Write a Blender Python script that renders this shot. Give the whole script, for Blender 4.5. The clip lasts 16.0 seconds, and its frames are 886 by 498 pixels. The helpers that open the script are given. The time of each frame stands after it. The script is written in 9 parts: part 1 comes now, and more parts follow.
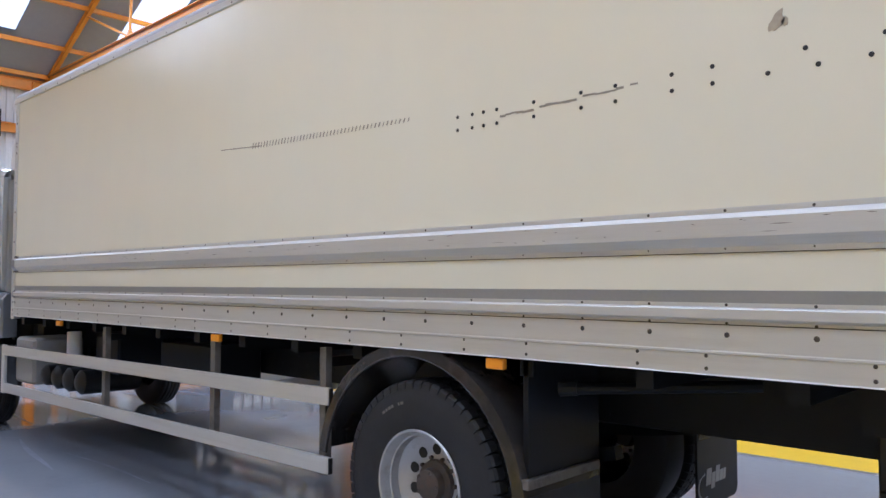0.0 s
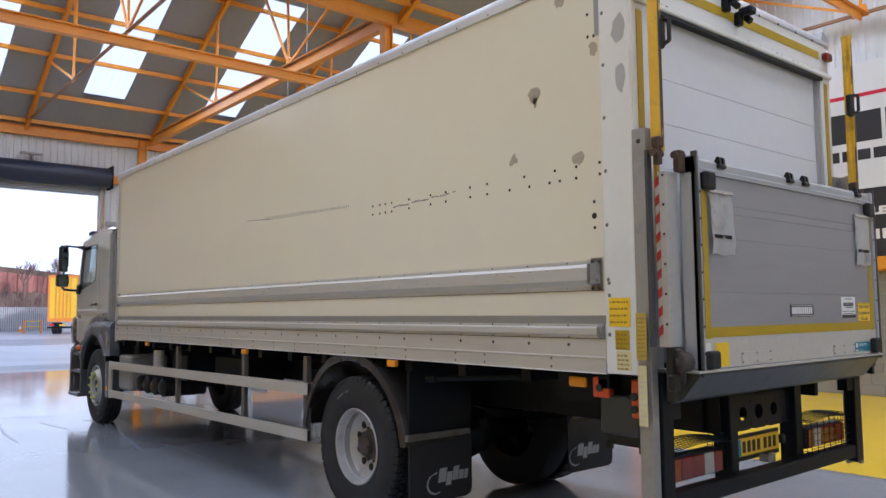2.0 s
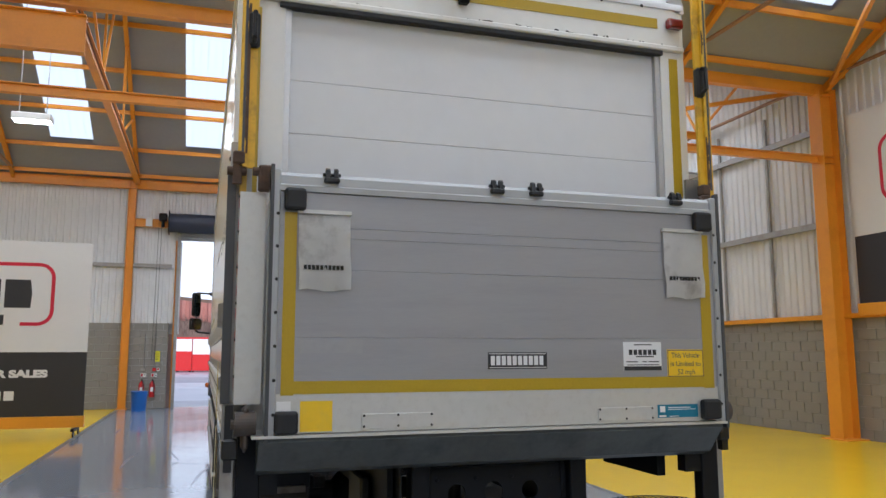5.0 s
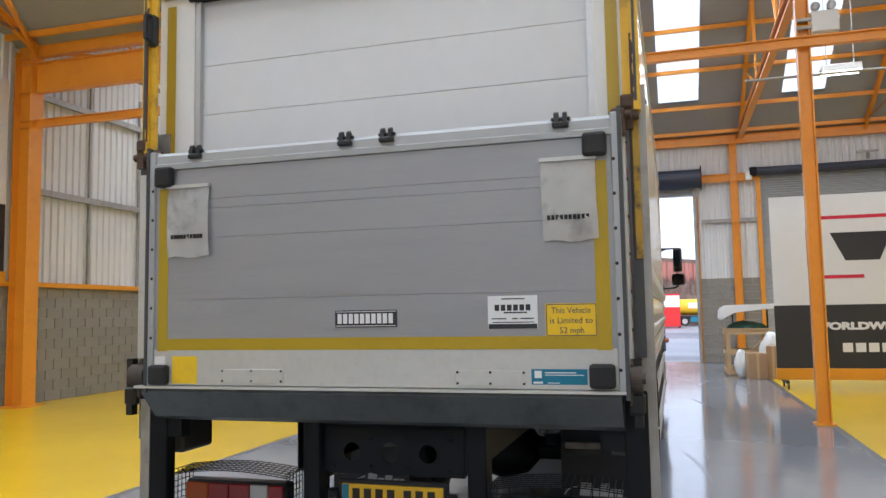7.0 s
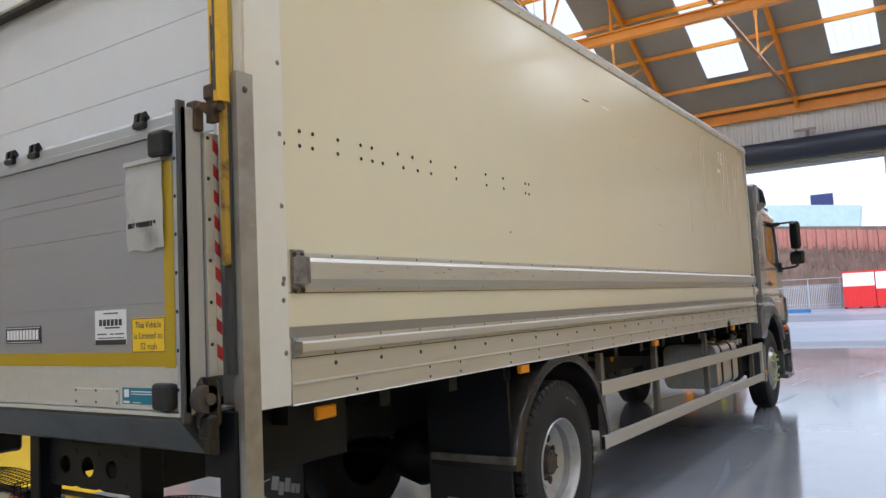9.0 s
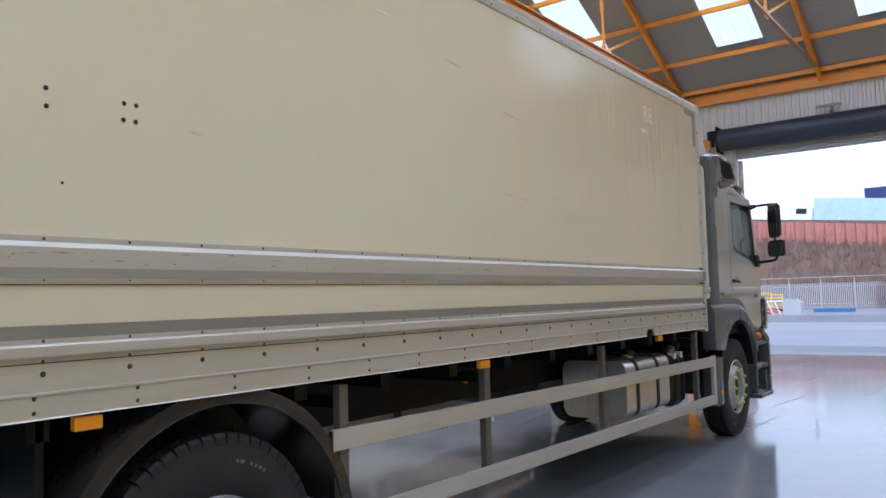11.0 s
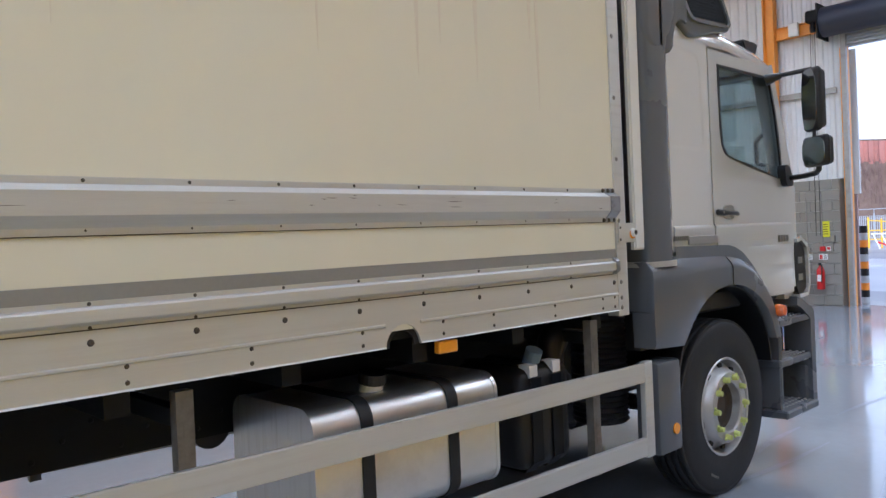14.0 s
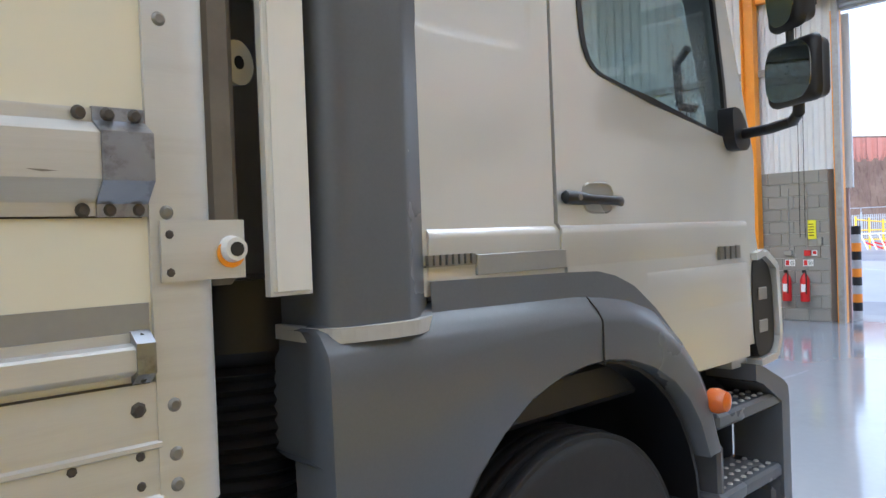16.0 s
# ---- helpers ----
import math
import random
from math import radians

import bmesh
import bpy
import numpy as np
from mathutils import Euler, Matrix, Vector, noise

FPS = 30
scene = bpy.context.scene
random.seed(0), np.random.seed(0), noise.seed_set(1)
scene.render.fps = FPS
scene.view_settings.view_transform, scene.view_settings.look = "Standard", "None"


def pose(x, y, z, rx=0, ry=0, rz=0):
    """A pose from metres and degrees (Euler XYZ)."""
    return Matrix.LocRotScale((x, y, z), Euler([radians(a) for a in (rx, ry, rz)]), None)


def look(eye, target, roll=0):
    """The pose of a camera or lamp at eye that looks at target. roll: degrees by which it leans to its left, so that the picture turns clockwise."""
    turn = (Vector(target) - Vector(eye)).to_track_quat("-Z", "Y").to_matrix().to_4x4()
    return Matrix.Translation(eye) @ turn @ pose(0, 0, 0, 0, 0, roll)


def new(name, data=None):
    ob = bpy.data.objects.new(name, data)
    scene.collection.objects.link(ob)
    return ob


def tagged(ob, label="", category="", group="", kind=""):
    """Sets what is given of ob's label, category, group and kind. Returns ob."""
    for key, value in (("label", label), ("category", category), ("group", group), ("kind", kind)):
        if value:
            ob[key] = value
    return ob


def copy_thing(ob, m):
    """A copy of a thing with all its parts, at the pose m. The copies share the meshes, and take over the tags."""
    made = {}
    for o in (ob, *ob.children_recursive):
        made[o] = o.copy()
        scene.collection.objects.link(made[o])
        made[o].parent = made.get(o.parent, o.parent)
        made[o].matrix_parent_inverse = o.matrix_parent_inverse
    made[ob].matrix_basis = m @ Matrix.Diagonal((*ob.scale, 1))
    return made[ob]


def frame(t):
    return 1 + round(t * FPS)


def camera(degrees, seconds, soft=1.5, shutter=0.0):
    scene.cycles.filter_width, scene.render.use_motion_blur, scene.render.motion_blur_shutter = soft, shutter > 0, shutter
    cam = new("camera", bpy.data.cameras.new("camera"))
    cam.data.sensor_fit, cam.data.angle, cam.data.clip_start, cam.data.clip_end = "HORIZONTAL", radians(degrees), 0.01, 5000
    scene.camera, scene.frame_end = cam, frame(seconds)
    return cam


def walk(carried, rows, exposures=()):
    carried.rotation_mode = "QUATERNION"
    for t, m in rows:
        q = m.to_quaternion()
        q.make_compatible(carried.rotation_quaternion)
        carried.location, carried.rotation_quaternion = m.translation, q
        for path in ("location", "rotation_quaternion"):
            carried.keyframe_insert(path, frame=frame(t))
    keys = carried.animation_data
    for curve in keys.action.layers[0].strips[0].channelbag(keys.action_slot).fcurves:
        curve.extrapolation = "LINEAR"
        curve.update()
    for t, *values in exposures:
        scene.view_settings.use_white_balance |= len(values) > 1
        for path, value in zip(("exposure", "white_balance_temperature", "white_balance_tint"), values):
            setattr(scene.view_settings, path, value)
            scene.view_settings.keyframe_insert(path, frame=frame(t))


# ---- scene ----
cam = camera(60.1, 16.0)
PATH = [
    (0, (0.11, -4.15, 1.687), (-1.26, -2.696, 1.78), 0.1),
    (0.5, (0.72, -4.388, 1.71), (-0.779, -3.069, 1.829), 0.6),
    (1, (1.351, -4.552, 1.702), (-0.168, -3.259, 1.838), 0.4),
    (1.5, (1.98, -4.681, 1.721), (0.458, -3.392, 1.871), -0.2),
    (2, (2.574, -4.738, 1.699), (1.039, -3.466, 1.861), -0.5),
    (2.5, (3.087, -4.66, 1.709), (1.529, -3.418, 1.887), -1.2),
    (3, (3.471, -4.257, 1.679), (1.872, -3.071, 1.87), -1.9),
    (3.5, (3.659, -3.647, 1.694), (2.012, -2.532, 1.904), -2.0),
    (4, (3.822, -2.934, 1.714), (2.109, -1.928, 1.945), -1.6),
    (6.3, (3.494, 0.475, 1.72), (1.518, 0.31, 1.974), 0.6),
    (6.5, (3.497, 0.701, 1.706), (1.531, 0.424, 1.947), 0.3),
    (7, (3.52, 1.391, 1.699), (1.61, 0.823, 1.868), -0.95),
    (7.5, (3.295, 2.001, 1.683), (1.468, 1.196, 1.798), -1.9),
    (8, (3.117, 2.632, 1.697), (1.38, 1.646, 1.805), -2.5),
    (8.5, (2.679, 3.14, 1.696), (0.993, 2.074, 1.836), -3.0),
    (9, (2.137, 3.602, 1.716), (0.478, 2.495, 1.87), -2.7),
    (9.5, (1.472, 3.863, 1.716), (-0.172, 2.733, 1.86), -2.2),
    (10, (0.732, 4.044, 1.72), (-0.895, 2.889, 1.852), -1.7),
    (12.5, (-3.227, 3.958, 1.717), (-4.737, 2.651, 1.829), -2.4),
    (13, (-4.055, 3.904, 1.729), (-5.531, 2.556, 1.804), -2.6),
    (13.5, (-4.839, 3.762, 1.733), (-6.276, 2.37, 1.757), -2.7),
    (14, (-5.605, 3.615, 1.752), (-6.969, 2.153, 1.73), -2.5),
    (14.5, (-6.319, 3.345, 1.745), (-7.686, 1.884, 1.741), -2.4),
    (15, (-7.067, 3.068, 1.753), (-8.471, 1.644, 1.757), -2.4),
    (15.5, (-7.766, 2.747, 1.744), (-9.209, 1.362, 1.748), -2.8),
    (16, (-8.532, 2.526, 1.76), (-9.918, 1.085, 1.727), -2.1),
]
walk(cam, [(t, look(eye, target, roll)) for t, eye, target, roll in PATH], [
    (0.0, 0.46, 5120, 17), (0.5, 0.26, 5120, 18), (1.0, 0.18, 5260, 17), (2.0, 0.08, 5450, 15), (3.5, -0.03, 5650, 11), (4.2, -0.03, 5680, 11), (6.3, 0.23, 5760, 9), (7.0, 0.27, 5780, 10), (8.0, 0.17, 5850, 10),
    (9.0, 0.15, 5780, 10), (10.0, 0.06, 5520, 10), (12.5, 0.14, 5290, 16), (13.5, 0.3, 5260, 13), (14.5, 0.53, 5290, 11), (15.5, 0.64, 5340, 8), (16.0, 0.68, 5360, 8)])
ROOFLIGHT_WATTS = 86.0

# ---- world, sun, exposure ----
SUN_ELEV, SUN_AZ = 24.0, 60.0
world = bpy.data.worlds.new("sky")
scene.world = world
world.use_nodes = True
wn = world.node_tree.nodes
wbg = wn["Background"]
sky = wn.new("ShaderNodeTexSky")
sky.sky_type = 'NISHITA'
sky.sun_disc = False
sky.sun_elevation = radians(SUN_ELEV)
sky.sun_rotation = radians(SUN_AZ)
sky.air_density, sky.dust_density, sky.ozone_density = 1.6, 4.0, 1.0
# thin white cloud over the blue: the sky's own light, paled
pale = wn.new("ShaderNodeMixRGB")
pale.blend_type = 'MIX'
pale.inputs[0].default_value = 0.75
pale.inputs[2].default_value = (15.0, 15.6, 17.6, 1)
world.node_tree.links.new(sky.outputs[0], pale.inputs[1])
world.node_tree.links.new(pale.outputs[0], wbg.inputs[0])
wbg.inputs[1].default_value = 0.1
sun_data = bpy.data.lights.new("sun", 'SUN')
sun_data.energy, sun_data.angle, sun_data.color = 2.0, radians(2.0), (1.0, 0.93, 0.84)
sun = new("sun", sun_data)
sun_dir = Vector((math.cos(radians(SUN_ELEV)) * math.sin(radians(SUN_AZ)), math.cos(radians(SUN_ELEV)) * math.cos(radians(SUN_AZ)), math.sin(radians(SUN_ELEV))))
sun.matrix_world = look((40 * sun_dir.x, 40 * sun_dir.y, 40 * sun_dir.z), (0, 0, 0))
scene.view_settings.exposure = 0.0

# ---- materials ----
def material(name, base, rough=0.5, metal=0.0, grain=40.0, vary=0.06, bump=0.05, stain=None, stain_amount=0.0, stain_scale=1.5,
             coat=0.0, stretch=(1, 1, 1), pieces=0.0, rough_vary=0.12, spec=0.5):
    """A surface with fine grain, wider mottling, optional stains of another colour, and relief; pieces: shade change from object to object."""
    m = bpy.data.materials.new(name)
    m.use_nodes = True
    nt = m.node_tree
    nd, ln = nt.nodes, nt.links
    b = nd["Principled BSDF"]
    b.inputs["Metallic"].default_value = metal
    b.inputs["Specular IOR Level"].default_value = spec
    b.inputs["Coat Weight"].default_value = coat
    b.inputs["Coat Roughness"].default_value = 0.08
    geo = nd.new("ShaderNodeTexCoord")
    mp = nd.new("ShaderNodeMapping")
    mp.inputs["Scale"].default_value = stretch
    ln.new(geo.outputs["Object"], mp.inputs["Vector"])
    fine = nd.new("ShaderNodeTexNoise")
    fine.inputs["Scale"].default_value, fine.inputs["Detail"].default_value = grain, 6
    wide = nd.new("ShaderNodeTexNoise")
    wide.inputs["Scale"].default_value, wide.inputs["Detail"].default_value = stain_scale, 5
    ln.new(mp.outputs[0], fine.inputs["Vector"])
    ln.new(mp.outputs[0], wide.inputs["Vector"])
    hsv = nd.new("ShaderNodeHueSaturation")
    hsv.inputs["Color"].default_value = base
    add = nd.new("ShaderNodeMath")
    add.operation = 'MULTIPLY_ADD'
    add.inputs[1].default_value, add.inputs[2].default_value = vary * 2, 1 - vary
    ln.new(fine.outputs[0], add.inputs[0])
    add2 = nd.new("ShaderNodeMath")
    add2.operation = 'MULTIPLY_ADD'
    add2.inputs[1].default_value = vary * 2.4
    ln.new(wide.outputs[0], add2.inputs[0])
    sub = nd.new("ShaderNodeMath")
    sub.operation = 'SUBTRACT'
    sub.inputs[1].default_value = vary * 1.2
    ln.new(add.outputs[0], sub.inputs[0])
    ln.new(sub.outputs[0], add2.inputs[2])
    out = add2.outputs[0]
    if pieces:
        oi = nd.new("ShaderNodeObjectInfo")
        pc = nd.new("ShaderNodeMath")
        pc.operation = 'MULTIPLY_ADD'
        pc.inputs[1].default_value = pieces
        ln.new(oi.outputs["Random"], pc.inputs[0])
        ln.new(out, pc.inputs[2])
        out = pc.outputs[0]
    ln.new(out, hsv.inputs["Value"])
    col = hsv.outputs[0]
    if stain:
        ramp = nd.new("ShaderNodeValToRGB")
        ramp.color_ramp.elements[0].position, ramp.color_ramp.elements[1].position = 0.5, 0.72
        st = nd.new("ShaderNodeTexNoise")
        st.inputs["Scale"].default_value, st.inputs["Detail"].default_value, st.inputs["Roughness"].default_value = stain_scale * 1.7, 8, 0.65
        ln.new(mp.outputs[0], st.inputs["Vector"])
        ln.new(st.outputs[0], ramp.inputs[0])
        am = nd.new("ShaderNodeMath")
        am.operation = 'MULTIPLY'
        am.inputs[1].default_value = stain_amount
        ln.new(ramp.outputs[0], am.inputs[0])
        mx = nd.new("ShaderNodeMixRGB")
        mx.inputs[2].default_value = stain
        ln.new(am.outputs[0], mx.inputs[0])
        ln.new(col, mx.inputs[1])
        col = mx.outputs[0]
    ln.new(col, b.inputs["Base Color"])
    rr = nd.new("ShaderNodeMath")
    rr.operation = 'MULTIPLY_ADD'
    rr.inputs[1].default_value, rr.inputs[2].default_value = rough_vary, max(0.02, rough - rough_vary / 2)
    ln.new(wide.outputs[0], rr.inputs[0])
    ln.new(rr.outputs[0], b.inputs["Roughness"])
    if bump:
        bp = nd.new("ShaderNodeBump")
        bp.inputs["Strength"].default_value, bp.inputs["Distance"].default_value = bump, 0.01
        ln.new(fine.outputs[0], bp.inputs["Height"])
        ln.new(bp.outputs[0], b.inputs["Normal"])
    return m


def glass_material(name, tint, rough=0.02):
    m = bpy.data.materials.new(name)
    m.use_nodes = True
    b = m.node_tree.nodes["Principled BSDF"]
    b.inputs["Base Color"].default_value = tint
    b.inputs["Roughness"].default_value = rough
    b.inputs["Transmission Weight"].default_value = 1.0
    b.inputs["IOR"].default_value = 1.45
    # rain drops, in clusters and runs on the pane
    nt = m.node_tree
    tc = nt.nodes.new("ShaderNodeTexCoord")
    mp = nt.nodes.new("ShaderNodeMapping")
    mp.inputs["Scale"].default_value = (1, 1, 0.55)
    vo = nt.nodes.new("ShaderNodeTexVoronoi")
    vo.inputs["Scale"].default_value = 75.0
    rp = nt.nodes.new("ShaderNodeValToRGB")
    rp.color_ramp.elements[0].position, rp.color_ramp.elements[1].position = 0.1, 0.32
    rp.color_ramp.elements[0].color, rp.color_ramp.elements[1].color = (1, 1, 1, 1), (0, 0, 0, 1)
    cl = nt.nodes.new("ShaderNodeTexNoise")
    cl.inputs["Scale"].default_value, cl.inputs["Detail"].default_value = 4.5, 3
    rc = nt.nodes.new("ShaderNodeValToRGB")
    rc.color_ramp.elements[0].position, rc.color_ramp.elements[1].position = 0.52, 0.66
    mul = nt.nodes.new("ShaderNodeMath")
    mul.operation = 'MULTIPLY'
    bp = nt.nodes.new("ShaderNodeBump")
    bp.inputs["Strength"].default_value, bp.inputs["Distance"].default_value = 0.5, 0.004
    nt.links.new(tc.outputs["Object"], mp.inputs["Vector"])
    nt.links.new(mp.outputs[0], vo.inputs["Vector"])
    nt.links.new(mp.outputs[0], cl.inputs["Vector"])
    nt.links.new(vo.outputs["Distance"], rp.inputs[0])
    nt.links.new(cl.outputs[0], rc.inputs[0])
    nt.links.new(rp.outputs[0], mul.inputs[0])
    nt.links.new(rc.outputs[0], mul.inputs[1])
    nt.links.new(mul.outputs[0], bp.inputs["Height"])
    nt.links.new(bp.outputs[0], b.inputs["Normal"])
    return m


def glow_material(name, colour, strength):
    m = bpy.data.materials.new(name)
    m.use_nodes = True
    b = m.node_tree.nodes["Principled BSDF"]
    b.inputs["Base Color"].default_value = colour
    b.inputs["Emission Color"].default_value = colour
    b.inputs["Emission Strength"].default_value = strength
    return m


M_FLOOR = material("polished grey concrete", (0.245, 0.263, 0.30, 1), 0.105, grain=14, vary=0.05, bump=0.008, stain=(0.185, 0.197, 0.225, 1), stain_amount=0.5, stain_scale=0.5, rough_vary=0.14, spec=0.95)
M_YELLOWFLOOR = material("yellow floor paint", (0.70, 0.46, 0.012, 1), 0.25, grain=20, vary=0.04, bump=0.01, stain=(0.6, 0.38, 0.02, 1), stain_amount=0.25, stain_scale=0.5)
M_STRIP = material("dark grey floor line", (0.14, 0.145, 0.16, 1), 0.3, grain=30, vary=0.08)
M_BLOCK = material("grey concrete block", (0.26, 0.247, 0.222, 1), 0.85, grain=55, vary=0.1, bump=0.25, pieces=0.14, spec=0.25)
M_MORTAR = material("mortar", (0.50, 0.48, 0.44, 1), 0.9, grain=60, vary=0.08, bump=0.2, spec=0.2)
M_CLAD = material("white corrugated cladding", (0.72, 0.73, 0.74, 1), 0.45, grain=8, vary=0.03, bump=0.0, stain=(0.5, 0.5, 0.5, 1), stain_amount=0.18, stain_scale=0.6)
M_ROOF = material("grey roof lining", (0.31, 0.325, 0.36, 1), 0.7, grain=10, vary=0.05, bump=0.02)
M_ORANGE = material("orange steel paint", (0.80, 0.32, 0.02, 1), 0.38, grain=25, vary=0.06, bump=0.02, stain=(0.45, 0.13, 0.02, 1), stain_amount=0.25, stain_scale=1.2)
# truss ties: orange paint browned to carry their backlit shade
M_TIE = material("backlit orange steel angle", (0.32, 0.17, 0.09, 1), 0.5, grain=25, vary=0.1)
M_DARKSTEEL = material("dark painted steel", (0.006, 0.007, 0.010, 1), 0.5, grain=30, vary=0.15, bump=0.04, spec=0.22, stain=(0.011, 0.012, 0.015, 1), stain_amount=0.4, stain_scale=2.5)
M_SHUTTER = material("grey roller shutter", (0.38, 0.40, 0.43, 1), 0.4, grain=20, vary=0.05)
M_BARREL = material("dark blue-grey shutter barrel", (0.028, 0.036, 0.064, 1), 0.4, grain=15, vary=0.08)
M_CREAM = material("cream panel", (0.75, 0.715, 0.58, 1), 0.21, grain=4, vary=0.02, bump=0.006, stain=(0.62, 0.57, 0.45, 1), stain_amount=0.04, stain_scale=0.55, stretch=(1, 1, 0.45), coat=0.12, rough_vary=0.03)
M_WHITE = material("white painted aluminium", (0.74, 0.74, 0.72, 1), 0.35, grain=20, vary=0.03, bump=0.01, stain=(0.55, 0.53, 0.48, 1), stain_amount=0.25, stain_scale=1.4)
M_ALU = material("brushed aluminium", (0.52, 0.52, 0.52, 1), 0.42, metal=0.85, grain=30, vary=0.08, bump=0.015, stretch=(1, 30, 30))
M_SATIN = material("satin anodised aluminium", (0.60, 0.595, 0.57, 1), 0.5, metal=0.55, grain=40, vary=0.05, bump=0.01, stretch=(1, 20, 20), stain=(0.45, 0.42, 0.38, 1), stain_amount=0.3, stain_scale=1.0)
M_GALV = material("galvanised steel", (0.38, 0.37, 0.35, 1), 0.5, metal=0.6, grain=18, vary=0.12, bump=0.03, stain=(0.24, 0.2, 0.16, 1), stain_amount=0.6, stain_scale=3)
M_POST = material("grimy galvanised post", (0.17, 0.155, 0.135, 1), 0.6, metal=0.4, grain=22, vary=0.15, bump=0.04, stain=(0.07, 0.055, 0.04, 1), stain_amount=0.7, stain_scale=4)
M_PLATFORM = material("grey aluminium platform plank", (0.345, 0.345, 0.36, 1), 0.42, metal=0.35, grain=18, vary=0.05, bump=0.01, stretch=(1, 1, 12), stain=(0.26, 0.26, 0.27, 1), stain_amount=0.25, stain_scale=0.8)
M_DOOR = material("white rear shutter door", (0.70, 0.71, 0.73, 1), 0.4, grain=10, vary=0.03, bump=0.008, stain=(0.56, 0.57, 0.59, 1), stain_amount=0.22, stain_scale=0.9)
M_TAPE = material("yellow reflective tape", (0.45, 0.305, 0.01, 1), 0.35, grain=90, vary=0.1, bump=0.02)
M_YELLOW = material("worn yellow paint", (0.72, 0.43, 0.02, 1), 0.45, grain=30, vary=0.08, bump=0.04, stain=(0.10, 0.06, 0.035, 1), stain_amount=0.8, stain_scale=3.0)
M_RUBBER = material("black rubber", (0.010, 0.010, 0.012, 1), 0.62, grain=60, vary=0.2, bump=0.06, stain=(0.027, 0.028, 0.031, 1), stain_amount=0.35, stain_scale=4)
M_TYRE = material("tyre rubber", (0.017, 0.017, 0.019, 1), 0.7, grain=50, vary=0.2, bump=0.08, stain=(0.035, 0.033, 0.031, 1), stain_amount=0.4, stain_scale=3)
M_RIM = material("silver wheel paint", (0.50, 0.50, 0.50, 1), 0.38, metal=0.6, grain=20, vary=0.06, bump=0.02, stain=(0.2, 0.16, 0.12, 1), stain_amount=0.5, stain_scale=4)
M_HUB = material("rusty hub steel", (0.09, 0.075, 0.065, 1), 0.65, metal=0.4, grain=30, vary=0.2, bump=0.1, stain=(0.14, 0.07, 0.035, 1), stain_amount=0.6, stain_scale=6)
M_AMBER = material("amber lens", (0.88, 0.33, 0.015, 1), 0.2, grain=80, vary=0.08, bump=0.05, coat=0.5)
M_REDLENS = material("red lens", (0.17, 0.006, 0.008, 1), 0.2, grain=80, vary=0.1, bump=0.05, coat=0.5)
M_CLEARLENS = material("clear lens", (0.34, 0.33, 0.32, 1), 0.15, grain=80, vary=0.1, bump=0.05, coat=0.5)
M_CAB = material("silver-grey cab paint", (0.62, 0.62, 0.605, 1), 0.26, metal=0.3, grain=200, vary=0.02, bump=0.0, coat=1.0, rough_vary=0.05)
M_CAB.node_tree.nodes["Principled BSDF"].inputs["Coat Roughness"].default_value = 0.03
M_PLASTIC = material("dark grey plastic", (0.115, 0.124, 0.140, 1), 0.27, grain=120, vary=0.06, bump=0.015)
M_BULK = material("dull brown-grey lining", (0.20, 0.18, 0.155, 1), 0.6, grain=20, vary=0.12, bump=0.03, stain=(0.11, 0.1, 0.09, 1), stain_amount=0.5, stain_scale=3)
M_CAPSTEEL = material("dark burnished steel", (0.34, 0.35, 0.38, 1), 0.3, metal=0.9, grain=30, vary=0.1, bump=0.02, stain=(0.1, 0.085, 0.075, 1), stain_amount=0.7, stain_scale=14)
M_BLACK = material("black plastic", (0.008, 0.008, 0.010, 1), 0.42, grain=80, vary=0.15, bump=0.03)
M_MIRROR = material("mirror", (0.48, 0.51, 0.56, 1), 0.03, metal=1.0, grain=2, vary=0.0, bump=0.0, rough_vary=0.0)
M_GLASS = glass_material("cab window glass", (0.58, 0.68, 0.70, 1))
M_TANK = material("polished aluminium tank", (0.74, 0.73, 0.71, 1), 0.34, metal=0.95, grain=25, vary=0.06, bump=0.012, stretch=(1, 14, 1), stain=(0.4, 0.36, 0.3, 1), stain_amount=0.35, stain_scale=2)
M_SIGNWHITE = material("white sign sheet", (0.74, 0.74, 0.74, 1), 0.4, grain=10, vary=0.02, bump=0.005)
M_SIGNDARK = material("charcoal sign print", (0.028, 0.028, 0.032, 1), 0.42, grain=10, vary=0.05, bump=0.005)
M_SIGNRED = material("red sign print", (0.60, 0.012, 0.045, 1), 0.4, grain=10, vary=0.04, bump=0.005)
M_TEXTWHITE = material("white print", (0.8, 0.8, 0.8, 1), 0.45, grain=20, vary=0.03, bump=0.0)
M_STICKYELLOW = material("yellow sticker", (0.85, 0.55, 0.01, 1), 0.4, grain=40, vary=0.05, bump=0.01, stain=(0.5, 0.4, 0.15, 1), stain_amount=0.2, stain_scale=8)
M_PLATE = material("yellow number plate", (0.75, 0.45, 0.01, 1), 0.35, grain=30, vary=0.05)
M_RED = material("bright red paint", (0.60, 0.02, 0.02, 1), 0.4, grain=20, vary=0.06)
M_BLUE = material("blue print", (0.01, 0.17, 0.27, 1), 0.4, grain=20, vary=0.06)
M_GREYBAND = material("grey retro strip", (0.30, 0.30, 0.295, 1), 0.4, grain=60, vary=0.06, bump=0.01, metal=0.3)
M_SCRAPE = material("bare scraped laminate", (0.40, 0.35, 0.27, 1), 0.8, grain=60, vary=0.2, bump=0.15)
M_HOLE = material("dark fixing", (0.02, 0.018, 0.016, 1), 0.7, grain=60, vary=0.2, bump=0.0)
M_FIX = material("brown-grey fixing", (0.055, 0.045, 0.036, 1), 0.6, grain=60, vary=0.2, bump=0.0)
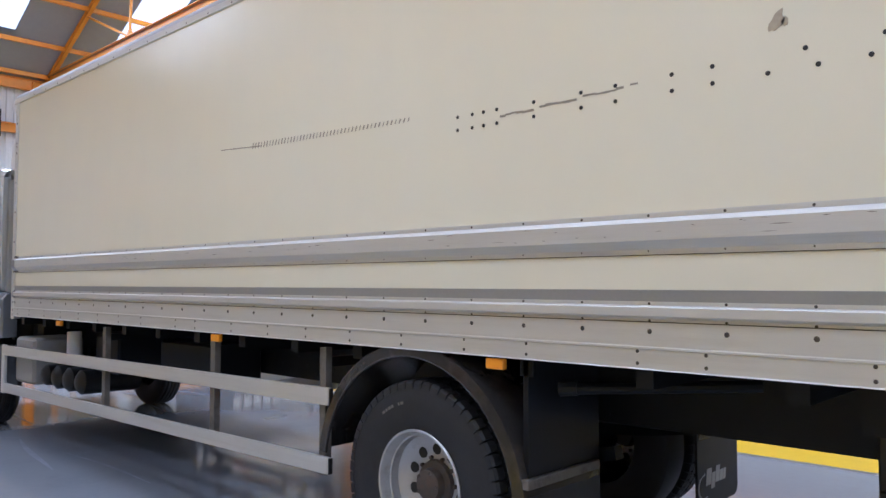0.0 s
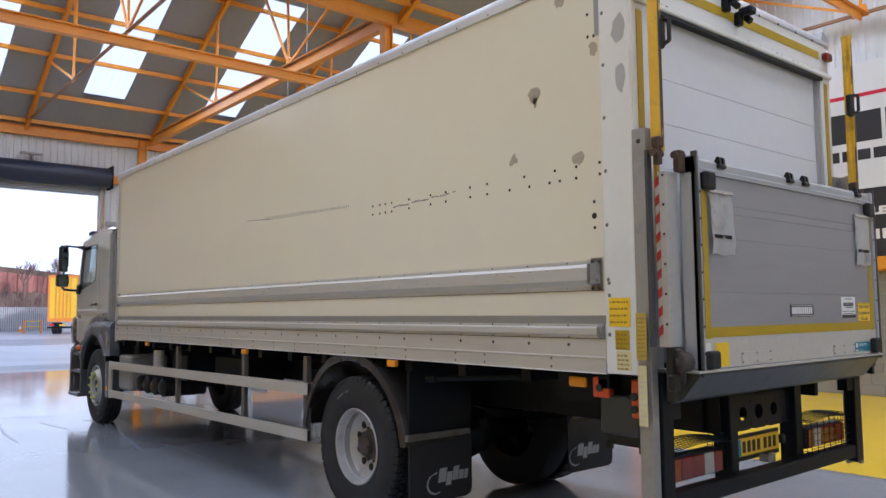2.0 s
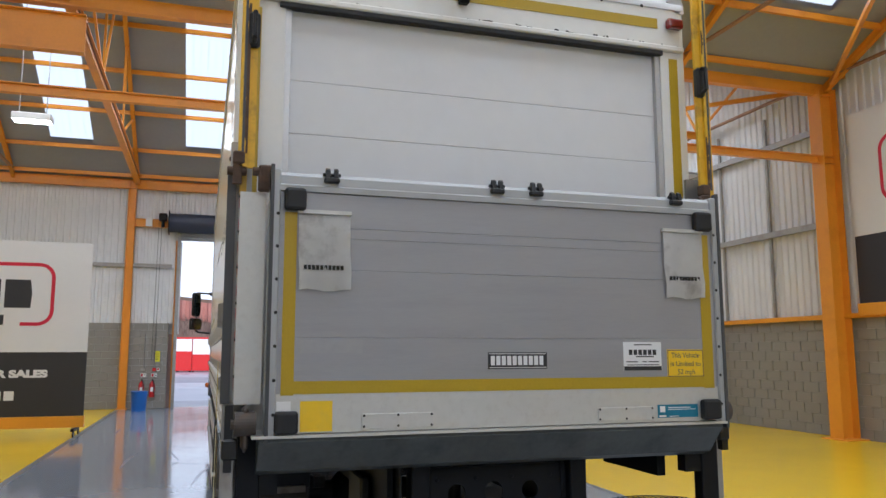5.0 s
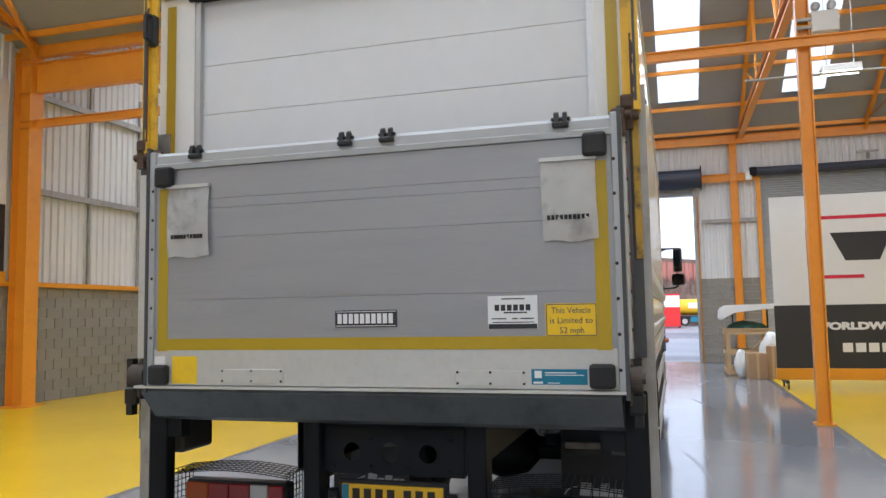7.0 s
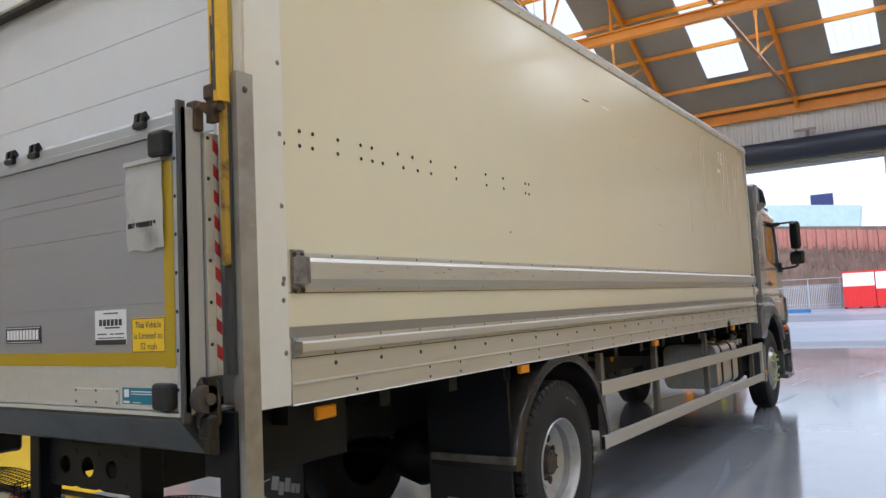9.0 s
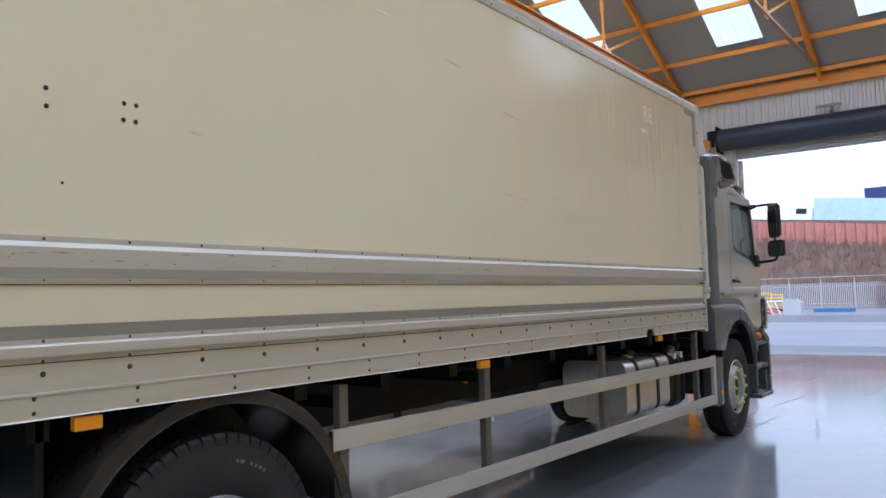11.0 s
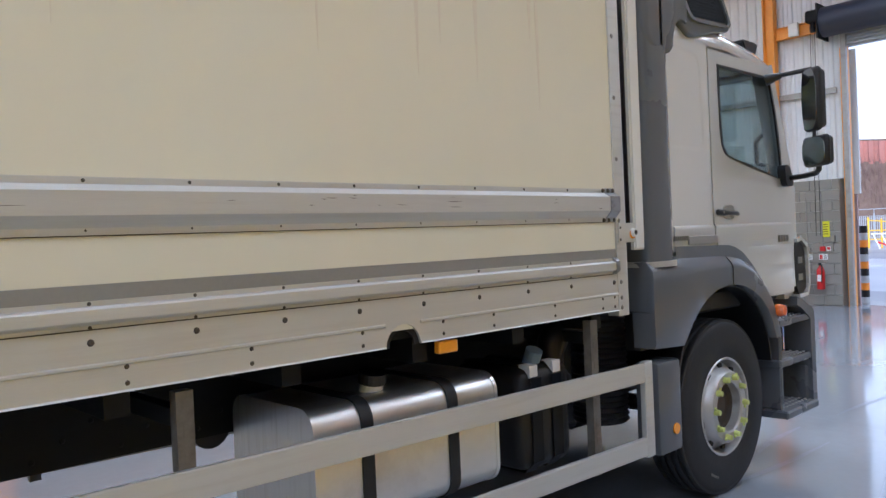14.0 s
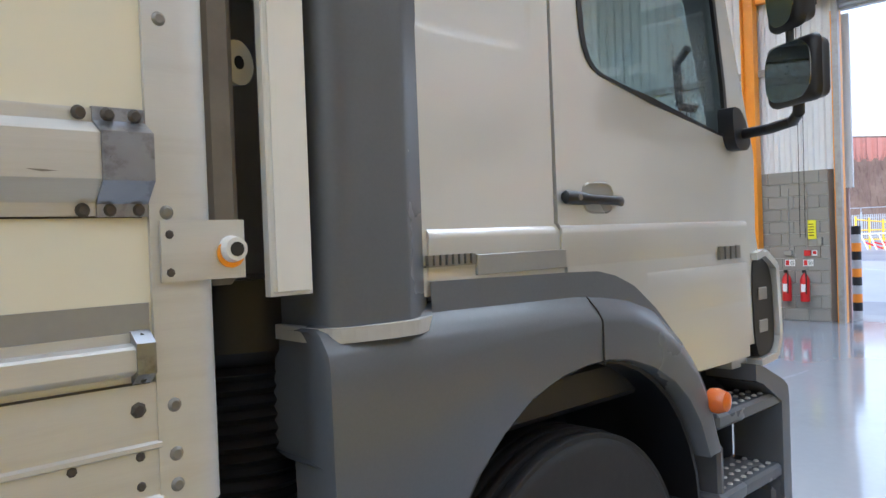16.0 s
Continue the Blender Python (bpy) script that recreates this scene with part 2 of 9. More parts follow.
M_RAILGREY = material("dull grey aluminium rail", (0.42, 0.43, 0.44, 1), 0.5, metal=0.3, grain=30, vary=0.05, bump=0.01, stretch=(20, 1, 20))
M_RIVET = material("dull rivet", (0.22, 0.21, 0.19, 1), 0.5, metal=0.6, grain=60, vary=0.1, bump=0.0)
M_ORANGEBAND = material("orange safety plastic", (0.85, 0.28, 0.02, 1), 0.45, grain=15, vary=0.06)

M_SEALGREY = material("dark grey strap", (0.10, 0.10, 0.105, 1), 0.5, grain=30, vary=0.1)
# ---- building helpers ----
def link(name, bm, mat, smooth=False):
    me = bpy.data.meshes.new(name)
    bmesh.ops.recalc_face_normals(bm, faces=bm.faces)
    bm.to_mesh(me)
    bm.free()
    for mt in (mat if isinstance(mat, (list, tuple)) else [mat]):
        me.materials.append(mt)
    if smooth:
        for p in me.polygons:
            p.use_smooth = True
        me.set_sharp_from_angle(angle=radians(38))
    return new(name, me)


def part(name, bm, mat, parent, label="", smooth=False):
    ob = link(name, bm, mat, smooth)
    ob.parent = parent
    if label:
        ob["label"] = label
    return ob


def thing(name, label, category, at=(0, 0, 0), group=""):
    ob = new(name)
    ob.empty_display_size = 0.1
    ob.location = at
    return tagged(ob, label, category, group)


def structure(name, bm, mat, label, category, smooth=False):
    return tagged(link(name, bm, mat, smooth), label, category, kind="structure")


def box(bm, x0, x1, y0, y1, z0, z1, bevel=0.0, m=None, seg=1):
    g = bmesh.ops.create_cube(bm, size=1.0)
    vs = g["verts"]
    for v in vs:
        v.co = Vector(((x0 + x1) / 2 + v.co.x * (x1 - x0), (y0 + y1) / 2 + v.co.y * (y1 - y0), (z0 + z1) / 2 + v.co.z * (z1 - z0)))
    if bevel:
        es = list({e for v in vs for e in v.link_edges})
        r = bmesh.ops.bevel(bm, geom=es, offset=bevel, segments=seg, affect='EDGES', profile=0.5)
        vs = list({v for f in r["faces"] for v in f.verts} | {v for v in vs if v.is_valid})
    if m is not None:
        bmesh.ops.transform(bm, matrix=m, verts=vs)
    return vs


def boxes(*dims, bevel=0.0):
    bm = bmesh.new()
    for d in dims:
        box(bm, *d, bevel=bevel)
    return bm


def cyl(bm, p, q, r, r2=None, seg=16, caps=True):
    p, q = Vector(p), Vector(q)
    d = q - p
    g = bmesh.ops.create_cone(bm, cap_ends=caps, segments=seg, radius1=r, radius2=r if r2 is None else r2, depth=d.length)
    m = Matrix.Translation((p + q) / 2) @ d.to_track_quat('Z', 'Y').to_matrix().to_4x4()
    bmesh.ops.transform(bm, matrix=m, verts=g["verts"])
    return g["verts"]


def bar(bm, p, q, w, h, up=(0, 0, 1)):
    """A rectangular bar from p to q, w across and h along up."""
    p, q = Vector(p), Vector(q)
    d = (q - p)
    z = d.normalized()
    x = z.cross(Vector(up))
    if x.length < 1e-4:
        x = z.cross(Vector((1, 0, 0)))
    x.normalize()
    y = x.cross(z)
    m = Matrix((( x.x, y.x, z.x, 0), (x.y, y.y, z.y, 0), (x.z, y.z, z.z, 0), (0, 0, 0, 1)))
    m.translation = (p + q) / 2
    g = bmesh.ops.create_cube(bm, size=1.0)
    for v in g["verts"]:
        v.co = Vector((v.co.x * w, v.co.y * h, v.co.z * d.length))
    bmesh.ops.transform(bm, matrix=m, verts=g["verts"])
    return g["verts"]


def ibeam(bm, p, q, w, h, t=0.018):
    """A steel I-beam from p to q, upright."""
    p, q = Vector(p), Vector(q)
    d = (q - p).normalized()
    upv = Vector((0, 0, 1)) if abs(d.z) < 0.9 else Vector((0, 1, 0))
    s = d.cross(upv).normalized()
    u = s.cross(d)
    bar(bm, p + u * (h / 2 - t / 2), q + u * (h / 2 - t / 2), w, t, u)
    bar(bm, p - u * (h / 2 - t / 2), q - u * (h / 2 - t / 2), w, t, u)
    bar(bm, p, q, t, h - 2 * t, u)


def prism(bm, pts, axis, a, b):
    """Extrude a polygon of pairs along an axis ('x', 'y', 'z') from a to b; pairs are the other two axes in order."""
    def co(p, v):
        return {'x': (v, p[0], p[1]), 'y': (p[0], v, p[1]), 'z': (p[0], p[1], v)}[axis]
    va = [bm.verts.new(co(p, a)) for p in pts]
    vb = [bm.verts.new(co(p, b)) for p in pts]
    n = len(pts)
    bm.faces.new(va)
    bm.faces.new(list(reversed(vb)))
    for i in range(n):
        bm.faces.new((va[i], va[(i + 1) % n], vb[(i + 1) % n], vb[i]))
    return va + vb


def lathe(bm, profile, centre, axis='y', seg=40):
    """Turn a profile of (along axis, radius) round an axis through centre; closed at ends where the radius is 0."""
    cx, cy, cz = centre
    rings = []
    for a, r in profile:
        ring = []
        if r < 1e-5:
            co = (cx, cy + a, cz) if axis == 'y' else (cx, cy, cz + a) if axis == 'z' else (cx + a, cy, cz)
            v = bm.verts.new(co)
            rings.append([v] * seg)
            continue
        for i in range(seg):
            t = 2 * math.pi * i / seg
            c, s = r * math.cos(t), r * math.sin(t)
            co = (cx + c, cy + a, cz + s) if axis == 'y' else (cx + c, cy + s, cz + a) if axis == 'z' else (cx + a, cy + c, cz + s)
            ring.append(bm.verts.new(co))
        rings.append(ring)
    for r0, r1 in zip(rings, rings[1:]):
        for i in range(seg):
            vs = [r0[i], r0[(i + 1) % seg], r1[(i + 1) % seg], r1[i]]
            u = []
            for v in vs:
                if v not in u:
                    u.append(v)
            if len(u) >= 3:
                bm.faces.new(u)


def dome_row(bm, pts, r, axis, out, seg=7, lift=0.35):
    """Little rivet heads at pts, standing proud along axis."""
    for p in pts:
        p = Vector(p)
        q = p.copy()
        i = 'xyz'.index(axis)
        q[i] += out * r * lift
        cyl(bm, p, q, r, r * 0.6, seg)


def lettering(name, words, size, mat, parent, m, extrude=0.001, bold=0.0, width=None, label=""):
    """Words in the built-in font, as a mesh in the plane of m, its lower left at the origin."""
    c = bpy.data.curves.new(name, 'FONT')
    c.body, c.size, c.extrude, c.offset = words, size, extrude, bold
    t = new(name, c)
    me = bpy.data.meshes.new_from_object(t.evaluated_get(bpy.context.evaluated_depsgraph_get()))
    bpy.data.objects.remove(t)
    if width:
        xs = [v.co.x for v in me.vertices]
        k = width / max(1e-6, max(xs) - min(xs))
        x0 = min(xs)
        for v in me.vertices:
            v.co.x = (v.co.x - x0) * k
    me.materials.clear()
    me.materials.append(mat)
    ob = new(name, me)
    if parent is not None:
        ob.parent = parent
    ob.matrix_basis = m
    if label:
        ob["label"] = label
    return ob

# ---- the hall ----
XF, XV, XB, XE = -22.8, -8.85, 5.1, 19.05      # front wall, two valleys, back wall (inner faces)
YL, YR = -11.4, 11.2                           # side walls (inner faces)
EAVE, SLOPE = 7.24, 0.487
SPANS = [(XF, XV), (XV, XB), (XB, XE)]
TRUSS_Y = [-10.9, -7.25, -3.6, 0.05, 3.7, 7.35, 11.0]
DOOR_L, DOOR_R, DOOR_H = -2.15, 2.12, 5.42     # the large doorway in the front wall
BLOCK_H = 2.7
SHUT_L, SHUT_R, SHUT_H = 4.25, 8.98, 5.98         # the second, closed shutter


def roof_z(x):
    for a, b in SPANS:
        if a <= x <= b:
            mid = (a + b) / 2
            return EAVE + SLOPE * ((x - a) if x <= mid else (b - x))
    return EAVE


# floor: grey aisle, yellow bays, dark lines between
floor = structure("floor", boxes((XF - 0.3, XE + 0.2, -3.8, 3.5, -0.2, 0.0)), M_FLOOR, "polished pale grey concrete hall floor with tyre marks", "floor")
for nm, a, b in (("floor_yellow_left", YL - 0.2, -3.9), ("floor_yellow_right", 3.6, YR + 0.2)):
    structure(nm, boxes((XF - 0.3, XE + 0.2, a, b, -0.2, 0.0)), M_YELLOWFLOOR, "glossy yellow painted floor bay beside the grey aisle", "floor")
for nm, a, b in (("floor_line_left", -3.9, -3.8), ("floor_line_right", 3.5, 3.6)):
    structure(nm, boxes((XF - 0.3, XE + 0.2, a, b, -0.2, 0.0005)), M_STRIP, "dark grey painted line between aisle and yellow bay", "floor line")


def corrugated(bm, x0, x1, z0, z1, at, plane, out, pitch=0.2, depth=0.035):
    """Trapezoid sheet between x0..x1 (or y) and z0..z1; out is the side that the crowns face."""
    n = max(1, int(round((x1 - x0) / pitch)))
    p = (x1 - x0) / n
    prof = []
    for i in range(n):
        a = x0 + i * p
        prof += [(a, 0), (a + p * 0.38, 0), (a + p * 0.5, depth), (a + p * 0.88, depth)]
    prof.append((x1, 0))
    lo, hi = [], []
    for a, d in prof:
        c = at + out * d
        lo.append(bm.verts.new((a, c, z0) if plane == 'y' else (c, a, z0)))
        hi.append(bm.verts.new((a, c, z1(a) if callable(z1) else z1) if plane == 'y' else (c, a, z1(a) if callable(z1) else z1)))
    for i in range(len(prof) - 1):
        bm.faces.new((lo[i], lo[i + 1], hi[i + 1], hi[i]))


def block_wall_core(name, dims, label):
    return structure(name, boxes(*dims), M_MORTAR, label, "wall")


# front wall: block plinth with the doorway, cladding above
front_core = block_wall_core("wall_front", [(XF - 0.25, XF - 0.003, YL - 0.3, DOOR_L - 0.32, -0.1, BLOCK_H), (XF - 0.25, XF - 0.003, DOOR_R + 0.18, SHUT_L, -0.1, BLOCK_H),
                             (XF - 0.25, XF - 0.003, SHUT_R, YR + 0.3, -0.1, BLOCK_H)], "grey concrete block plinth of the front wall")
left_core = block_wall_core("wall_left", [(XF - 0.3, XE + 0.3, YL - 0.25, YL - 0.003, -0.1, 2.4)], "grey concrete block plinth along the hall side wall")
right_core = block_wall_core("wall_right", [(XF - 0.3, XE + 0.3, YR + 0.003, YR + 0.25, -0.1, 2.4)], "grey concrete block plinth along the hall side wall")
back_core = block_wall_core("wall_back", [(XE + 0.02, XE + 0.25, YL - 0.25, YR + 0.25, -0.1, 2.4)], "grey concrete block plinth of the back wall")

bm = bmesh.new()
corrugated(bm, YL - 0.2, DOOR_L - 0.15, BLOCK_H, EAVE + 0.3, XF - 0.06, 'x', 1)
corrugated(bm, DOOR_L - 0.15, DOOR_R + 0.15, DOOR_H + 0.02, EAVE + 0.3, XF - 0.06, 'x', 1)
corrugated(bm, DOOR_R + 0.15, SHUT_L, BLOCK_H, EAVE + 0.3, XF - 0.06, 'x', 1)
corrugated(bm, SHUT_L, SHUT_R, SHUT_H, EAVE + 0.3, XF - 0.06, 'x', 1)
corrugated(bm, SHUT_R, YR + 0.2, BLOCK_H, EAVE + 0.3, XF - 0.06, 'x', 1)
box(bm, XF - 0.25, XF - 0.1, YL - 0.25, DOOR_L - 0.2, BLOCK_H, EAVE + 0.5)
box(bm, XF - 0.25, XF - 0.1, DOOR_L - 0.2, DOOR_R + 0.2, DOOR_H + 0.03, EAVE + 0.5)
box(bm, XF - 0.25, XF - 0.1, DOOR_R + 0.2, YR + 0.25, BLOCK_H, EAVE + 0.5)
structure("wall_front_cladding", bm, M_CLAD, "white corrugated steel sheet cladding above the block plinth", "wall cladding")
for nm, y, out in (("wall_left_cladding", YL - 0.06, 1), ("wall_right_cladding", YR + 0.06, -1)):
    bm = bmesh.new()
    for a, b in SPANS:
        corrugated(bm, a, b, 2.4, lambda x: roof_z(x) + 0.1, y, 'y', out)
        mid = (a + b) / 2
        prism(bm, [(a, 2.4), (b, 2.4), (b, EAVE + 0.3), (mid, roof_z(mid) + 0.3), (a, EAVE + 0.3)], 'y', y - out * 0.05, y - out * 0.2)
    structure(nm, bm, M_CLAD, "white corrugated steel sheet side wall under the gables", "wall cladding")
bm = bmesh.new()
corrugated(bm, YL - 0.2, YR + 0.2, 2.4, EAVE + 0.3, XE + 0.06, 'x', -1)
box(bm, XE + 0.1, XE + 0.25, YL - 0.25, YR + 0.25, 2.4, EAVE + 0.5)
structure("wall_back_cladding", bm, M_CLAD, "white corrugated steel sheet back wall", "wall cladding")

# roof: slopes with an opening for a rooflight in each bay
LIGHT_W, LIGHT_A, LIGHT_B = 1.2, 1.6, 6.35     # width, and from how far up the slope (in plan) to how far
LIGHT_Y = [-9.1, -5.4, -1.53, 1.82, 5.4, 9.15]
roof_bm = bmesh.new()
slabs = []
for a, b in SPANS:
    mid = (a + b) / 2
    for e, s in ((a, 1), (b, -1)):
        xs = [e - s * 0.0, e + s * LIGHT_A, e + s * LIGHT_B, mid]
        ys = [YL - 0.3]
        for c in LIGHT_Y:
            ys += [c - LIGHT_W / 2, c + LIGHT_W / 2]
        ys.append(YR + 0.3)
        for i in range(3):
            for j in range(len(ys) - 1):
                if i == 1 and j % 2 == 1:
                    slabs.append((xs[1], xs[2], ys[j], ys[j + 1], a, b))
                    continue
                for dz in (0.1, 0.2):
                    q = [roof_bm.verts.new((x, y, EAVE + SLOPE * abs(x - e) + dz)) for x, y in ((xs[i], ys[j]), (xs[i + 1], ys[j]), (xs[i + 1], ys[j + 1]), (xs[i], ys[j + 1]))]
                    roof_bm.faces.new(q)
roof_lining = structure("ceiling", roof_bm, M_ROOF, "grey lined pitched roof between orange purlins", "ceiling")

M_GRP = bpy.data.materials.new("translucent rooflight sheet")
M_GRP.use_nodes = True
_n = M_GRP.node_tree.nodes
_tr = _n.new("ShaderNodeBsdfTranslucent")
_tr.inputs[0].default_value = (0.85, 0.87, 0.88, 1)
M_GRP.node_tree.links.new(_tr.outputs[0], _n["Material Output"].inputs[0])
for k, (x0, x1, y0, y1, a, b) in enumerate(slabs):
    e = a if abs(x0 - a) < abs(x0 - b) else b
    z0, z1 = EAVE + SLOPE * abs(x0 - e), EAVE + SLOPE * abs(x1 - e)
    bm = bmesh.new()
    bm.faces.new([bm.verts.new(c) for c in ((x0, y0, z0 + 0.2), (x1, y0, z1 + 0.2), (x1, y1, z1 + 0.2), (x0, y1, z0 + 0.2))])
    sheet = tagged(link("rooflight", bm, M_GRP), "translucent white sheet rooflight set in the grey roof", "rooflight", group="rooflights", kind="structure")
    # the ribs of the corrugated sheet
    for r in range(1, 6):
        bm = bmesh.new()
        y = y0 + (y1 - y0) * r / 6.0
        w = 0.022 if r % 2 else 0.012
        bm.faces.new([bm.verts.new(c) for c in ((x0, y - w, z0 + 0.192), (x1, y - w, z1 + 0.192), (x1, y + w, z1 + 0.192), (x0, y + w, z0 + 0.192))])
        part("rib", bm, M_GRP, sheet)
    # daylight that comes in through the sheet
    ld = bpy.data.lights.new("rooflight_daylight", 'AREA')
    ld.spread = radians(138)
    ld.shape, ld.size, ld.size_y = 'RECTANGLE', math.hypot(x1 - x0, z1 - z0) * 0.99, (y1 - y0) * 0.97
    ld.energy, ld.color = ROOFLIGHT_WATTS, (0.97, 0.99, 0.965)
    lo = new("rooflight_daylight", ld)
    cx, cy, cz = (x0 + x1) / 2, (y0 + y1) / 2, (z0 + z1) / 2 + 0.17
    d = Vector((x1 - x0, 0, z1 - z0)).normalized()
    if d.x < 0:
        d = -d
    n = Vector((-d.z, 0, d.x))
    lo.matrix_world = Matrix(((d.x, 0, n.x, cx), (0, 1, 0, cy), (d.z, 0, n.z, cz), (0, 0, 0, 1)))

# purlins, part of the roof
bm = bmesh.new()
for a, b in SPANS:
    mid = (a + b) / 2
    for e, s in ((a, 1), (b, -1)):
        for d in (0.35, 1.5, 3.0, 4.5, 6.0):
            x = e + s * d
            z = EAVE + SLOPE * d
            bar(bm, (x, YL, z + 0.03), (x, YR, z + 0.03), 0.07, 0.12)
structure("roof_purlins", bm, M_ORANGE, "orange steel purlins under the roof lining", "purlin")


def roof_truss(y, a, b, heavy):
    """One orange truss across a span, with a tie, a fan of struts and gusset plates."""
    t = thing("roof_truss", "orange painted steel angle roof truss with gusset plates", "roof truss", (0, y, 0), "roof trusses")
    mid, top = (a + b) / 2, roof_z((a + b) / 2)
    w = 0.12 if heavy else 0.07
    for p, q in (((a, 0, EAVE - 0.02), (mid, 0, top - 0.06)), ((b, 0, EAVE - 0.02), (mid, 0, top - 0.06))):
        bm = bmesh.new()
        ibeam(bm, p, q, 0.10, 0.16, 0.014)
        part("rafter", bm, M_ORANGE, t)
    n1, n2 = a + 5.4, b - 4.35
    zt = EAVE + 0.21
    bm = bmesh.new()
    bar(bm, (a + 0.1, 0, zt), (b - 0.1, 0, zt), 0.09, 0.012)
    bar(bm, (a + 0.1, 0.03, zt + 0.035), (b - 0.1, 0.03, zt + 0.035), 0.012, 0.07)
    part("tie", bm, M_TIE, t)
    for n, tops in ((n1, (n1 + 0.1, n1 - 2.5)), (n2, (n2 - 1.6, n2 - 0.1, n2 + 1.9)), ((a + b) / 2 - 0.8, ())):
        for q in tops:
            bm = bmesh.new()
            bar(bm, (n, 0, zt + 0.03), (q, 0, roof_z(q) - 0.08), 0.05, 0.05)
            part("strut", bm, M_ORANGE, t)
        if tops:
            bm = bmesh.new()
            prism(bm, [(n - 0.16, zt - 0.05), (n + 0.16, zt - 0.05), (n + 0.1, zt + 0.2), (n - 0.1, zt + 0.2)], 'y', -0.012, 0.012)
            part("gusset", bm, M_ORANGE, t)
    bm = bmesh.new()
    bar(bm, (n1 + 0.05, 0, zt + 1.0), (n1 + 0.05, 0, roof_z(n1) - 0.1), 0.09, 0.03)
    part("splice", bm, M_ORANGE, t)
    return t


for a, b in SPANS[:2]:
    first = None
    for y in TRUSS_Y:
        if first is None:
            first = roof_truss(y, a, b, False)
        else:
            copy_thing(first, pose(0, y, 0))

# beams: at the front eave, along the valleys, and between the front wall and the valley
def steel_beam(name, p, q, w, h, label):
    bm = bmesh.new()
    ibeam(bm, p, q, w, h)
    return tagged(link(name, bm, M_ORANGE), label, "steel beam", kind="structure")


steel_beam("eave_beam", (XF + 0.12, YL, 7.2), (XF + 0.12, YR, 7.2), 0.16, 0.3, "orange steel beam along the front wall eave")
for x, nm in ((XV, "valley_beam"), (XB, "valley_beam_back")):
    steel_beam(nm, (x, YL, 7.25), (x, YR, 7.25), 0.16, 0.34, "orange steel valley beam under the gutter")
steel_beam("tie_beam", (XV, YL, 5.7), (XV, YR, 5.7), 0.12, 0.16, "orange steel tie beam below the valley")
steel_beam("crane_beam", (XV, YL, 6.65), (XV, -3.3, 6.65), 0.18, 0.62, "deep orange steel beam from the wall column")
for y, nm in ((3.7, "aisle_beam_right"), (-3.6, "aisle_beam_left")):
    steel_beam(nm, (XF + 0.2, y, 7.34), (XV, y, 7.34), 0.16, 0.3, "orange steel beam along the aisle from front wall to valley")
bm = bmesh.new()
for x in (XV, XB):
    cyl(bm, (x, YL, 7.75), (x, YR, 7.75), 0.24, seg=20)
structure("valley_gutter", bm, material("cream gutter lagging", (0.62, 0.57, 0.46, 1), 0.6, grain=12, vary=0.06), "cream lagged valley gutter strapped above the beam", "gutter", True)


for a, b in SPANS[:2]:
    for yt, yw in ((7.35, YR - 0.2), (-7.25, YL + 0.5)):
        for n_, e in ((a + 5.4, a + 0.2), (b - 4.35, b - 0.2)):
            bm = bmesh.new()
            bar(bm, (n_, yt, 7.42), (n_, yw, 7.42), 0.05, 0.17)
            bar(bm, (n_ + 0.05, yt + (0.3 if yt > 0 else -0.3), 7.5), (n_ + 0.05, yw, 7.5), 0.1, 0.012)
            tagged(link("wind_brace", bm, M_ORANGE), "flat orange steel brace between roof truss and side wall", "steel brace", "wind braces", kind="structure")
            bm = bmesh.new()
            bar(bm, (n_, yt, 7.42), (e, yw, 7.3), 0.07, 0.09)
            tagged(link("wind_brace", bm, M_ORANGE), "slanting orange steel brace from roof truss to the eave corner", "steel brace", "wind braces", kind="structure")
steel_beam("shutter_rail", (XF + 0.1, SHUT_R + 0.14, 5.74), (XF + 0.1, YR - 0.3, 5.74), 0.14, 0.26, "orange steel rail from the closed shutter to the corner column")
bm = bmesh.new()
bar(bm, (XF + 0.1, SHUT_R + 0.25, 5.88), (XF + 0.1, YR - 0.35, 6.95), 0.07, 0.1)
tagged(link("corner_brace", bm, M_ORANGE), "slanting orange steel brace in the hall corner", "steel brace", kind="structure")
bm = bmesh.new()
for x in (XV, XB):
    y = YL + 0.6
    while y < YR:
        cyl(bm, (x, y - 0.025, 7.75), (x, y + 0.025, 7.75), 0.246, seg=20)
        y += 1.15
structure("gutter_straps", bm, M_SEALGREY, "dark grey straps round the lagged gutter", "strap", True)


def steel_column(x, y, z1, w, d, label, base=True):
    t = thing("steel_column", label, "steel column", (x, y, 0), "steel columns")
    t["kind"] = "structure"
    bm = bmesh.new()
    ibeam(bm, (0, 0, 0.02), (0, 0, z1), w, d, 0.02)
    part("shaft", bm, M_ORANGE, t)
    if base:
        part("base_plate", boxes((-d * 0.8, d * 0.8, -w * 0.8, w * 0.8, 0, 0.025)), M_ORANGE, t)
    return t


for x in (XV,):
    steel_column(x, YL + 0.28, 7.2, 0.34, 0.42, "broad orange steel column against the side wall")
    steel_column(x, YR - 0.28, 7.2, 0.34, 0.42, "broad orange steel column against the side wall")
steel_column(XV - 0.08, 3.45, 7.2, 0.17, 0.19, "slim orange steel column at the edge of the aisle")
for y in (-3.75, 3.45):
    steel_column(XF + 0.14, y, 7.3, 0.2, 0.24, "orange steel column against the front wall")
for y in (YL + 0.2, YR - 0.2):
    steel_column(XF + 0.14, y, 7.3, 0.2, 0.24, "orange steel column in the hall corner")
    steel_column(-15.8, y, 7.4, 0.2, 0.24, "orange steel column against the side wall")
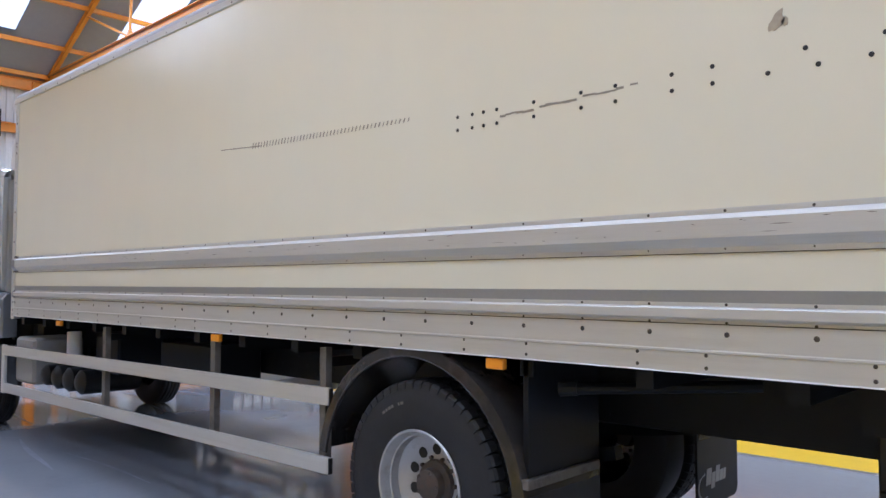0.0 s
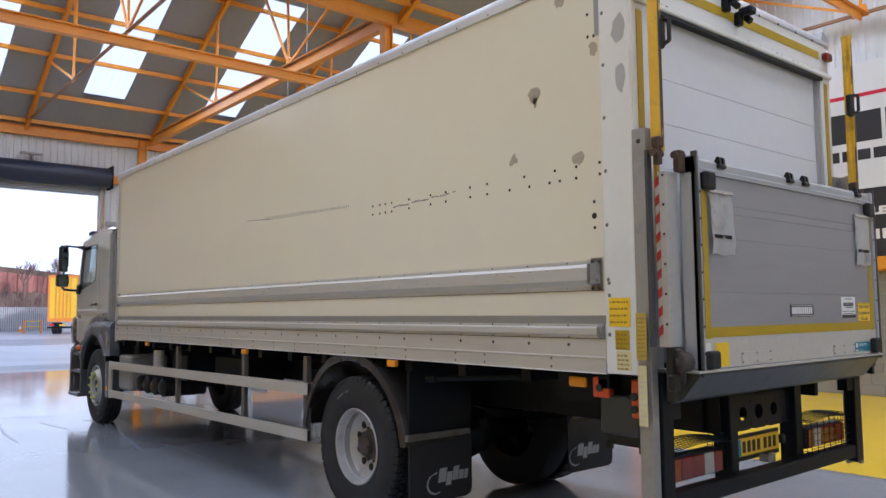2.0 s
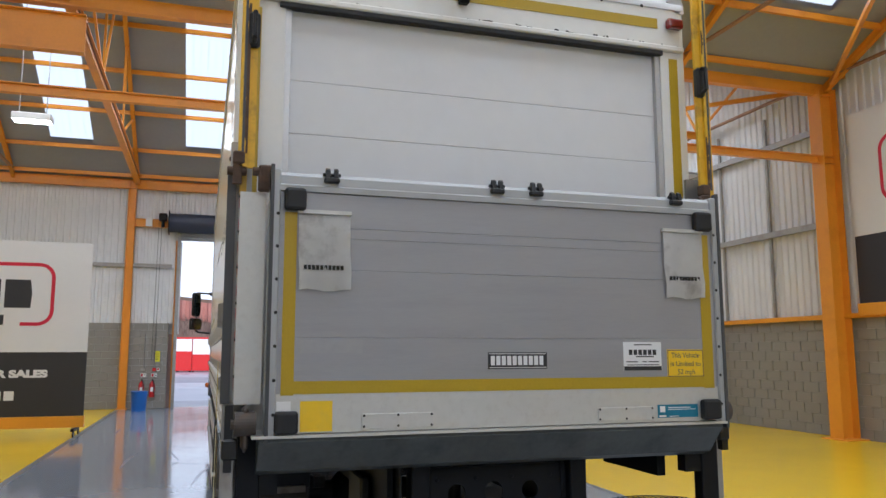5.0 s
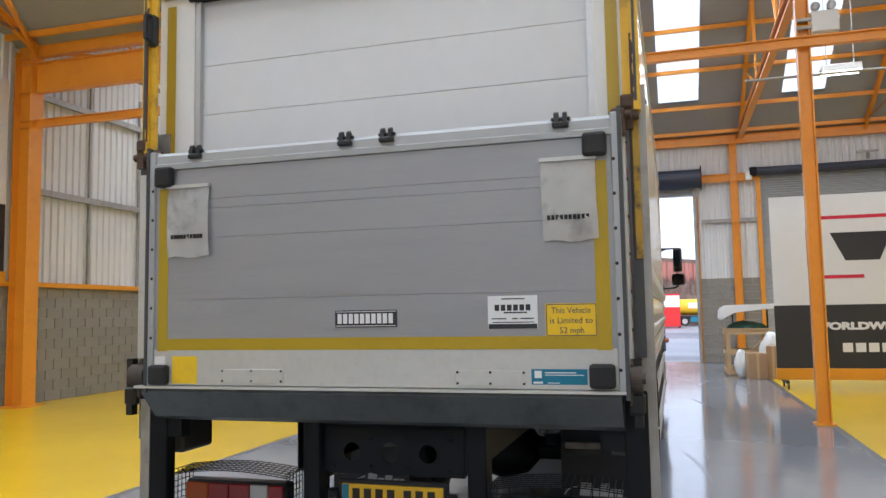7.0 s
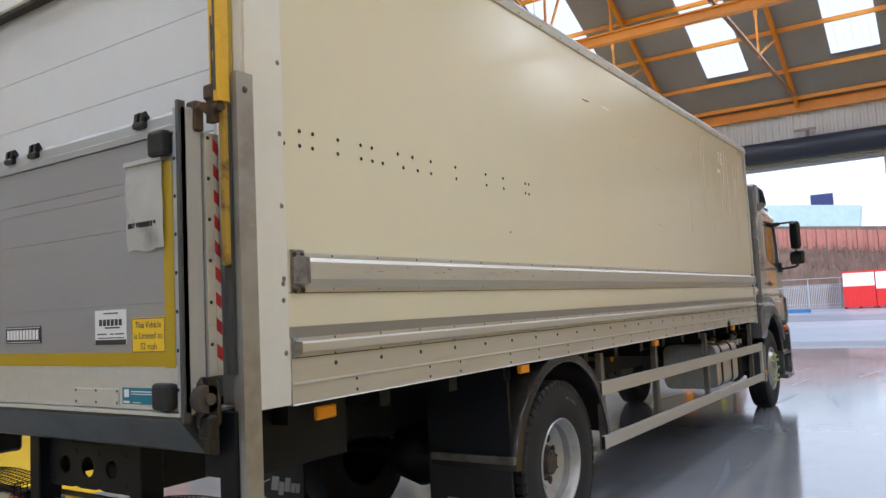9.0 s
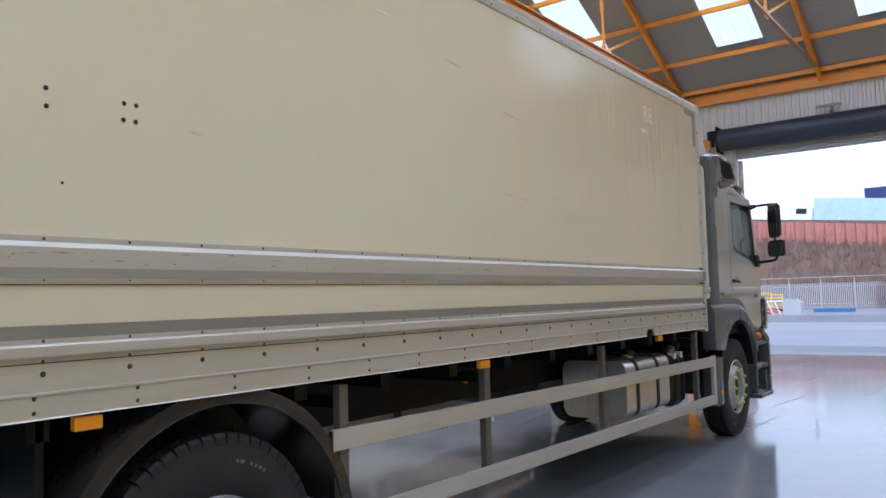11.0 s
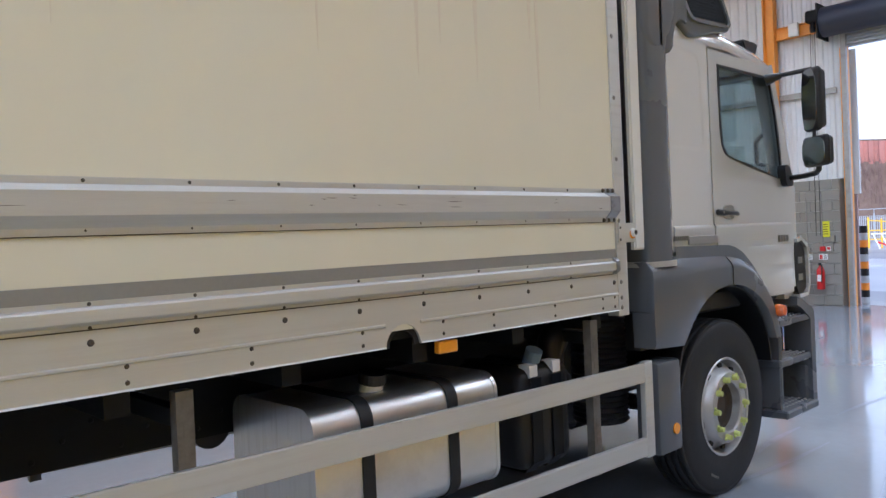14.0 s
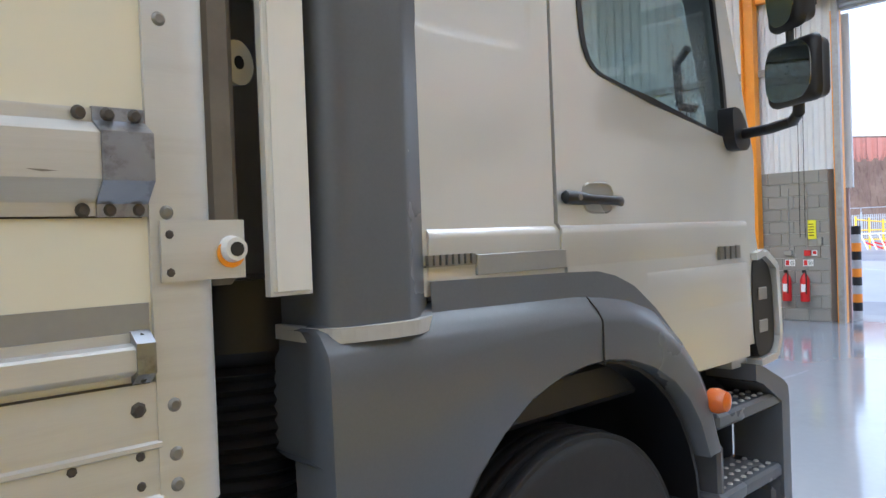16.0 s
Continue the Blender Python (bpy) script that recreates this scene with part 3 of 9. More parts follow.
for p, q, nm in (((XF + 0.1, DOOR_L - 0.12, 5.95), (XF + 0.1, -3.75, 5.95), "door_rail_left"), ((XF + 0.1, DOOR_R + 0.12, 5.95), (XF + 0.1, SHUT_L, 5.95), "door_rail_right")):
    steel_beam(nm, p, q, 0.14, 0.26, "orange steel rail beside the doorway head")
for y in (DOOR_L - 0.2, DOOR_R + 0.06):
    steel_beam("door_jamb", (XF + 0.0, y + 0.07, 0), (XF + 0.0, y + 0.07, DOOR_H), 0.13, 0.14, "orange steel jamb of the large doorway")

# ---- signs ----
def mapped(bm, fr, u0, v0, u1, v1, d0, d1, slant=0.0):
    """A flat block on a sign whose frame fr takes (along, up, out) to the world."""
    pts = [(u0, v0), (u1, v0), (u1 + slant, v1), (u0 + slant, v1)]
    lo = [bm.verts.new(fr @ Vector((u, v, d0))) for u, v in pts]
    hi = [bm.verts.new(fr @ Vector((u, v, d1))) for u, v in pts]
    bm.faces.new(lo)
    bm.faces.new(hi)
    for i in range(4):
        j = (i + 1) % 4
        bm.faces.new((lo[i], lo[j], hi[j], hi[i]))


def polymap(bm, fr, pts, d0, d1):
    lo = [bm.verts.new(fr @ Vector((u, v, d0))) for u, v in pts]
    hi = [bm.verts.new(fr @ Vector((u, v, d1))) for u, v in pts]
    bm.faces.new(lo)
    bm.faces.new(hi)
    n = len(pts)
    for i in range(n):
        j = (i + 1) % n
        bm.faces.new((lo[i], lo[j], hi[j], hi[i]))


def dealer_sign(fr, label, wide=6.9, high=3.7, free=False):
    """A large white and charcoal sign with a red outline, plain block marks for the name, and one line of words."""
    t = thing("wall_sign" if not free else "sign_panel", label, "sign", group="dealer signs")
    bm = bmesh.new()
    mapped(bm, fr, 0, 1.34, wide, high, 0, 0.03)
    part("white_sheet", bm, M_SIGNWHITE, t)
    bm = bmesh.new()
    mapped(bm, fr, 0, 0, wide, 1.337, 0, 0.03)
    band = part("dark_band", bm, M_SIGNDARK, t, "charcoal lower band")
    bm = bmesh.new()
    mapped(bm, fr, -0.02, -0.24, wide + 0.02, -0.004, -0.03, 0.07)
    part("orange_rail", bm, M_YELLOWRAIL, t, "orange-yellow bottom rail")
    # red outline, open at the lower middle, with rounded corners
    w = 0.075
    x0, x1, z0, z1, r = 0.74, wide - 0.74, 1.93, 3.2, 0.28
    path = [(x0 + 1.05, z0)]
    for cx, cz, a0 in ((x0 + r, z0 + r, 270), (x0 + r, z1 - r, 180), (x1 - r, z1 - r, 90), (x1 - r, z0 + r, 0)):
        for k in range(7):
            a = radians(a0 - 15 * k)
            path.append((cx + r * math.cos(a), cz + r * math.sin(a)))
    path.append((x1 - 0.6, z0))
    bm = bmesh.new()
    inner, outer = [], []
    for i, (u, v) in enumerate(path):
        ua, va = path[max(0, i - 1)]
        ub, vb = path[min(len(path) - 1, i + 1)]
        d = Vector((ub - ua, vb - va)).normalized()
        n = Vector((-d.y, d.x)) * w / 2
        outer.append((u + n.x, v + n.y))
        inner.append((u - n.x, v - n.y))
    lo = [[bm.verts.new(fr @ Vector((u, v, d))) for u, v in side] for side in (outer, inner) for d in (0.03, 0.033)]
    for i in range(len(path) - 1):
        for a, b in ((0, 1), (1, 3), (3, 2)):
            bm.faces.new((lo[a][i], lo[a][i + 1], lo[b][i + 1], lo[b][i]))
    part("red_outline", bm, M_SIGNRED, t)
    # the name in heavy plain blocks; the road-like wedge
    zb, zt = 2.27, 2.87
    blocks = [[(1.15, zt), (2.32, zt), (2.06, zb), (1.42, zb)],
              [(2.86, zt + 0.02), (3.08, zt + 0.02), (3.38, zb), (3.14, zb)],
              [(3.42, zt), (3.9, zt), (4.02, zb), (3.42, zb)],
              [(4.1, zt), (4.78, zt), (4.84, zb), (4.1, zb)],
              [(4.9, zt), (5.42, zt), (5.42, zb), (4.9, zb)],
              [(5.5, zt), (5.98, zt), (6.02, zb + 0.3), (6.0, zb), (5.5, zb)]]
    for p in blocks:
        bm = bmesh.new()
        polymap(bm, fr, [(u * (wide / 7.15), v) for u, v in p], 0.03, 0.0335)
        part("name_block", bm, M_SIGNDARK, t)
    for p in ([(2.58, 2.62), (2.70, 2.62), (2.66, 2.82), (2.61, 2.82)], [(2.54, 2.36), (2.74, 2.36), (2.71, 2.56), (2.57, 2.56)], [(2.46, 2.02), (2.82, 2.02), (2.77, 2.28), (2.53, 2.28)]):
        bm = bmesh.new()
        polymap(bm, fr, p, 0.03, 0.0335)
        part("road_block", bm, M_SIGNDARK, t)
    for i in range(9):
        bm = bmesh.new()
        u = 2.98 + i * 0.292
        mapped(bm, fr, u, 1.93 - 0.02, u + 0.235, 2.12, 0.03, 0.0335)
        part("name_block", bm, M_SIGNDARK, t)
    lettering("slogan", "WORLDWIDE USED TRUCK & TRAILER SALES", 0.2, M_TEXTWHITE, band, fr @ Matrix.Translation((0.74, 0.82, 0.0302)), 0.0015, 0.013, wide - 1.48)
    for i in range(19):
        bm = bmesh.new()
        u = 1.3 + i * (wide - 2.6) / 19
        mapped(bm, fr, u, 0.34, u + (wide - 2.6) / 19 * (0.3 if i == 15 else 0.78), 0.53 if i != 15 else 0.38, 0.03, 0.0315)
        part("address_bar", bm, M_TEXTWHITE, band)
    if free:
        for u in (0.15, wide / 2, wide - 0.15):
            bm = bmesh.new()
            for d in (-0.35, 0.35):
                c = fr @ Vector((u, -0.36, d))
                q = fr @ Vector((u + 0.03, -0.36, d))
                cyl(bm, c, q, 0.06, seg=12)
            part("castor", bm, M_BLACK, t)
            bm = bmesh.new()
            mapped(bm, fr, u - 0.03, -0.3, u + 0.03, -0.24, -0.4, 0.4)
            mapped(bm, fr, u - 0.03, -0.3, u + 0.03, 3.6, -0.06, -0.005)
            part("stand", bm, M_DARKSTEEL, t)
    return t


M_YELLOWRAIL = material("orange-yellow rail paint", (0.78, 0.33, 0.012, 1), 0.4, grain=20, vary=0.05)
fr_right = Matrix(((1, 0, 0, -8.4), (0, 0, -1, YR - 0.1), (0, 1, 0, 2.68), (0, 0, 0, 1)))
fr_left = Matrix(((-1, 0, 0, -1.55), (0, 0, 1, YL + 0.1), (0, 1, 0, 2.68), (0, 0, 0, 1)))
dealer_sign(fr_right, "white and charcoal dealer sign with red outline on the side wall", 6.85, 3.85)
dealer_sign(fr_left, "white and charcoal dealer sign with red outline on the side wall", 6.95, 3.85)
for y0, wd in ((3.5, 7.3), (-10.95, 7.2)):
    fr = Matrix(((0, 0, 1, -14.5), (1, 0, 0, y0), (0, 1, 0, 0.42), (0, 0, 0, 1)))
    dealer_sign(fr, "white and charcoal dealer sign panel standing on castors", wd, 3.7, True)

# ---- doors and shutters ----
bm = bmesh.new()
cyl(bm, (XF + 0.28, DOOR_L - 0.42, 5.96), (XF + 0.28, DOOR_R + 0.3, 5.96), 0.31, seg=28)
bar_ = structure("door_1", bm, M_BARREL, "dark blue-grey roller shutter barrel, rolled up over the open doorway", "roller shutter", True)
bm = bmesh.new()
for i in range(5):
    z = DOOR_H + 0.02 + 0.075 * i
    prism(bm, [(XF + 0.05, z), (XF + 0.075, z + 0.012), (XF + 0.08, z + 0.04), (XF + 0.07, z + 0.068), (XF + 0.05, z + 0.073)], 'y', DOOR_L - 0.05, DOOR_R + 0.05)
part("shutter_slats", bm, M_SHUTTER, bar_, "grey shutter slats")
for y in (DOOR_L - 0.1, DOOR_R + 0.1):
    part("guide_rail", boxes((XF + 0.07, XF + 0.16, y - 0.05, y + 0.05, 0, DOOR_H + 0.25)), M_GALV, bar_, "galvanised guide rail")
bm = bmesh.new()
box(bm, XF + 0.15, XF + 0.4, DOOR_L - 0.75, DOOR_L - 0.5, 6.0, 6.25, bevel=0.03)
cyl(bm, (XF + 0.3, DOOR_L - 0.62, 6.02), (XF + 0.3, DOOR_L - 0.62, 5.8), 0.05, seg=10)
part("motor", bm, M_DARKSTEEL, bar_, "shutter motor")
part("end_plate", boxes((XF + 0.02, XF + 0.6, DOOR_L - 0.45, DOOR_L - 0.42, 5.6, 6.32), (XF + 0.02, XF + 0.6, DOOR_R + 0.3, DOOR_R + 0.33, 5.6, 6.32)), M_DARKSTEEL, bar_)
bm = bmesh.new()
for dy in (0.0, 0.09):
    cyl(bm, (XF + 0.12, DOOR_L - 0.66 - dy, 6.0), (XF + 0.1, DOOR_L - 0.7 - dy, 1.5), 0.006, seg=6)
part("pull_chain", bm, M_DARKSTEEL, bar_)
# the second, closed shutter
bm = bmesh.new()
n = int(SHUT_H / 0.075)
for i in range(n):
    z = 0.075 * i
    prism(bm, [(XF - 0.05, z), (XF - 0.02, z + 0.012), (XF - 0.015, z + 0.04), (XF - 0.025, z + 0.068), (XF - 0.05, z + 0.073)], 'y', SHUT_L, SHUT_R)
sh2 = structure("door_2", bm, M_SHUTTER, "closed grey slatted roller shutter", "roller shutter")
bm = bmesh.new()
cyl(bm, (XF + 0.2, SHUT_L - 0.1, 6.08), (XF + 0.2, SHUT_R + 0.1, 6.08), 0.14, seg=24)
part("barrel", bm, M_BARREL, sh2, "dark shutter barrel", True)
part("motor", boxes((XF + 0.1, XF + 0.34, SHUT_L - 0.32, SHUT_L - 0.1, 5.95, 6.22), bevel=0.03), M_DARKSTEEL, sh2)
for d in ((XF + 0.0, XF + 0.1, SHUT_L - 0.14, SHUT_L, 0, 5.9), (XF + 0.0, XF + 0.1, SHUT_R, SHUT_R + 0.14, 0, 5.9)):
    part("side_frame", boxes(d), M_ORANGE, sh2, "orange side frame")
# grey sheeting rails across the cladding
for nm, d in (("trim_front_left", (XF - 0.02, XF + 0.06, -11.2, DOOR_L - 0.3, 4.5, 4.62)), ("trim_front_right", (XF - 0.02, XF + 0.06, DOOR_R + 0.3, SHUT_L - 0.15, 4.5, 4.62))):
    structure(nm, boxes(d), M_GALV, "grey galvanised sheeting rail", "rail")
for y, s in ((YL, 1), (YR, -1)):
    for z in (4.35, 6.4):
        structure("trim_side", boxes((XF, XV - 0.3, *sorted((y, y + s * 0.09)), z, z + 0.13)), M_GALV, "grey galvanised sheeting rail along the side wall", "rail")
    structure("trim_ledge", boxes((XF, XE, *sorted((y - s * 0.0, y + s * 0.11)), 2.4, 2.5)), M_YELLOWRAIL, "orange-yellow ledge on top of the block plinth", "ledge")
    for x in (-10.9, -12.6, -14.3, -17.5, -19.2, -21):
        structure("trim_post", boxes((x - 0.03, x + 0.03, *sorted((y, y + s * 0.05)), 2.5, 7.2)), M_GALV, "grey sheeting post", "rail")
structure("trim_white_jamb", boxes((XF - 0.36, XF - 0.30, -2.62, -2.165, 2.36, DOOR_H)), M_CLAD, "white sheet on the outer side of the doorway", "door reveal")
structure("trim_pink_jamb", boxes((XF - 0.36, XF - 0.30, -2.60, -2.24, -0.03, 2.355)), material("weathered pink board", (0.42, 0.30, 0.29, 1), 0.7, grain=12, vary=0.15, stain=(0.25, 0.24, 0.26, 1), stain_amount=0.5), "weathered pink-grey board beside the doorway", "door reveal")
structure("trim_jamb_strip", boxes((XF - 0.27, XF - 0.03, DOOR_L - 0.2, DOOR_L - 0.14, 0, DOOR_H), (XF - 0.27, XF - 0.03, DOOR_R + 0.11, DOOR_R + 0.17, 0, DOOR_H)), M_GALV, "grey steel edge of the doorway", "door reveal")


# ---- small fittings of the hall ----
def extinguisher(y, label):
    t = thing("fire_extinguisher", label, "fire extinguisher", (XF + 0.1, y, 0.35), "fire extinguishers")
    bm = bmesh.new()
    lathe(bm, [(0.0, 0.0), (0.005, 0.075), (0.02, 0.08), (0.4, 0.08), (0.47, 0.05), (0.5, 0.025), (0.52, 0.025), (0.52, 0.0)], (0, 0, 0), 'z', 18)
    part("cylinder", bm, M_RED, t, "", True)
    part("valve", boxes((-0.02, 0.09, -0.015, 0.015, 0.52, 0.57), bevel=0.005), M_BLACK, t)
    bm = bmesh.new()
    cyl(bm, (0.03, 0.03, 0.54), (0.09, 0.06, 0.4), 0.012, seg=8)
    cyl(bm, (0.09, 0.06, 0.4), (0.09, 0.05, 0.15), 0.012, seg=8)
    part("hose", bm, M_BLACK, t)
    part("label", boxes((0.078, 0.082, -0.04, 0.04, 0.18, 0.32)), M_TEXTWHITE, t)
    return t


for y in (-3.2, -2.88):
    extinguisher(y, "red fire extinguisher hung on the block wall")
    b_ = tagged(link("extinguisher_notice", boxes((XF + 0.012, XF + 0.026, y - 0.05, y + 0.13, 0.985, 1.105)), M_TEXTWHITE), "small white notice above a fire extinguisher on the wall", "notice", "wall notices")
    part("red_square", boxes((XF + 0.026, XF + 0.028, y - 0.035, y + 0.025, 1.0, 1.09)), M_RED, b_)
    part("print", boxes(*[(XF + 0.026, XF + 0.0275, y + 0.045, y + 0.115, 1.005 + 0.022 * i, 1.012 + 0.022 * i) for i in range(4)]), M_HOLE, b_)
    bm = bmesh.new()
    cyl(bm, (XF + 0.03, y + 0.036, 1.26), (XF + 0.03, y + 0.036, 2.395), 0.013, seg=8)
    tagged(link("conduit", bm, M_GALV, True), "thin grey steel conduit running down the block wall", "conduit", "wall conduits", kind="structure")
tagged(link("junction_box", boxes((XF + 0.01, XF + 0.07, -3.25, -3.11, 1.18, 1.27), bevel=0.008), M_GALV), "grey metal junction box on the block wall", "junction box")
tagged(link("alarm_call_point", boxes((XF + 0.01, XF + 0.06, -2.9, -2.79, 1.17, 1.27), bevel=0.008), M_RED), "red fire alarm call point on the block wall", "call point")
cn_ = tagged(link("alarm_notice", boxes((XF + 0.012, XF + 0.026, -2.77, -2.68, 1.17, 1.27)), M_TEXTWHITE), "small white and red alarm notice on the block wall", "notice", "wall notices")
part("red_square", boxes((XF + 0.026, XF + 0.028, -2.755, -2.695, 1.2, 1.255)), M_RED, cn_)
yn = tagged(link("yellow_notice", boxes((XF + 0.012, XF + 0.028, -2.85, -2.69, 1.47, 1.81)), material("lime yellow notice", (0.75, 0.72, 0.02, 1), 0.4)), "lime yellow notice on the block wall beside the doorway", "notice")
part("print", boxes(*[(XF + 0.028, XF + 0.030, -2.82, -2.73, 1.53 + 0.05 * i, 1.545 + 0.05 * i) for i in range(5)]), M_HOLE, yn)
tagged(link("switch_box", boxes((XF, XF + 0.08, -2.66, -2.58, 1.36, 1.5), bevel=0.01), M_GALV), "grey shutter switch box on the block wall", "switch box")
for y in (-3.2, 3.9):
    tagged(link("isolator_box", boxes((XF + 0.18, XF + 0.28, y - 0.1, y + 0.1, 5.82, 6.1), bevel=0.01), M_WHITE), "small white isolator box on the orange rail", "electrical box", "isolator boxes")
bl = thing("blue_bin", "blue plastic bin partly hidden behind the cab", "bin", (-21.62, -3.17, 0))
bm = bmesh.new()
lathe(bm, [(0.0, 0.0), (0.0, 0.2), (0.56, 0.24), (0.58, 0.255), (0.6, 0.25), (0.6, 0.0)], (0, 0, 0), 'z', 20)
part("body", bm, material("blue plastic", (0.02, 0.14, 0.5, 1), 0.4), bl, "", True)
for x, y0 in ((XF + 0.2, 0.25), (XF + 0.2, 7.4)):
    wl = thing("bulkhead_lamp", "unlit slim lamp on a bracket over the doorway", "lamp", (x, y0, 6.5), "bulkhead lamps")
    part("body", boxes((-0.06, 0.06, -0.35, 0.25, -0.03, 0.03), bevel=0.01), M_GALV, wl)
    part("arm", boxes((-0.2, 0.02, -0.02, 0.02, -0.13, -0.02), (-0.22, -0.18, -0.05, 0.05, -0.2, 0.0)), M_GALV, wl)
for s, y in ((1, YR - 0.12), (-1, YL + 0.12)):
    wl = thing("bulkhead_lamp", "unlit slim lamp above the wall sign", "lamp", (-5.9, y, 6.85), "bulkhead lamps")
    part("body", boxes((-0.35, 0.35, -0.05, 0.05, -0.03, 0.03), bevel=0.01), M_DARKSTEEL, wl)
    part("arm", boxes((-0.03, 0.03, *sorted((s * 0.04, s * 0.2)), -0.02, 0.02)), M_DARKSTEEL, wl)


def twin_spot(x, y, z, label):
    t = thing("emergency_light", label, "emergency light", (x, y, z), "emergency lights")
    part("case", boxes((-0.08, 0.08, 0.06, 0.46, -0.17, 0.17), bevel=0.02), M_WHITE, t, "white case")
    part("bracket", boxes((-0.1, 0.1, -0.14, 0.08, 0.02, 0.06), (-0.1, 0.1, -0.14, 0.08, -0.1, -0.06), (-0.12, -0.1, -0.12, 0.1, -0.12, 0.08)), M_GALV, t)
    for dy in (0.14, 0.36):
        bm = bmesh.new()
        lathe(bm, [(0.0, 0.0), (0.01, 0.07), (-0.07, 0.06), (-0.09, 0.02)], (0.06, dy, 0.24), 'x', 14)
        part("lamp_head", bm, M_CLEARLENS, t, "", True)
    return t


twin_spot(XV - 0.08, 3.5, 6.0, "white twin-spot emergency light on the slim column, unlit")
twin_spot(XV + 0.12, -6.65, 6.05, "white twin-spot emergency light on the orange beam, unlit")
M_LAMP = glow_material("lit lamp diffuser", (1.0, 0.98, 0.94, 1), 9.0)
for x, y in ((-15.8, 5.35), (-15.8, -5.4)):
    hb = thing("high_bay_lamp", "lit white high-bay lamp hung under the roof", "lamp", (x, y, 7.14), "high-bay lamps")
    part("case", boxes((-0.2, 0.2, -0.42, 0.42, 0.0, 0.16), bevel=0.02), M_WHITE, hb)
    part("diffuser", boxes((-0.18, 0.18, -0.4, 0.4, -0.012, 0.0)), M_LAMP, hb)
    part("hanger", boxes((-0.01, 0.01, -0.3, -0.28, 0.16, roof_z(x) - 7.09), (-0.01, 0.01, 0.28, 0.3, 0.16, roof_z(x) - 7.09)), M_GALV, hb)
bm = bmesh.new()
cyl(bm, (-13.0, 3.0, 6.35), (-13.0, 11.0, 6.35), 0.03, seg=10)
tagged(link("roof_pipe", bm, M_GALV), "thin grey service pipe under the roof", "pipe", kind="structure")

# ---- goods by the front wall ----
M_PINE = material("pale pine", (0.55, 0.38, 0.2, 1), 0.65, grain=14, vary=0.12, stretch=(1, 1, 6), bump=0.05)
M_CARD = material("brown cardboard", (0.40, 0.26, 0.15, 1), 0.8, grain=30, vary=0.08, bump=0.03)
cr_ = thing("pine_crate", "open pale pine crate standing by the front wall", "crate", (-18.3, 3.2, 0))
cr_.scale = (1, 1, 1.1)
for x in (-0.55, 0.5):
    for y in (-0.5, 0.45):
        part("post", boxes((x, x + 0.09, y, y + 0.09, 0, 1.05)), M_PINE, cr_)
for z in (0.03, 0.48, 0.95):
    for d in ((-0.56, 0.6, -0.53, -0.5, z, z + 0.11), (-0.56, 0.6, 0.54, 0.57, z, z + 0.11), (0.59, 0.62, -0.5, 0.54, z, z + 0.11), (-0.58, -0.55, -0.5, 0.54, z, z + 0.11)):
        part("rail", boxes(d), M_PINE, cr_)
part("lid_board", boxes((-0.6, 0.65, -0.55, 0.6, 1.06, 1.09)), M_PINE, cr_)
bm = bmesh.new()
bar(bm, (0.61, -0.45, 0.15), (0.61, 0.5, 0.95), 0.02, 0.09, (1, 0, 0))
part("brace", bm, M_PINE, cr_)
gn = thing("green_netting", "heap of dark green netting on top of the crate", "netting", (-18.3, 3.25, 1.199))
bm = bmesh.new()
bmesh.ops.create_icosphere(bm, subdivisions=3, radius=0.5)
for v in bm.verts:
    n_ = noise.noise(v.co * 4.0)
    v.co = Vector((v.co.x * 1.0, v.co.y * 1.0, max(0, v.co.z * 0.36 + 0.06 * n_)))
part("net", bm, material("dark green net", (0.02, 0.07, 0.05, 1), 0.7, grain=60, vary=0.3, bump=0.3), gn)
wt = thing("white_topper", "white moulded roof panel laid over the netting", "roof panel", (-18.2, 3.3, 1.4))
bm = bmesh.new()
prism(bm, [(-0.75, 0.02), (-0.73, 0.3), (-0.6, 0.4), (0.7, 0.43), (0.75, 0.3), (-0.4, 0.24), (-0.6, 0.04)], 'x', -0.5, 0.55)
bmesh.ops.bevel(bm, geom=bm.edges[:], offset=0.03, segments=2, affect='EDGES')
part("shell", bm, M_WHITE, wt, "", True)
part("prop", boxes((-0.3, -0.26, -0.4, -0.36, -0.2, 0.2)), M_DARKSTEEL, wt)
part("prop", boxes((0.3, 0.34, 0.4, 0.44, -0.2, 0.35)), M_DARKSTEEL, wt)
for x, y, w, d, hgt, tw in ((-16.75, 3.28, 0.5, 0.42, 0.62, 8), (-16.9, 3.7, 0.5, 0.3, 0.78, -5)):
    cb = thing("cardboard_box", "brown cardboard box on the floor by the sign panel", "box", (x, y, 0), "cardboard boxes")
    cb.rotation_euler = (0, 0, radians(tw))
    part("carton", boxes((-w / 2, w / 2, -d / 2, d / 2, 0, hgt), bevel=0.006), M_CARD, cb)
    part("flap", boxes((-w / 2, w / 2, -0.02 - d / 4, 0.02 + d / 4, hgt, hgt + 0.006)), M_CARD, cb)
    part("tape", boxes((w / 2, w / 2 + 0.002, -0.03, 0.03, 0.0, hgt)), M_PINE, cb)
pb = thing("plastic_sack", "crumpled white plastic sack slumped against the boxes", "sack", (-17.0, 3.0, 0))
bm = bmesh.new()
bmesh.ops.create_icosphere(bm, subdivisions=3, radius=0.3)
for v in bm.verts:
    n_ = noise.noise(v.co * 6.0)
    v.co = Vector((v.co.x * 0.8, v.co.y * 0.6, max(0, (v.co.z + 0.28) * 1.2))) * (1 + 0.15 * n_)
part("bag", bm, M_WHITE, pb, "", True)
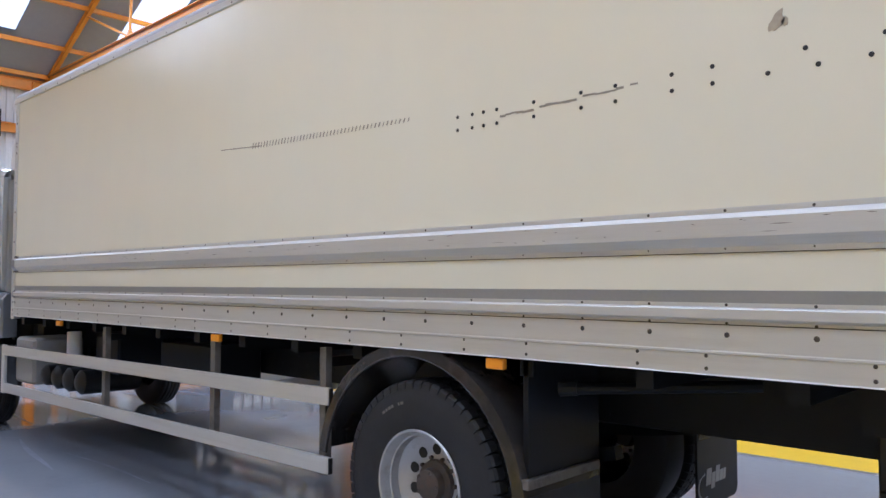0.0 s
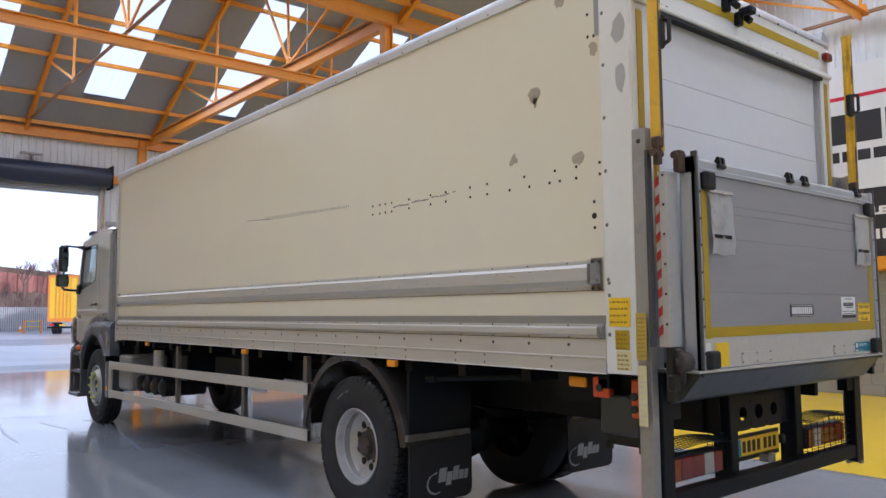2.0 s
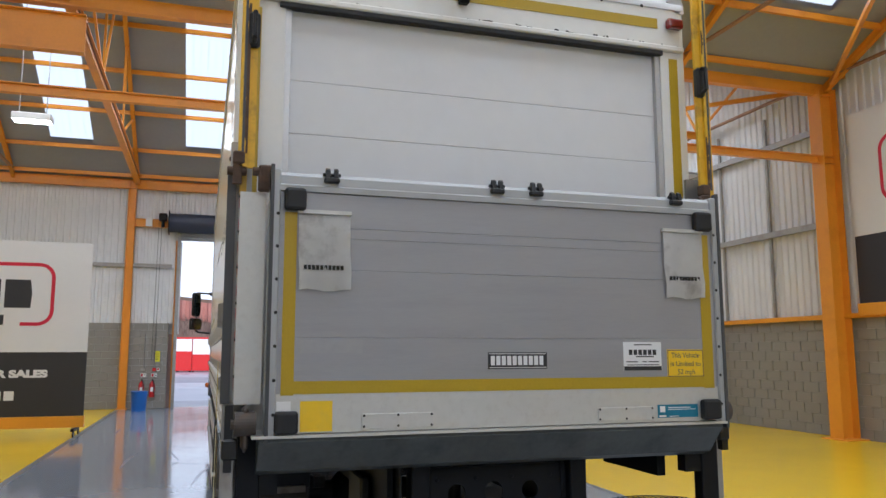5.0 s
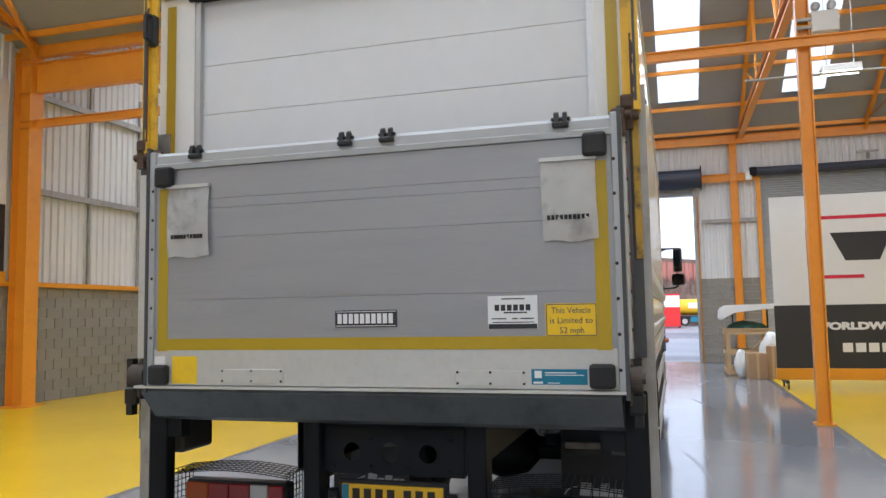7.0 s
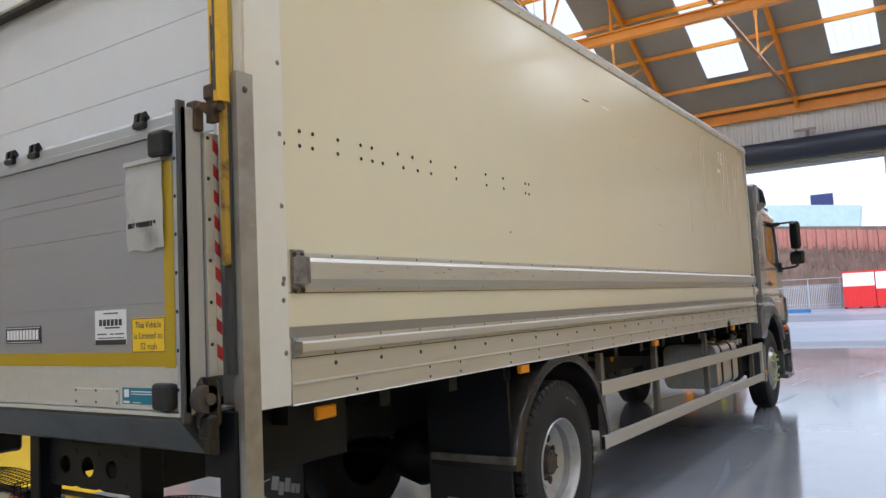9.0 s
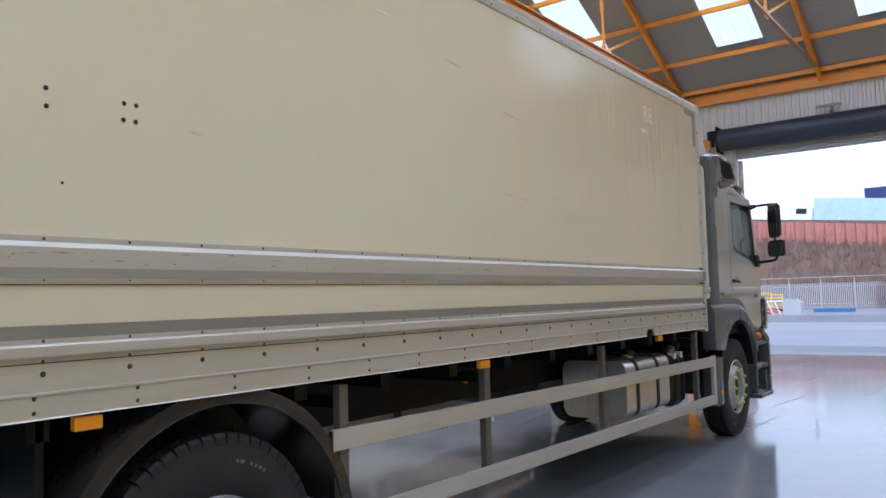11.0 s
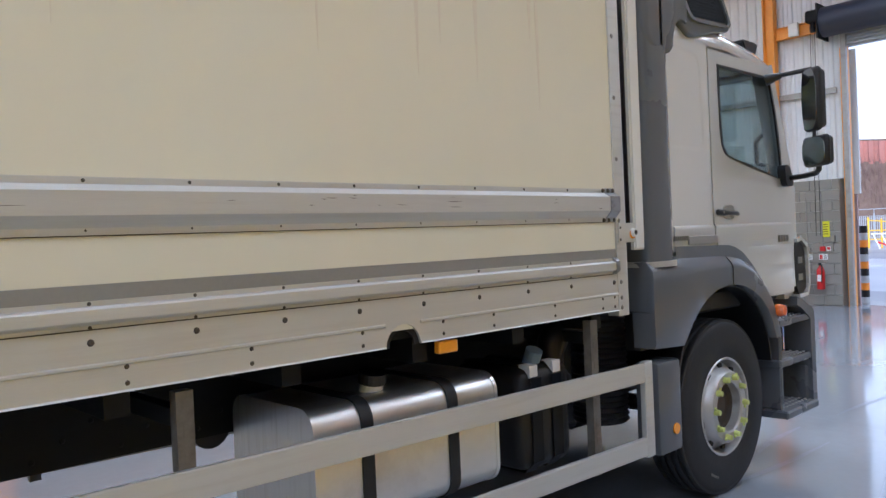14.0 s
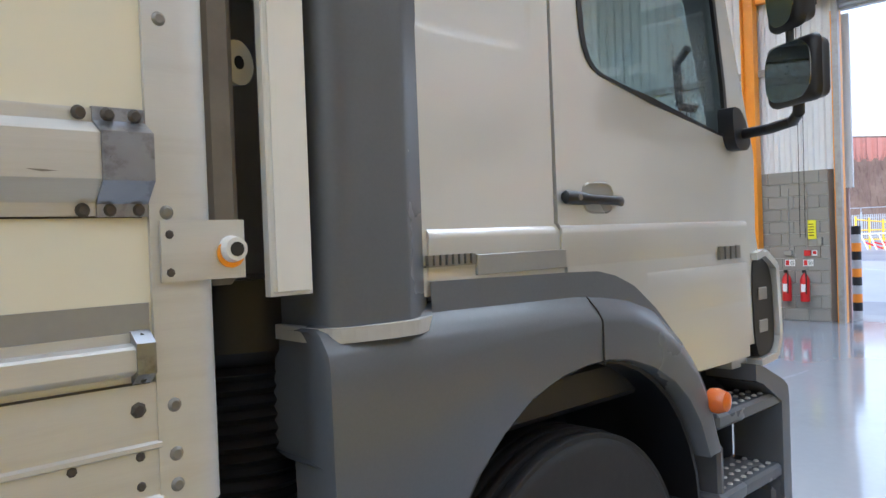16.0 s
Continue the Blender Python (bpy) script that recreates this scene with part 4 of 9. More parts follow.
wb = thing("white_sheet_roll", "white plastic sheeting stuffed behind the cardboard boxes", "sheeting", (-17.4, 3.72, 0))
bm = bmesh.new()
bmesh.ops.create_icosphere(bm, subdivisions=3, radius=0.4)
for v in bm.verts:
    n_ = noise.noise(v.co * 5.0 + Vector((3, 1, 2)))
    v.co = Vector((v.co.x * 0.7, v.co.y * 0.7, max(0, (v.co.z + 0.35) * 1.5))) * (1 + 0.12 * n_)
part("sheet", bm, M_WHITE, wb, "", True)


# ---- floor marks ----
M_MARK = material("faint tyre smear", (0.255, 0.275, 0.33, 1), 0.2, grain=10, vary=0.2, bump=0.0)
rnd = random.Random(5)
bm = bmesh.new()
for i in range(46):
    x, y = -20 + 22 * rnd.random(), -3.3 + 6.4 * rnd.random()
    a = rnd.random() * 0.5 - 0.25 + (1.2 if rnd.random() < 0.25 else 0)
    l, w = 0.5 + 1.6 * rnd.random(), 0.006 + 0.02 * rnd.random()
    n = 7
    top, bot = [], []
    for k in range(n):
        t = k / (n - 1)
        px, py = x + l * t * math.cos(a), y + l * t * math.sin(a) + 0.05 * math.sin(3 * t + i)
        ww = w * (0.3 + math.sin(math.pi * t))
        top.append(bm.verts.new((px, py + ww, 0.0012 + 0.00002 * i)))
        bot.append(bm.verts.new((px, py - ww, 0.0012 + 0.00002 * i)))
    for k in range(n - 1):
        bm.faces.new((top[k], top[k + 1], bot[k + 1], bot[k]))
tagged(link("floor_scuffs", bm, M_MARK), "faint dark scuffs on the polished floor", "scuff marks", kind="stuff")

# ---- the lorry ----
truck = thing("box_lorry", "silver-grey lorry with worn cream box body and tail lift", "lorry")
BX, BT = -9.18, 3.79          # front and top of the box; its rear is at x = 0
SIDE = 1.25
SKIRT_Z = 1.337
PITCH = {-1: 0.325, 1: 0.328}


def side_prism(name, prof, x0, x1, s, mat, label="", smooth=False):
    """A long rail along the side s of the box: prof is (how far out, height)."""
    bm = bmesh.new()
    prism(bm, [(s * (SIDE + o), z) for o, z in prof], 'x', x0, x1)
    return part(name, bm, mat, truck, label, smooth)


def shared(name, me, parent, m, label=""):
    ob = new(name, me)
    ob.parent = parent
    ob.matrix_basis = m
    if label:
        ob["label"] = label
    return ob


def mesh_of(name, bm, mat):
    ob = link(name, bm, mat)
    me = ob.data
    bpy.data.objects.remove(ob)
    return me


# body panels
part("box_roof", boxes((BX, 0, -1.24, 1.24, BT - 0.06, BT - 0.02)), M_WHITE, truck, "white box roof")
part("front_bulkhead", boxes((BX, BX + 0.05, -1.23, 1.23, 1.36, BT - 0.04), bevel=0.01), M_WHITE, truck)
part("box_floor", boxes((BX + 0.06, -0.02, -1.22, 1.22, 1.36, 1.46)), M_DARKSTEEL, truck)
for s in (-1, 1):
    a, b = sorted((s * (SIDE - 0.03), s * SIDE))
    part("side_panel", boxes((BX + 0.1, -0.18, a, b, 1.4, BT - 0.06)), M_CREAM, truck, "cream laminate box side with scrapes")
    # rear corner post, front corner strip, cant rail
    bm = bmesh.new()
    box(bm, -0.19, 0.02, *sorted((s * (SIDE - 0.05), s * (SIDE + 0.006))), SKIRT_Z + 0.005, BT - 0.05, bevel=0.006, seg=2)
    part("corner_post", bm, M_WHITE, truck, "white rear corner post with chipped paint")
    bm = bmesh.new()
    prism(bm, [(BX - 0.012, s * (SIDE - 0.06)), (BX - 0.012, s * (SIDE - 0.03)), (BX - 0.008, s * (SIDE - 0.013)), (BX + 0.003, s * (SIDE)), (BX + 0.02, s * (SIDE + 0.007)), (BX + 0.045, s * (SIDE + 0.009)), (BX + 0.11, s * (SIDE + 0.009)), (BX + 0.11, s * (SIDE - 0.06))], 'z', SKIRT_Z - 0.03, BT - 0.05)
    part("front_corner_strip", bm, M_SATIN, truck, "aluminium front corner strip", True)
    side_prism("cant_rail", [(0.004, 3.685), (0.013, 3.69), (0.013, 3.738), (-0.05, 3.738), (-0.05, 3.685)], BX - 0.01, 0.03, s, M_SATIN, "riveted aluminium cant rail")
    prof = [(0.009, 3.738)] + [(0.009 - 0.09 * (1 - math.cos(t)), 3.738 + 0.075 * math.sin(t)) for t in (0.25, 0.5, 0.75, 1.0, 1.3, 1.57)] + [(-0.1, 3.75), (-0.06, 3.738)]
    side_prism("roof_edge", prof, BX - 0.01, 0.03, s, M_RAILGREY, "rounded aluminium roof edge", True)
    # bump rail with end plates
    prof = [(0.0, 1.986), (0.006, 1.986), (0.006, 1.964), (0.042, 1.943), (0.042, 1.870), (0.008, 1.834), (0.008, 1.813), (0.0, 1.813)]
    side_prism("bump_rail", prof, BX + 0.12, -0.262, s, M_SATIN, "ridged aluminium bump rail")
    ec = side_prism("rail_end", [(0.0, 1.989), (0.0095, 1.989), (0.0095, 1.967), (0.0455, 1.946), (0.0455, 1.868), (0.0115, 1.832), (0.0115, 1.811), (0.0, 1.811)], BX + 0.112, BX + 0.196, s, M_CAPSTEEL, "pressed steel bump rail end")
    for xx, zz in ((BX + 0.128, 1.977), (BX + 0.172, 1.977), (BX + 0.217, 1.977), (BX + 0.128, 1.822), (BX + 0.175, 1.822), (BX + 0.217, 1.822)):
        bm = bmesh.new()
        dome_row(bm, [(xx, s * (SIDE + 0.0095), zz)], 0.012, 'y', s, 12, 0.6)
        part("bolt", bm, M_FIX, ec)
    for x0, x1, cap in ((-0.205, -0.262, -0.285),):
        # pressed steel cap: a flange with bolts, sloping up onto the rail
        o, f = s * (SIDE + 0.046), s * (SIDE + 0.009)
        g = []
        bm = bmesh.new()
        for x, y in ((x0, f), (x0 + (x1 - x0) * 0.3, f), (x1, o), (cap, o)):
            yt = f if abs(y - f) < 1e-6 else s * (SIDE + 0.010)
            g.append([bm.verts.new(c) for c in ((x, yt, 1.996), (x, yt, 1.972), (x, y, 1.962), (x, y, 1.85), (x, yt, 1.836), (x, yt, 1.815))])
        for r0, r1 in zip(g, g[1:]):
            for k in range(5):
                bm.faces.new((r0[k], r0[k + 1], r1[k + 1], r1[k]))
        bmesh.ops.recalc_face_normals(bm, faces=bm.faces)
        bmesh.ops.solidify(bm, geom=bm.faces[:], thickness=0.003)
        ec = part("rail_end", bm, M_CAPSTEEL, truck, "pressed steel bump rail end")
        for xx, zz in ((x0 - 0.02, 1.976), (x1 - 0.01, 1.976), (x0 - 0.02, 1.824), (x1 - 0.01, 1.824)):
            bm = bmesh.new()
            dome_row(bm, [(xx, s * (SIDE + 0.012), zz)], 0.012, 'y', s, 12, 0.6)
            part("bolt", bm, M_FIX, ec)
    side_prism("retro_strip", [(0.0, 1.667), (0.0035, 1.667), (0.0035, 1.617), (0.0, 1.617)], BX + 0.115, -0.19, s, M_GREYBAND, "grey strip with worn silver patches")
    prof = [(0.0, 1.619), (0.007, 1.619), (0.007, 1.603), (0.026, 1.599), (0.030, 1.594), (0.030, 1.560), (0.026, 1.556), (0.005, 1.547), (0.005, 1.533), (0.0, 1.533)]
    side_prism("lower_rail", prof, BX + 0.125, -0.21, s, M_SATIN, "aluminium lower rub rail")
    prof = [(0.0, 1.533), (0.006, 1.533), (0.006, 1.434), (0.012, 1.430), (0.012, 1.423), (0.006, 1.419), (0.006, SKIRT_Z + 0.006), (0.012, SKIRT_Z), (-0.03, SKIRT_Z), (-0.03, SKIRT_Z + 0.01), (-0.008, SKIRT_Z + 0.02), (-0.008, 1.533)]
    if s < 0:
        side_prism("skirt", prof, BX + 0.105, -0.195, s, M_SATIN, "ribbed aluminium skirt")
    else:
        side_prism("skirt", prof, -7.478, -0.195, s, M_SATIN, "ribbed aluminium skirt with a notch for the filler")
        side_prism("skirt", prof, BX + 0.105, -7.662, s, M_SATIN, "ribbed aluminium skirt with a notch for the filler")
        bm = bmesh.new()
        arc = [(-7.57 + 0.09 * math.cos(t), SKIRT_Z + 0.088 * math.sin(t)) for t in [math.pi * i / 10 for i in range(11)]]
        prism(bm, [(-7.478, SKIRT_Z), (-7.478, 1.533), (-7.662, 1.533), (-7.662, SKIRT_Z)] + arc[::-1][1:-1], 'y', SIDE - 0.008, SIDE + 0.006)
        part("skirt_notch", bm, M_SATIN, truck)
        bm = bmesh.new()
        for (xa, za), (xb, zb) in zip(arc, arc[1:]):
            bar(bm, (xa, SIDE - 0.01, za), (xb, SIDE - 0.01, zb), 0.05, 0.008, (0, 1, 0))
        part("notch_edging", bm, M_RUBBER, truck, "black rubber notch edging")
    for xa, xb in ((-0.235, -0.2), (BX + 0.118, BX + 0.15)):
        ec = side_prism("rail_end", [(0.0, 1.622), (0.010, 1.622), (0.0335, 1.603), (0.0335, 1.553), (0.010, 1.535), (0.0, 1.53)], xa, xb, s, M_CAPSTEEL, "pressed steel rub rail end")
        for zz in (1.612, 1.543):
            bm = bmesh.new()
            dome_row(bm, [((xa + xb) / 2, s * (SIDE + 0.012), zz)], 0.008, 'y', s, 10, 0.8)
            part("bolt", bm, M_FIX, ec)
    # dark strips paint shadow gaps and grime under the rails; bump rail scratches
    side_prism("joint_shadow_grime", [(0.0, 1.8125), (0.0045, 1.8125), (0.0045, 1.8095), (0.0, 1.8095)], BX + 0.12, -0.2, s, M_FIX)
    side_prism("joint_shadow_grime", [(0.0, 1.5365), (0.0075, 1.5365), (0.0075, 1.5325), (0.0, 1.5325)], BX + 0.12, -0.2, s, M_FIX)
    rnd = random.Random(300 + s)
    bm = bmesh.new()
    for i in range(60):
        x, z = -0.5 - 8.4 * rnd.random(), 1.882 + 0.055 * rnd.random()
        l, w = 0.015 + 0.09 * rnd.random() ** 2, 0.0008 + 0.0014 * rnd.random()
        d = 0.006 * (rnd.random() - 0.5)
        prism(bm, [(x, z), (x - l * 0.5, z + d + w), (x - l, z + d), (x - l * 0.5, z + d - w)], 'y', *sorted((s * (SIDE + 0.0415), s * (SIDE + 0.0424))))
    part("scratches", bm, M_RIVET, truck)["kind"] = "stuff"
    # rivets and bolts
    pitch = PITCH[s]
    n = int((-0.33 - BX - 0.2) / pitch)
    xs = [-0.47 - pitch * i for i in range(n)]
    bm = bmesh.new()
    dome_row(bm, [(x, s * (SIDE + 0.006), z) for x in xs for z in (1.975, 1.827)], 0.0065, 'y', s)
    dome_row(bm, [(x, s * (SIDE + 0.007), 1.611) for x in xs], 0.0065, 'y', s)
    dome_row(bm, [(x, s * (SIDE + 0.005), 1.540) for x in xs], 0.0065, 'y', s)
    dome_row(bm, [(x, s * (SIDE + 0.012), 3.705) for x in xs], 0.009, 'y', s)
    part("rail_rivets", bm, M_FIX, truck)["kind"] = "stuff"
    bm = bmesh.new()
    dome_row(bm, [(x, s * (SIDE + 0.006), 1.496) for x in xs], 0.0115, 'y', s)
    ends = (-6.475, -6.895, -7.367, -7.79, -8.1, -8.535, -8.931, -9.039) if s > 0 else (-6.45, -6.88, -7.31, -7.74, -8.17, -8.6, -8.95)
    for x in (-0.61, -1.204, -1.502, -2.08, -2.471, -2.93, -3.364, -3.79, -4.205, -4.65, -5.15, -5.45, -6.03) + ends:
        dome_row(bm, [(x, s * (SIDE + 0.006), z) for z in (1.412, 1.362)], 0.0085, 'y', s)
    dome_row(bm, [(-9.039, s * (SIDE + 0.006), 1.49)], 0.014, 'y', s)
    part("skirt_bolts", bm, M_FIX, truck)["kind"] = "stuff"
    bm = bmesh.new()
    dome_row(bm, [(BX + 0.08, s * (SIDE + 0.009), 1.489 + 0.329 * i) for i in range(7)] + [(BX + 0.08, s * (SIDE + 0.009), z) for z in (1.352, 1.405, 3.2, 3.24)], 0.0125, 'y', s, 14)
    dome_row(bm, [(-0.165, s * (SIDE + 0.006), 1.56 + 0.31 * i) for i in range(7)] + [(-0.16, s * (SIDE + 0.006), z) for z in (1.85, 1.78)], 0.012, 'y', s)
    part("corner_bolts", bm, M_RIVET, truck)["kind"] = "stuff"
    # side marker lamps under the skirt
    for x in (-2.28, -4.88, -7.82):
        bm = bmesh.new()
        box(bm, x - 0.055, x + 0.055, *sorted((s * (SIDE - 0.035), s * (SIDE + 0.002))), SKIRT_Z - 0.062, SKIRT_Z - 0.008, bevel=0.008, seg=2)
        lamp = part("side_marker", bm, M_AMBER, truck, "amber side marker lamp")

# fixing holes left in the sides
bm = bmesh.new()
cyl(bm, (0, -0.001, 0), (0, 0.002, 0), 0.0095, seg=12)
hole = mesh_of("fixing_hole", bm, M_HOLE)
UP_L = (-2.52, -2.42, -2.345, -2.26, -2.035, -1.773, -1.598, -1.336, -1.164, -0.815, -0.555, -0.385, -0.21)
LO_L = (-2.52, -2.42, -2.345, -2.26, -2.035, -1.773, -1.598, -1.336, -1.164, -0.95, -0.772, -0.6, -0.516, -0.387, -0.21)
UP_R = (-0.29, -0.374, -0.543, -0.708, -0.794, -1.006, -1.134, -1.305, -1.555, -1.897, -2.114, -2.417, -2.468)
LO_R = (-0.29, -0.371, -0.54, -0.709, -0.795, -0.878, -1.051, -1.179, -1.304, -1.561, -1.903, -2.117, -2.414, -2.466)
for s, zu, zl, up, lo in ((-1, 2.549, 2.481, UP_L, LO_L), (1, 2.523, 2.457, UP_R, LO_R)):
    for x, z in [(x, zu) for x in up] + [(x, zl) for x in lo]:
        shared("fixing_hole", hole, truck, pose(x, s * SIDE, z, 0, 0, 0 if s > 0 else 180))
for x, z in ((-0.256, 2.325), (-0.256, 2.174), (-0.275, 3.445), (-0.275, 3.31), (-0.23, 3.305)):
    shared("fixing_hole", hole, truck, pose(x, -SIDE, z, 0, 0, 180))
shared("fixing_hole", hole, truck, pose(-0.257, -SIDE, 2.243, 0, 0, 180) @ Matrix.Diagonal((1.9, 1, 1.9, 1)))
shared("fixing_hole", hole, truck, pose(-2.176, SIDE, 2.183) @ Matrix.Diagonal((0.6, 1, 0.6, 1)))
shared("fixing_hole", hole, truck, pose(-0.19, SIDE, 2.455) @ Matrix.Diagonal((1.2, 1, 1.0, 1)))


def scrape_or_glint(s, x, z, w, hgt, seed, mat=M_SCRAPE, turn=0.0):
    """A ragged patch on side s: torn laminate, scuffs, and one painted glint."""
    rnd = random.Random(seed)
    bm = bmesh.new()
    pts = []
    n = 14
    for i in range(n):
        t = 2 * math.pi * i / n
        r = 0.5 * (0.62 + 0.5 * rnd.random())
        px, pz = w * r * math.cos(t), hgt * r * math.sin(t)
        c, q = math.cos(turn), math.sin(turn)
        pts.append((x + px * c - pz * q, z + px * q + pz * c))
    prism(bm, pts, 'y', *sorted((s * (SIDE - 0.004), s * (SIDE + 0.0018))))
    return part("scrape_or_glint", bm, mat, truck)


for i, (x, z, w, hgt, t) in enumerate(((-0.718, 3.06, 0.11, 0.12, 0.3), (-0.71, 3.01, 0.04, 0.07, 0), (-0.915, 2.67, 0.05, 0.10, -0.6), (-0.885, 2.665, 0.03, 0.04, 0), (-0.36, 2.60, 0.11, 0.10, 0.2), (-0.235, 3.227, 0.07, 0.09, 0.4), (-0.49, 3.6, 0.09, 0.09, 0.1))):
    scrape_or_glint(-1, x, z, w, hgt, i, turn=t)
M_PRIMER = material("grey primer showing", (0.42, 0.41, 0.40, 1), 0.7, grain=50, vary=0.12)
for i, (x, z, w, hgt, t) in enumerate(((-0.05, 3.30, 0.09, 0.16, -0.3), (-0.04, 3.01, 0.07, 0.17, 0.1), (-0.06, 1.45, 0.0, 0.0, 0))):
    if w:
        rnd = random.Random(50 + i)
        bm = bmesh.new()
        prism(bm, [(x + w * 0.55 * (0.7 + 0.5 * rnd.random()) * math.cos(a), z + hgt * 0.5 * (0.7 + 0.5 * rnd.random()) * math.sin(a)) for a in [0.6 * k for k in range(10)]], 'y', -SIDE - 0.0085, -SIDE - 0.005)
        part("paint_chip", bm, M_PRIMER, truck)
part("grey_tape", boxes((-0.28, -0.19, -SIDE - 0.002, -SIDE, 3.55, 3.66), (-0.225, -0.19, -SIDE - 0.0025, -SIDE, 3.3, 3.56)), M_GREYBAND, truck, "grey tape patch by the top corner")
part("grey_tape", boxes((-9.0, -8.76, SIDE, SIDE + 0.002, 3.62, 3.68), (-9.06, -8.98, SIDE, SIDE + 0.0025, 3.3, 3.68)), M_GREYBAND, truck, "grey tape patch by the top corner")
M_SCUFF = material("dark rubbed scuff", (0.26, 0.235, 0.19, 1), 0.7, grain=60, vary=0.25)
# the long scuff on the near side: a dark line, then many slanting ticks
rnd = random.Random(7)
bm = bmesh.new()
for i in range(26):
    x = -4.83 + 0.02 * i
    box(bm, x, x + 0.022, -SIDE - 0.0012, -SIDE + 0.001, 2.655 - 0.0012 * i - 0.004 - 0.003 * rnd.random(), 2.655 - 0.0012 * i + 0.003 * rnd.random())
for i in range(46):
    x = -4.42 + 0.034 * i
    z = 2.634 - 0.05 * (i / 52.0)
    hgt = 0.02 * (1 - 0.5 * i / 52.0)
    bar(bm, (x, -SIDE, z - hgt), (x + 0.012, -SIDE, z + hgt), 0.009 if i % 3 else 0.005, 0.003, (0, 1, 0))
for i in range(22):
    x = -2.24 + 0.034 * i
    z = 2.51 + 0.028 * i / 22.0 + 0.004 * math.sin(i)
    if i % 7 != 6:
        box(bm, x, x + 0.036, -SIDE - 0.0012, -SIDE + 0.001, z - 0.003 - 0.004 * rnd.random(), z + 0.003 + 0.004 * rnd.random())
part("scuff_mark", bm, M_SCUFF, truck, "long dark tyre-like scuff mark")["kind"] = "stuff"
M_RUBBED = material("rubbed laminate", (0.56, 0.52, 0.43, 1), 0.6, grain=60, vary=0.15)
# light scuffs, one painted glint and faded lettering on the off side
scrape_or_glint(1, -3.55, 3.318, 0.17, 0.012, 71, M_HOLE)
# white patch painted in for the panel's bright reflection
scrape_or_glint(1, -3.95, 3.335, 0.2, 0.02, 72, M_WHITE)
for i, (x, z, w) in enumerate(((-5.27, 2.98, 0.25), (-5.22, 2.42, 0.16), (-5.42, 2.408, 0.14), (-5.9, 2.45, 0.12), (-4.62, 3.2, 0.2), (-2.74, 2.456, 0.07))):
    scrape_or_glint(1, x, z, w, 0.009, 80 + i, M_RUBBED, 0.08)
scrape_or_glint(-1, -8.55, 3.33, 0.45, 0.03, 91, M_RUBBED, 0.05)
M_FADE = material("faded white lettering", (0.82, 0.80, 0.74, 1), 0.4, grain=50, vary=0.08, bump=0.0)
up_r = Matrix(((-1, 0, 0, 0), (0, 0, 1, 0), (0, 1, 0, 0), (0, 0, 0, 1)))     # writing upright on the off side, read from outside
lettering("faded_letters", "RE", 0.2, M_FADE, truck, Matrix.Translation((-7.63, SIDE + 0.001, 3.36)) @ up_r, 0.0006, 0.004)
part("faded_dash", boxes((-7.69, -7.57, SIDE, SIDE + 0.0018, 3.235, 3.275)), M_FADE, truck)
M_RUN = material("washed-off residue", (0.66, 0.60, 0.48, 1), 0.3, grain=30, vary=0.05, bump=0.0)
rnd = random.Random(3)
bm = bmesh.new()
for i in range(26):
    x = -6.2 - 2.6 * rnd.random()
    z = 3.6 - 0.35 * rnd.random()
    w = 0.006 + 0.018 * rnd.random()
    l = 0.15 + 0.75 * rnd.random()
    pts = [(x - w, z), (x + w, z - 0.02), (x + w * 0.7, z - l * 0.6), (x + w * 0.1, z - l), (x - w * 0.5, z - l * 0.7)]
    prism(bm, pts, 'y', SIDE - 0.001, SIDE + 0.0006 + 0.00004 * i)
part("residue", bm, M_RUN, truck)["kind"] = "stuff"
M_PALESTICK = material("bleached yellow sticker", (0.66, 0.60, 0.34, 1), 0.45, grain=40, vary=0.08)
M_PRINT = material("faded brown print", (0.30, 0.19, 0.03, 1), 0.5, grain=40, vary=0.15)
# stickers on the rear corner post
for nm, x0, x1, z0, z1, mt in (("warning_sticker", -0.165, -0.02, 1.605, 1.765, M_STICKYELLOW), ("plate_sticker", -0.125, -0.03, 1.478, 1.585, M_TAPE), ("pale_sticker", -0.12, -0.02, 1.365, 1.47, M_PALESTICK)):
    st = part(nm, boxes((x0, x1, -SIDE - 0.0085, -SIDE - 0.0065, z0, z1)), mt, truck, "worn yellow warning sticker")
    bm = bmesh.new()
    rnd = random.Random(int(-x0 * 1000))
    for r in range(4):
        z = z1 - 0.015 - r * (z1 - z0) / 4.3
        x = x0 + 0.008
        while x < x1 - 0.02:
            w = 0.008 + 0.015 * rnd.random()
            box(bm, x, x + w, -SIDE - 0.0092, -SIDE - 0.0084, z - 0.014, z - 0.004)
            x += w + 0.008
    part("print", bm, M_PRINT, st)["kind"] = "stuff"

# darker copy of the amber lens, for the rear lamps
M_AMBERDARK = material("dark amber lens", (0.26, 0.05, 0.01, 1), 0.25, grain=80, vary=0.1, bump=0.05)
# ---- rear frame and door ----
part("rear_header", boxes((-0.06, 0.03, -1.24, 1.24, 3.44, 3.72), bevel=0.012), M_WHITE, truck, "white rear header")
bm = bmesh.new()
prism(bm, [(-0.08, 3.70), (0.035, 3.70)] + [(0.035 - 0.075 * (1 - math.cos(t)), 3.715 + 0.075 * math.sin(t)) for t in (0.3, 0.7, 1.1, 1.57)] + [(-0.08, 3.79)], 'y', -1.245, 1.245)
part("header_rail", bm, M_ALU, truck, "rounded aluminium header rail", True)
part("header_lip", boxes((0.03, 0.055, -1.24, 1.24, 3.44, 3.475), bevel=0.008), M_WHITE, truck)
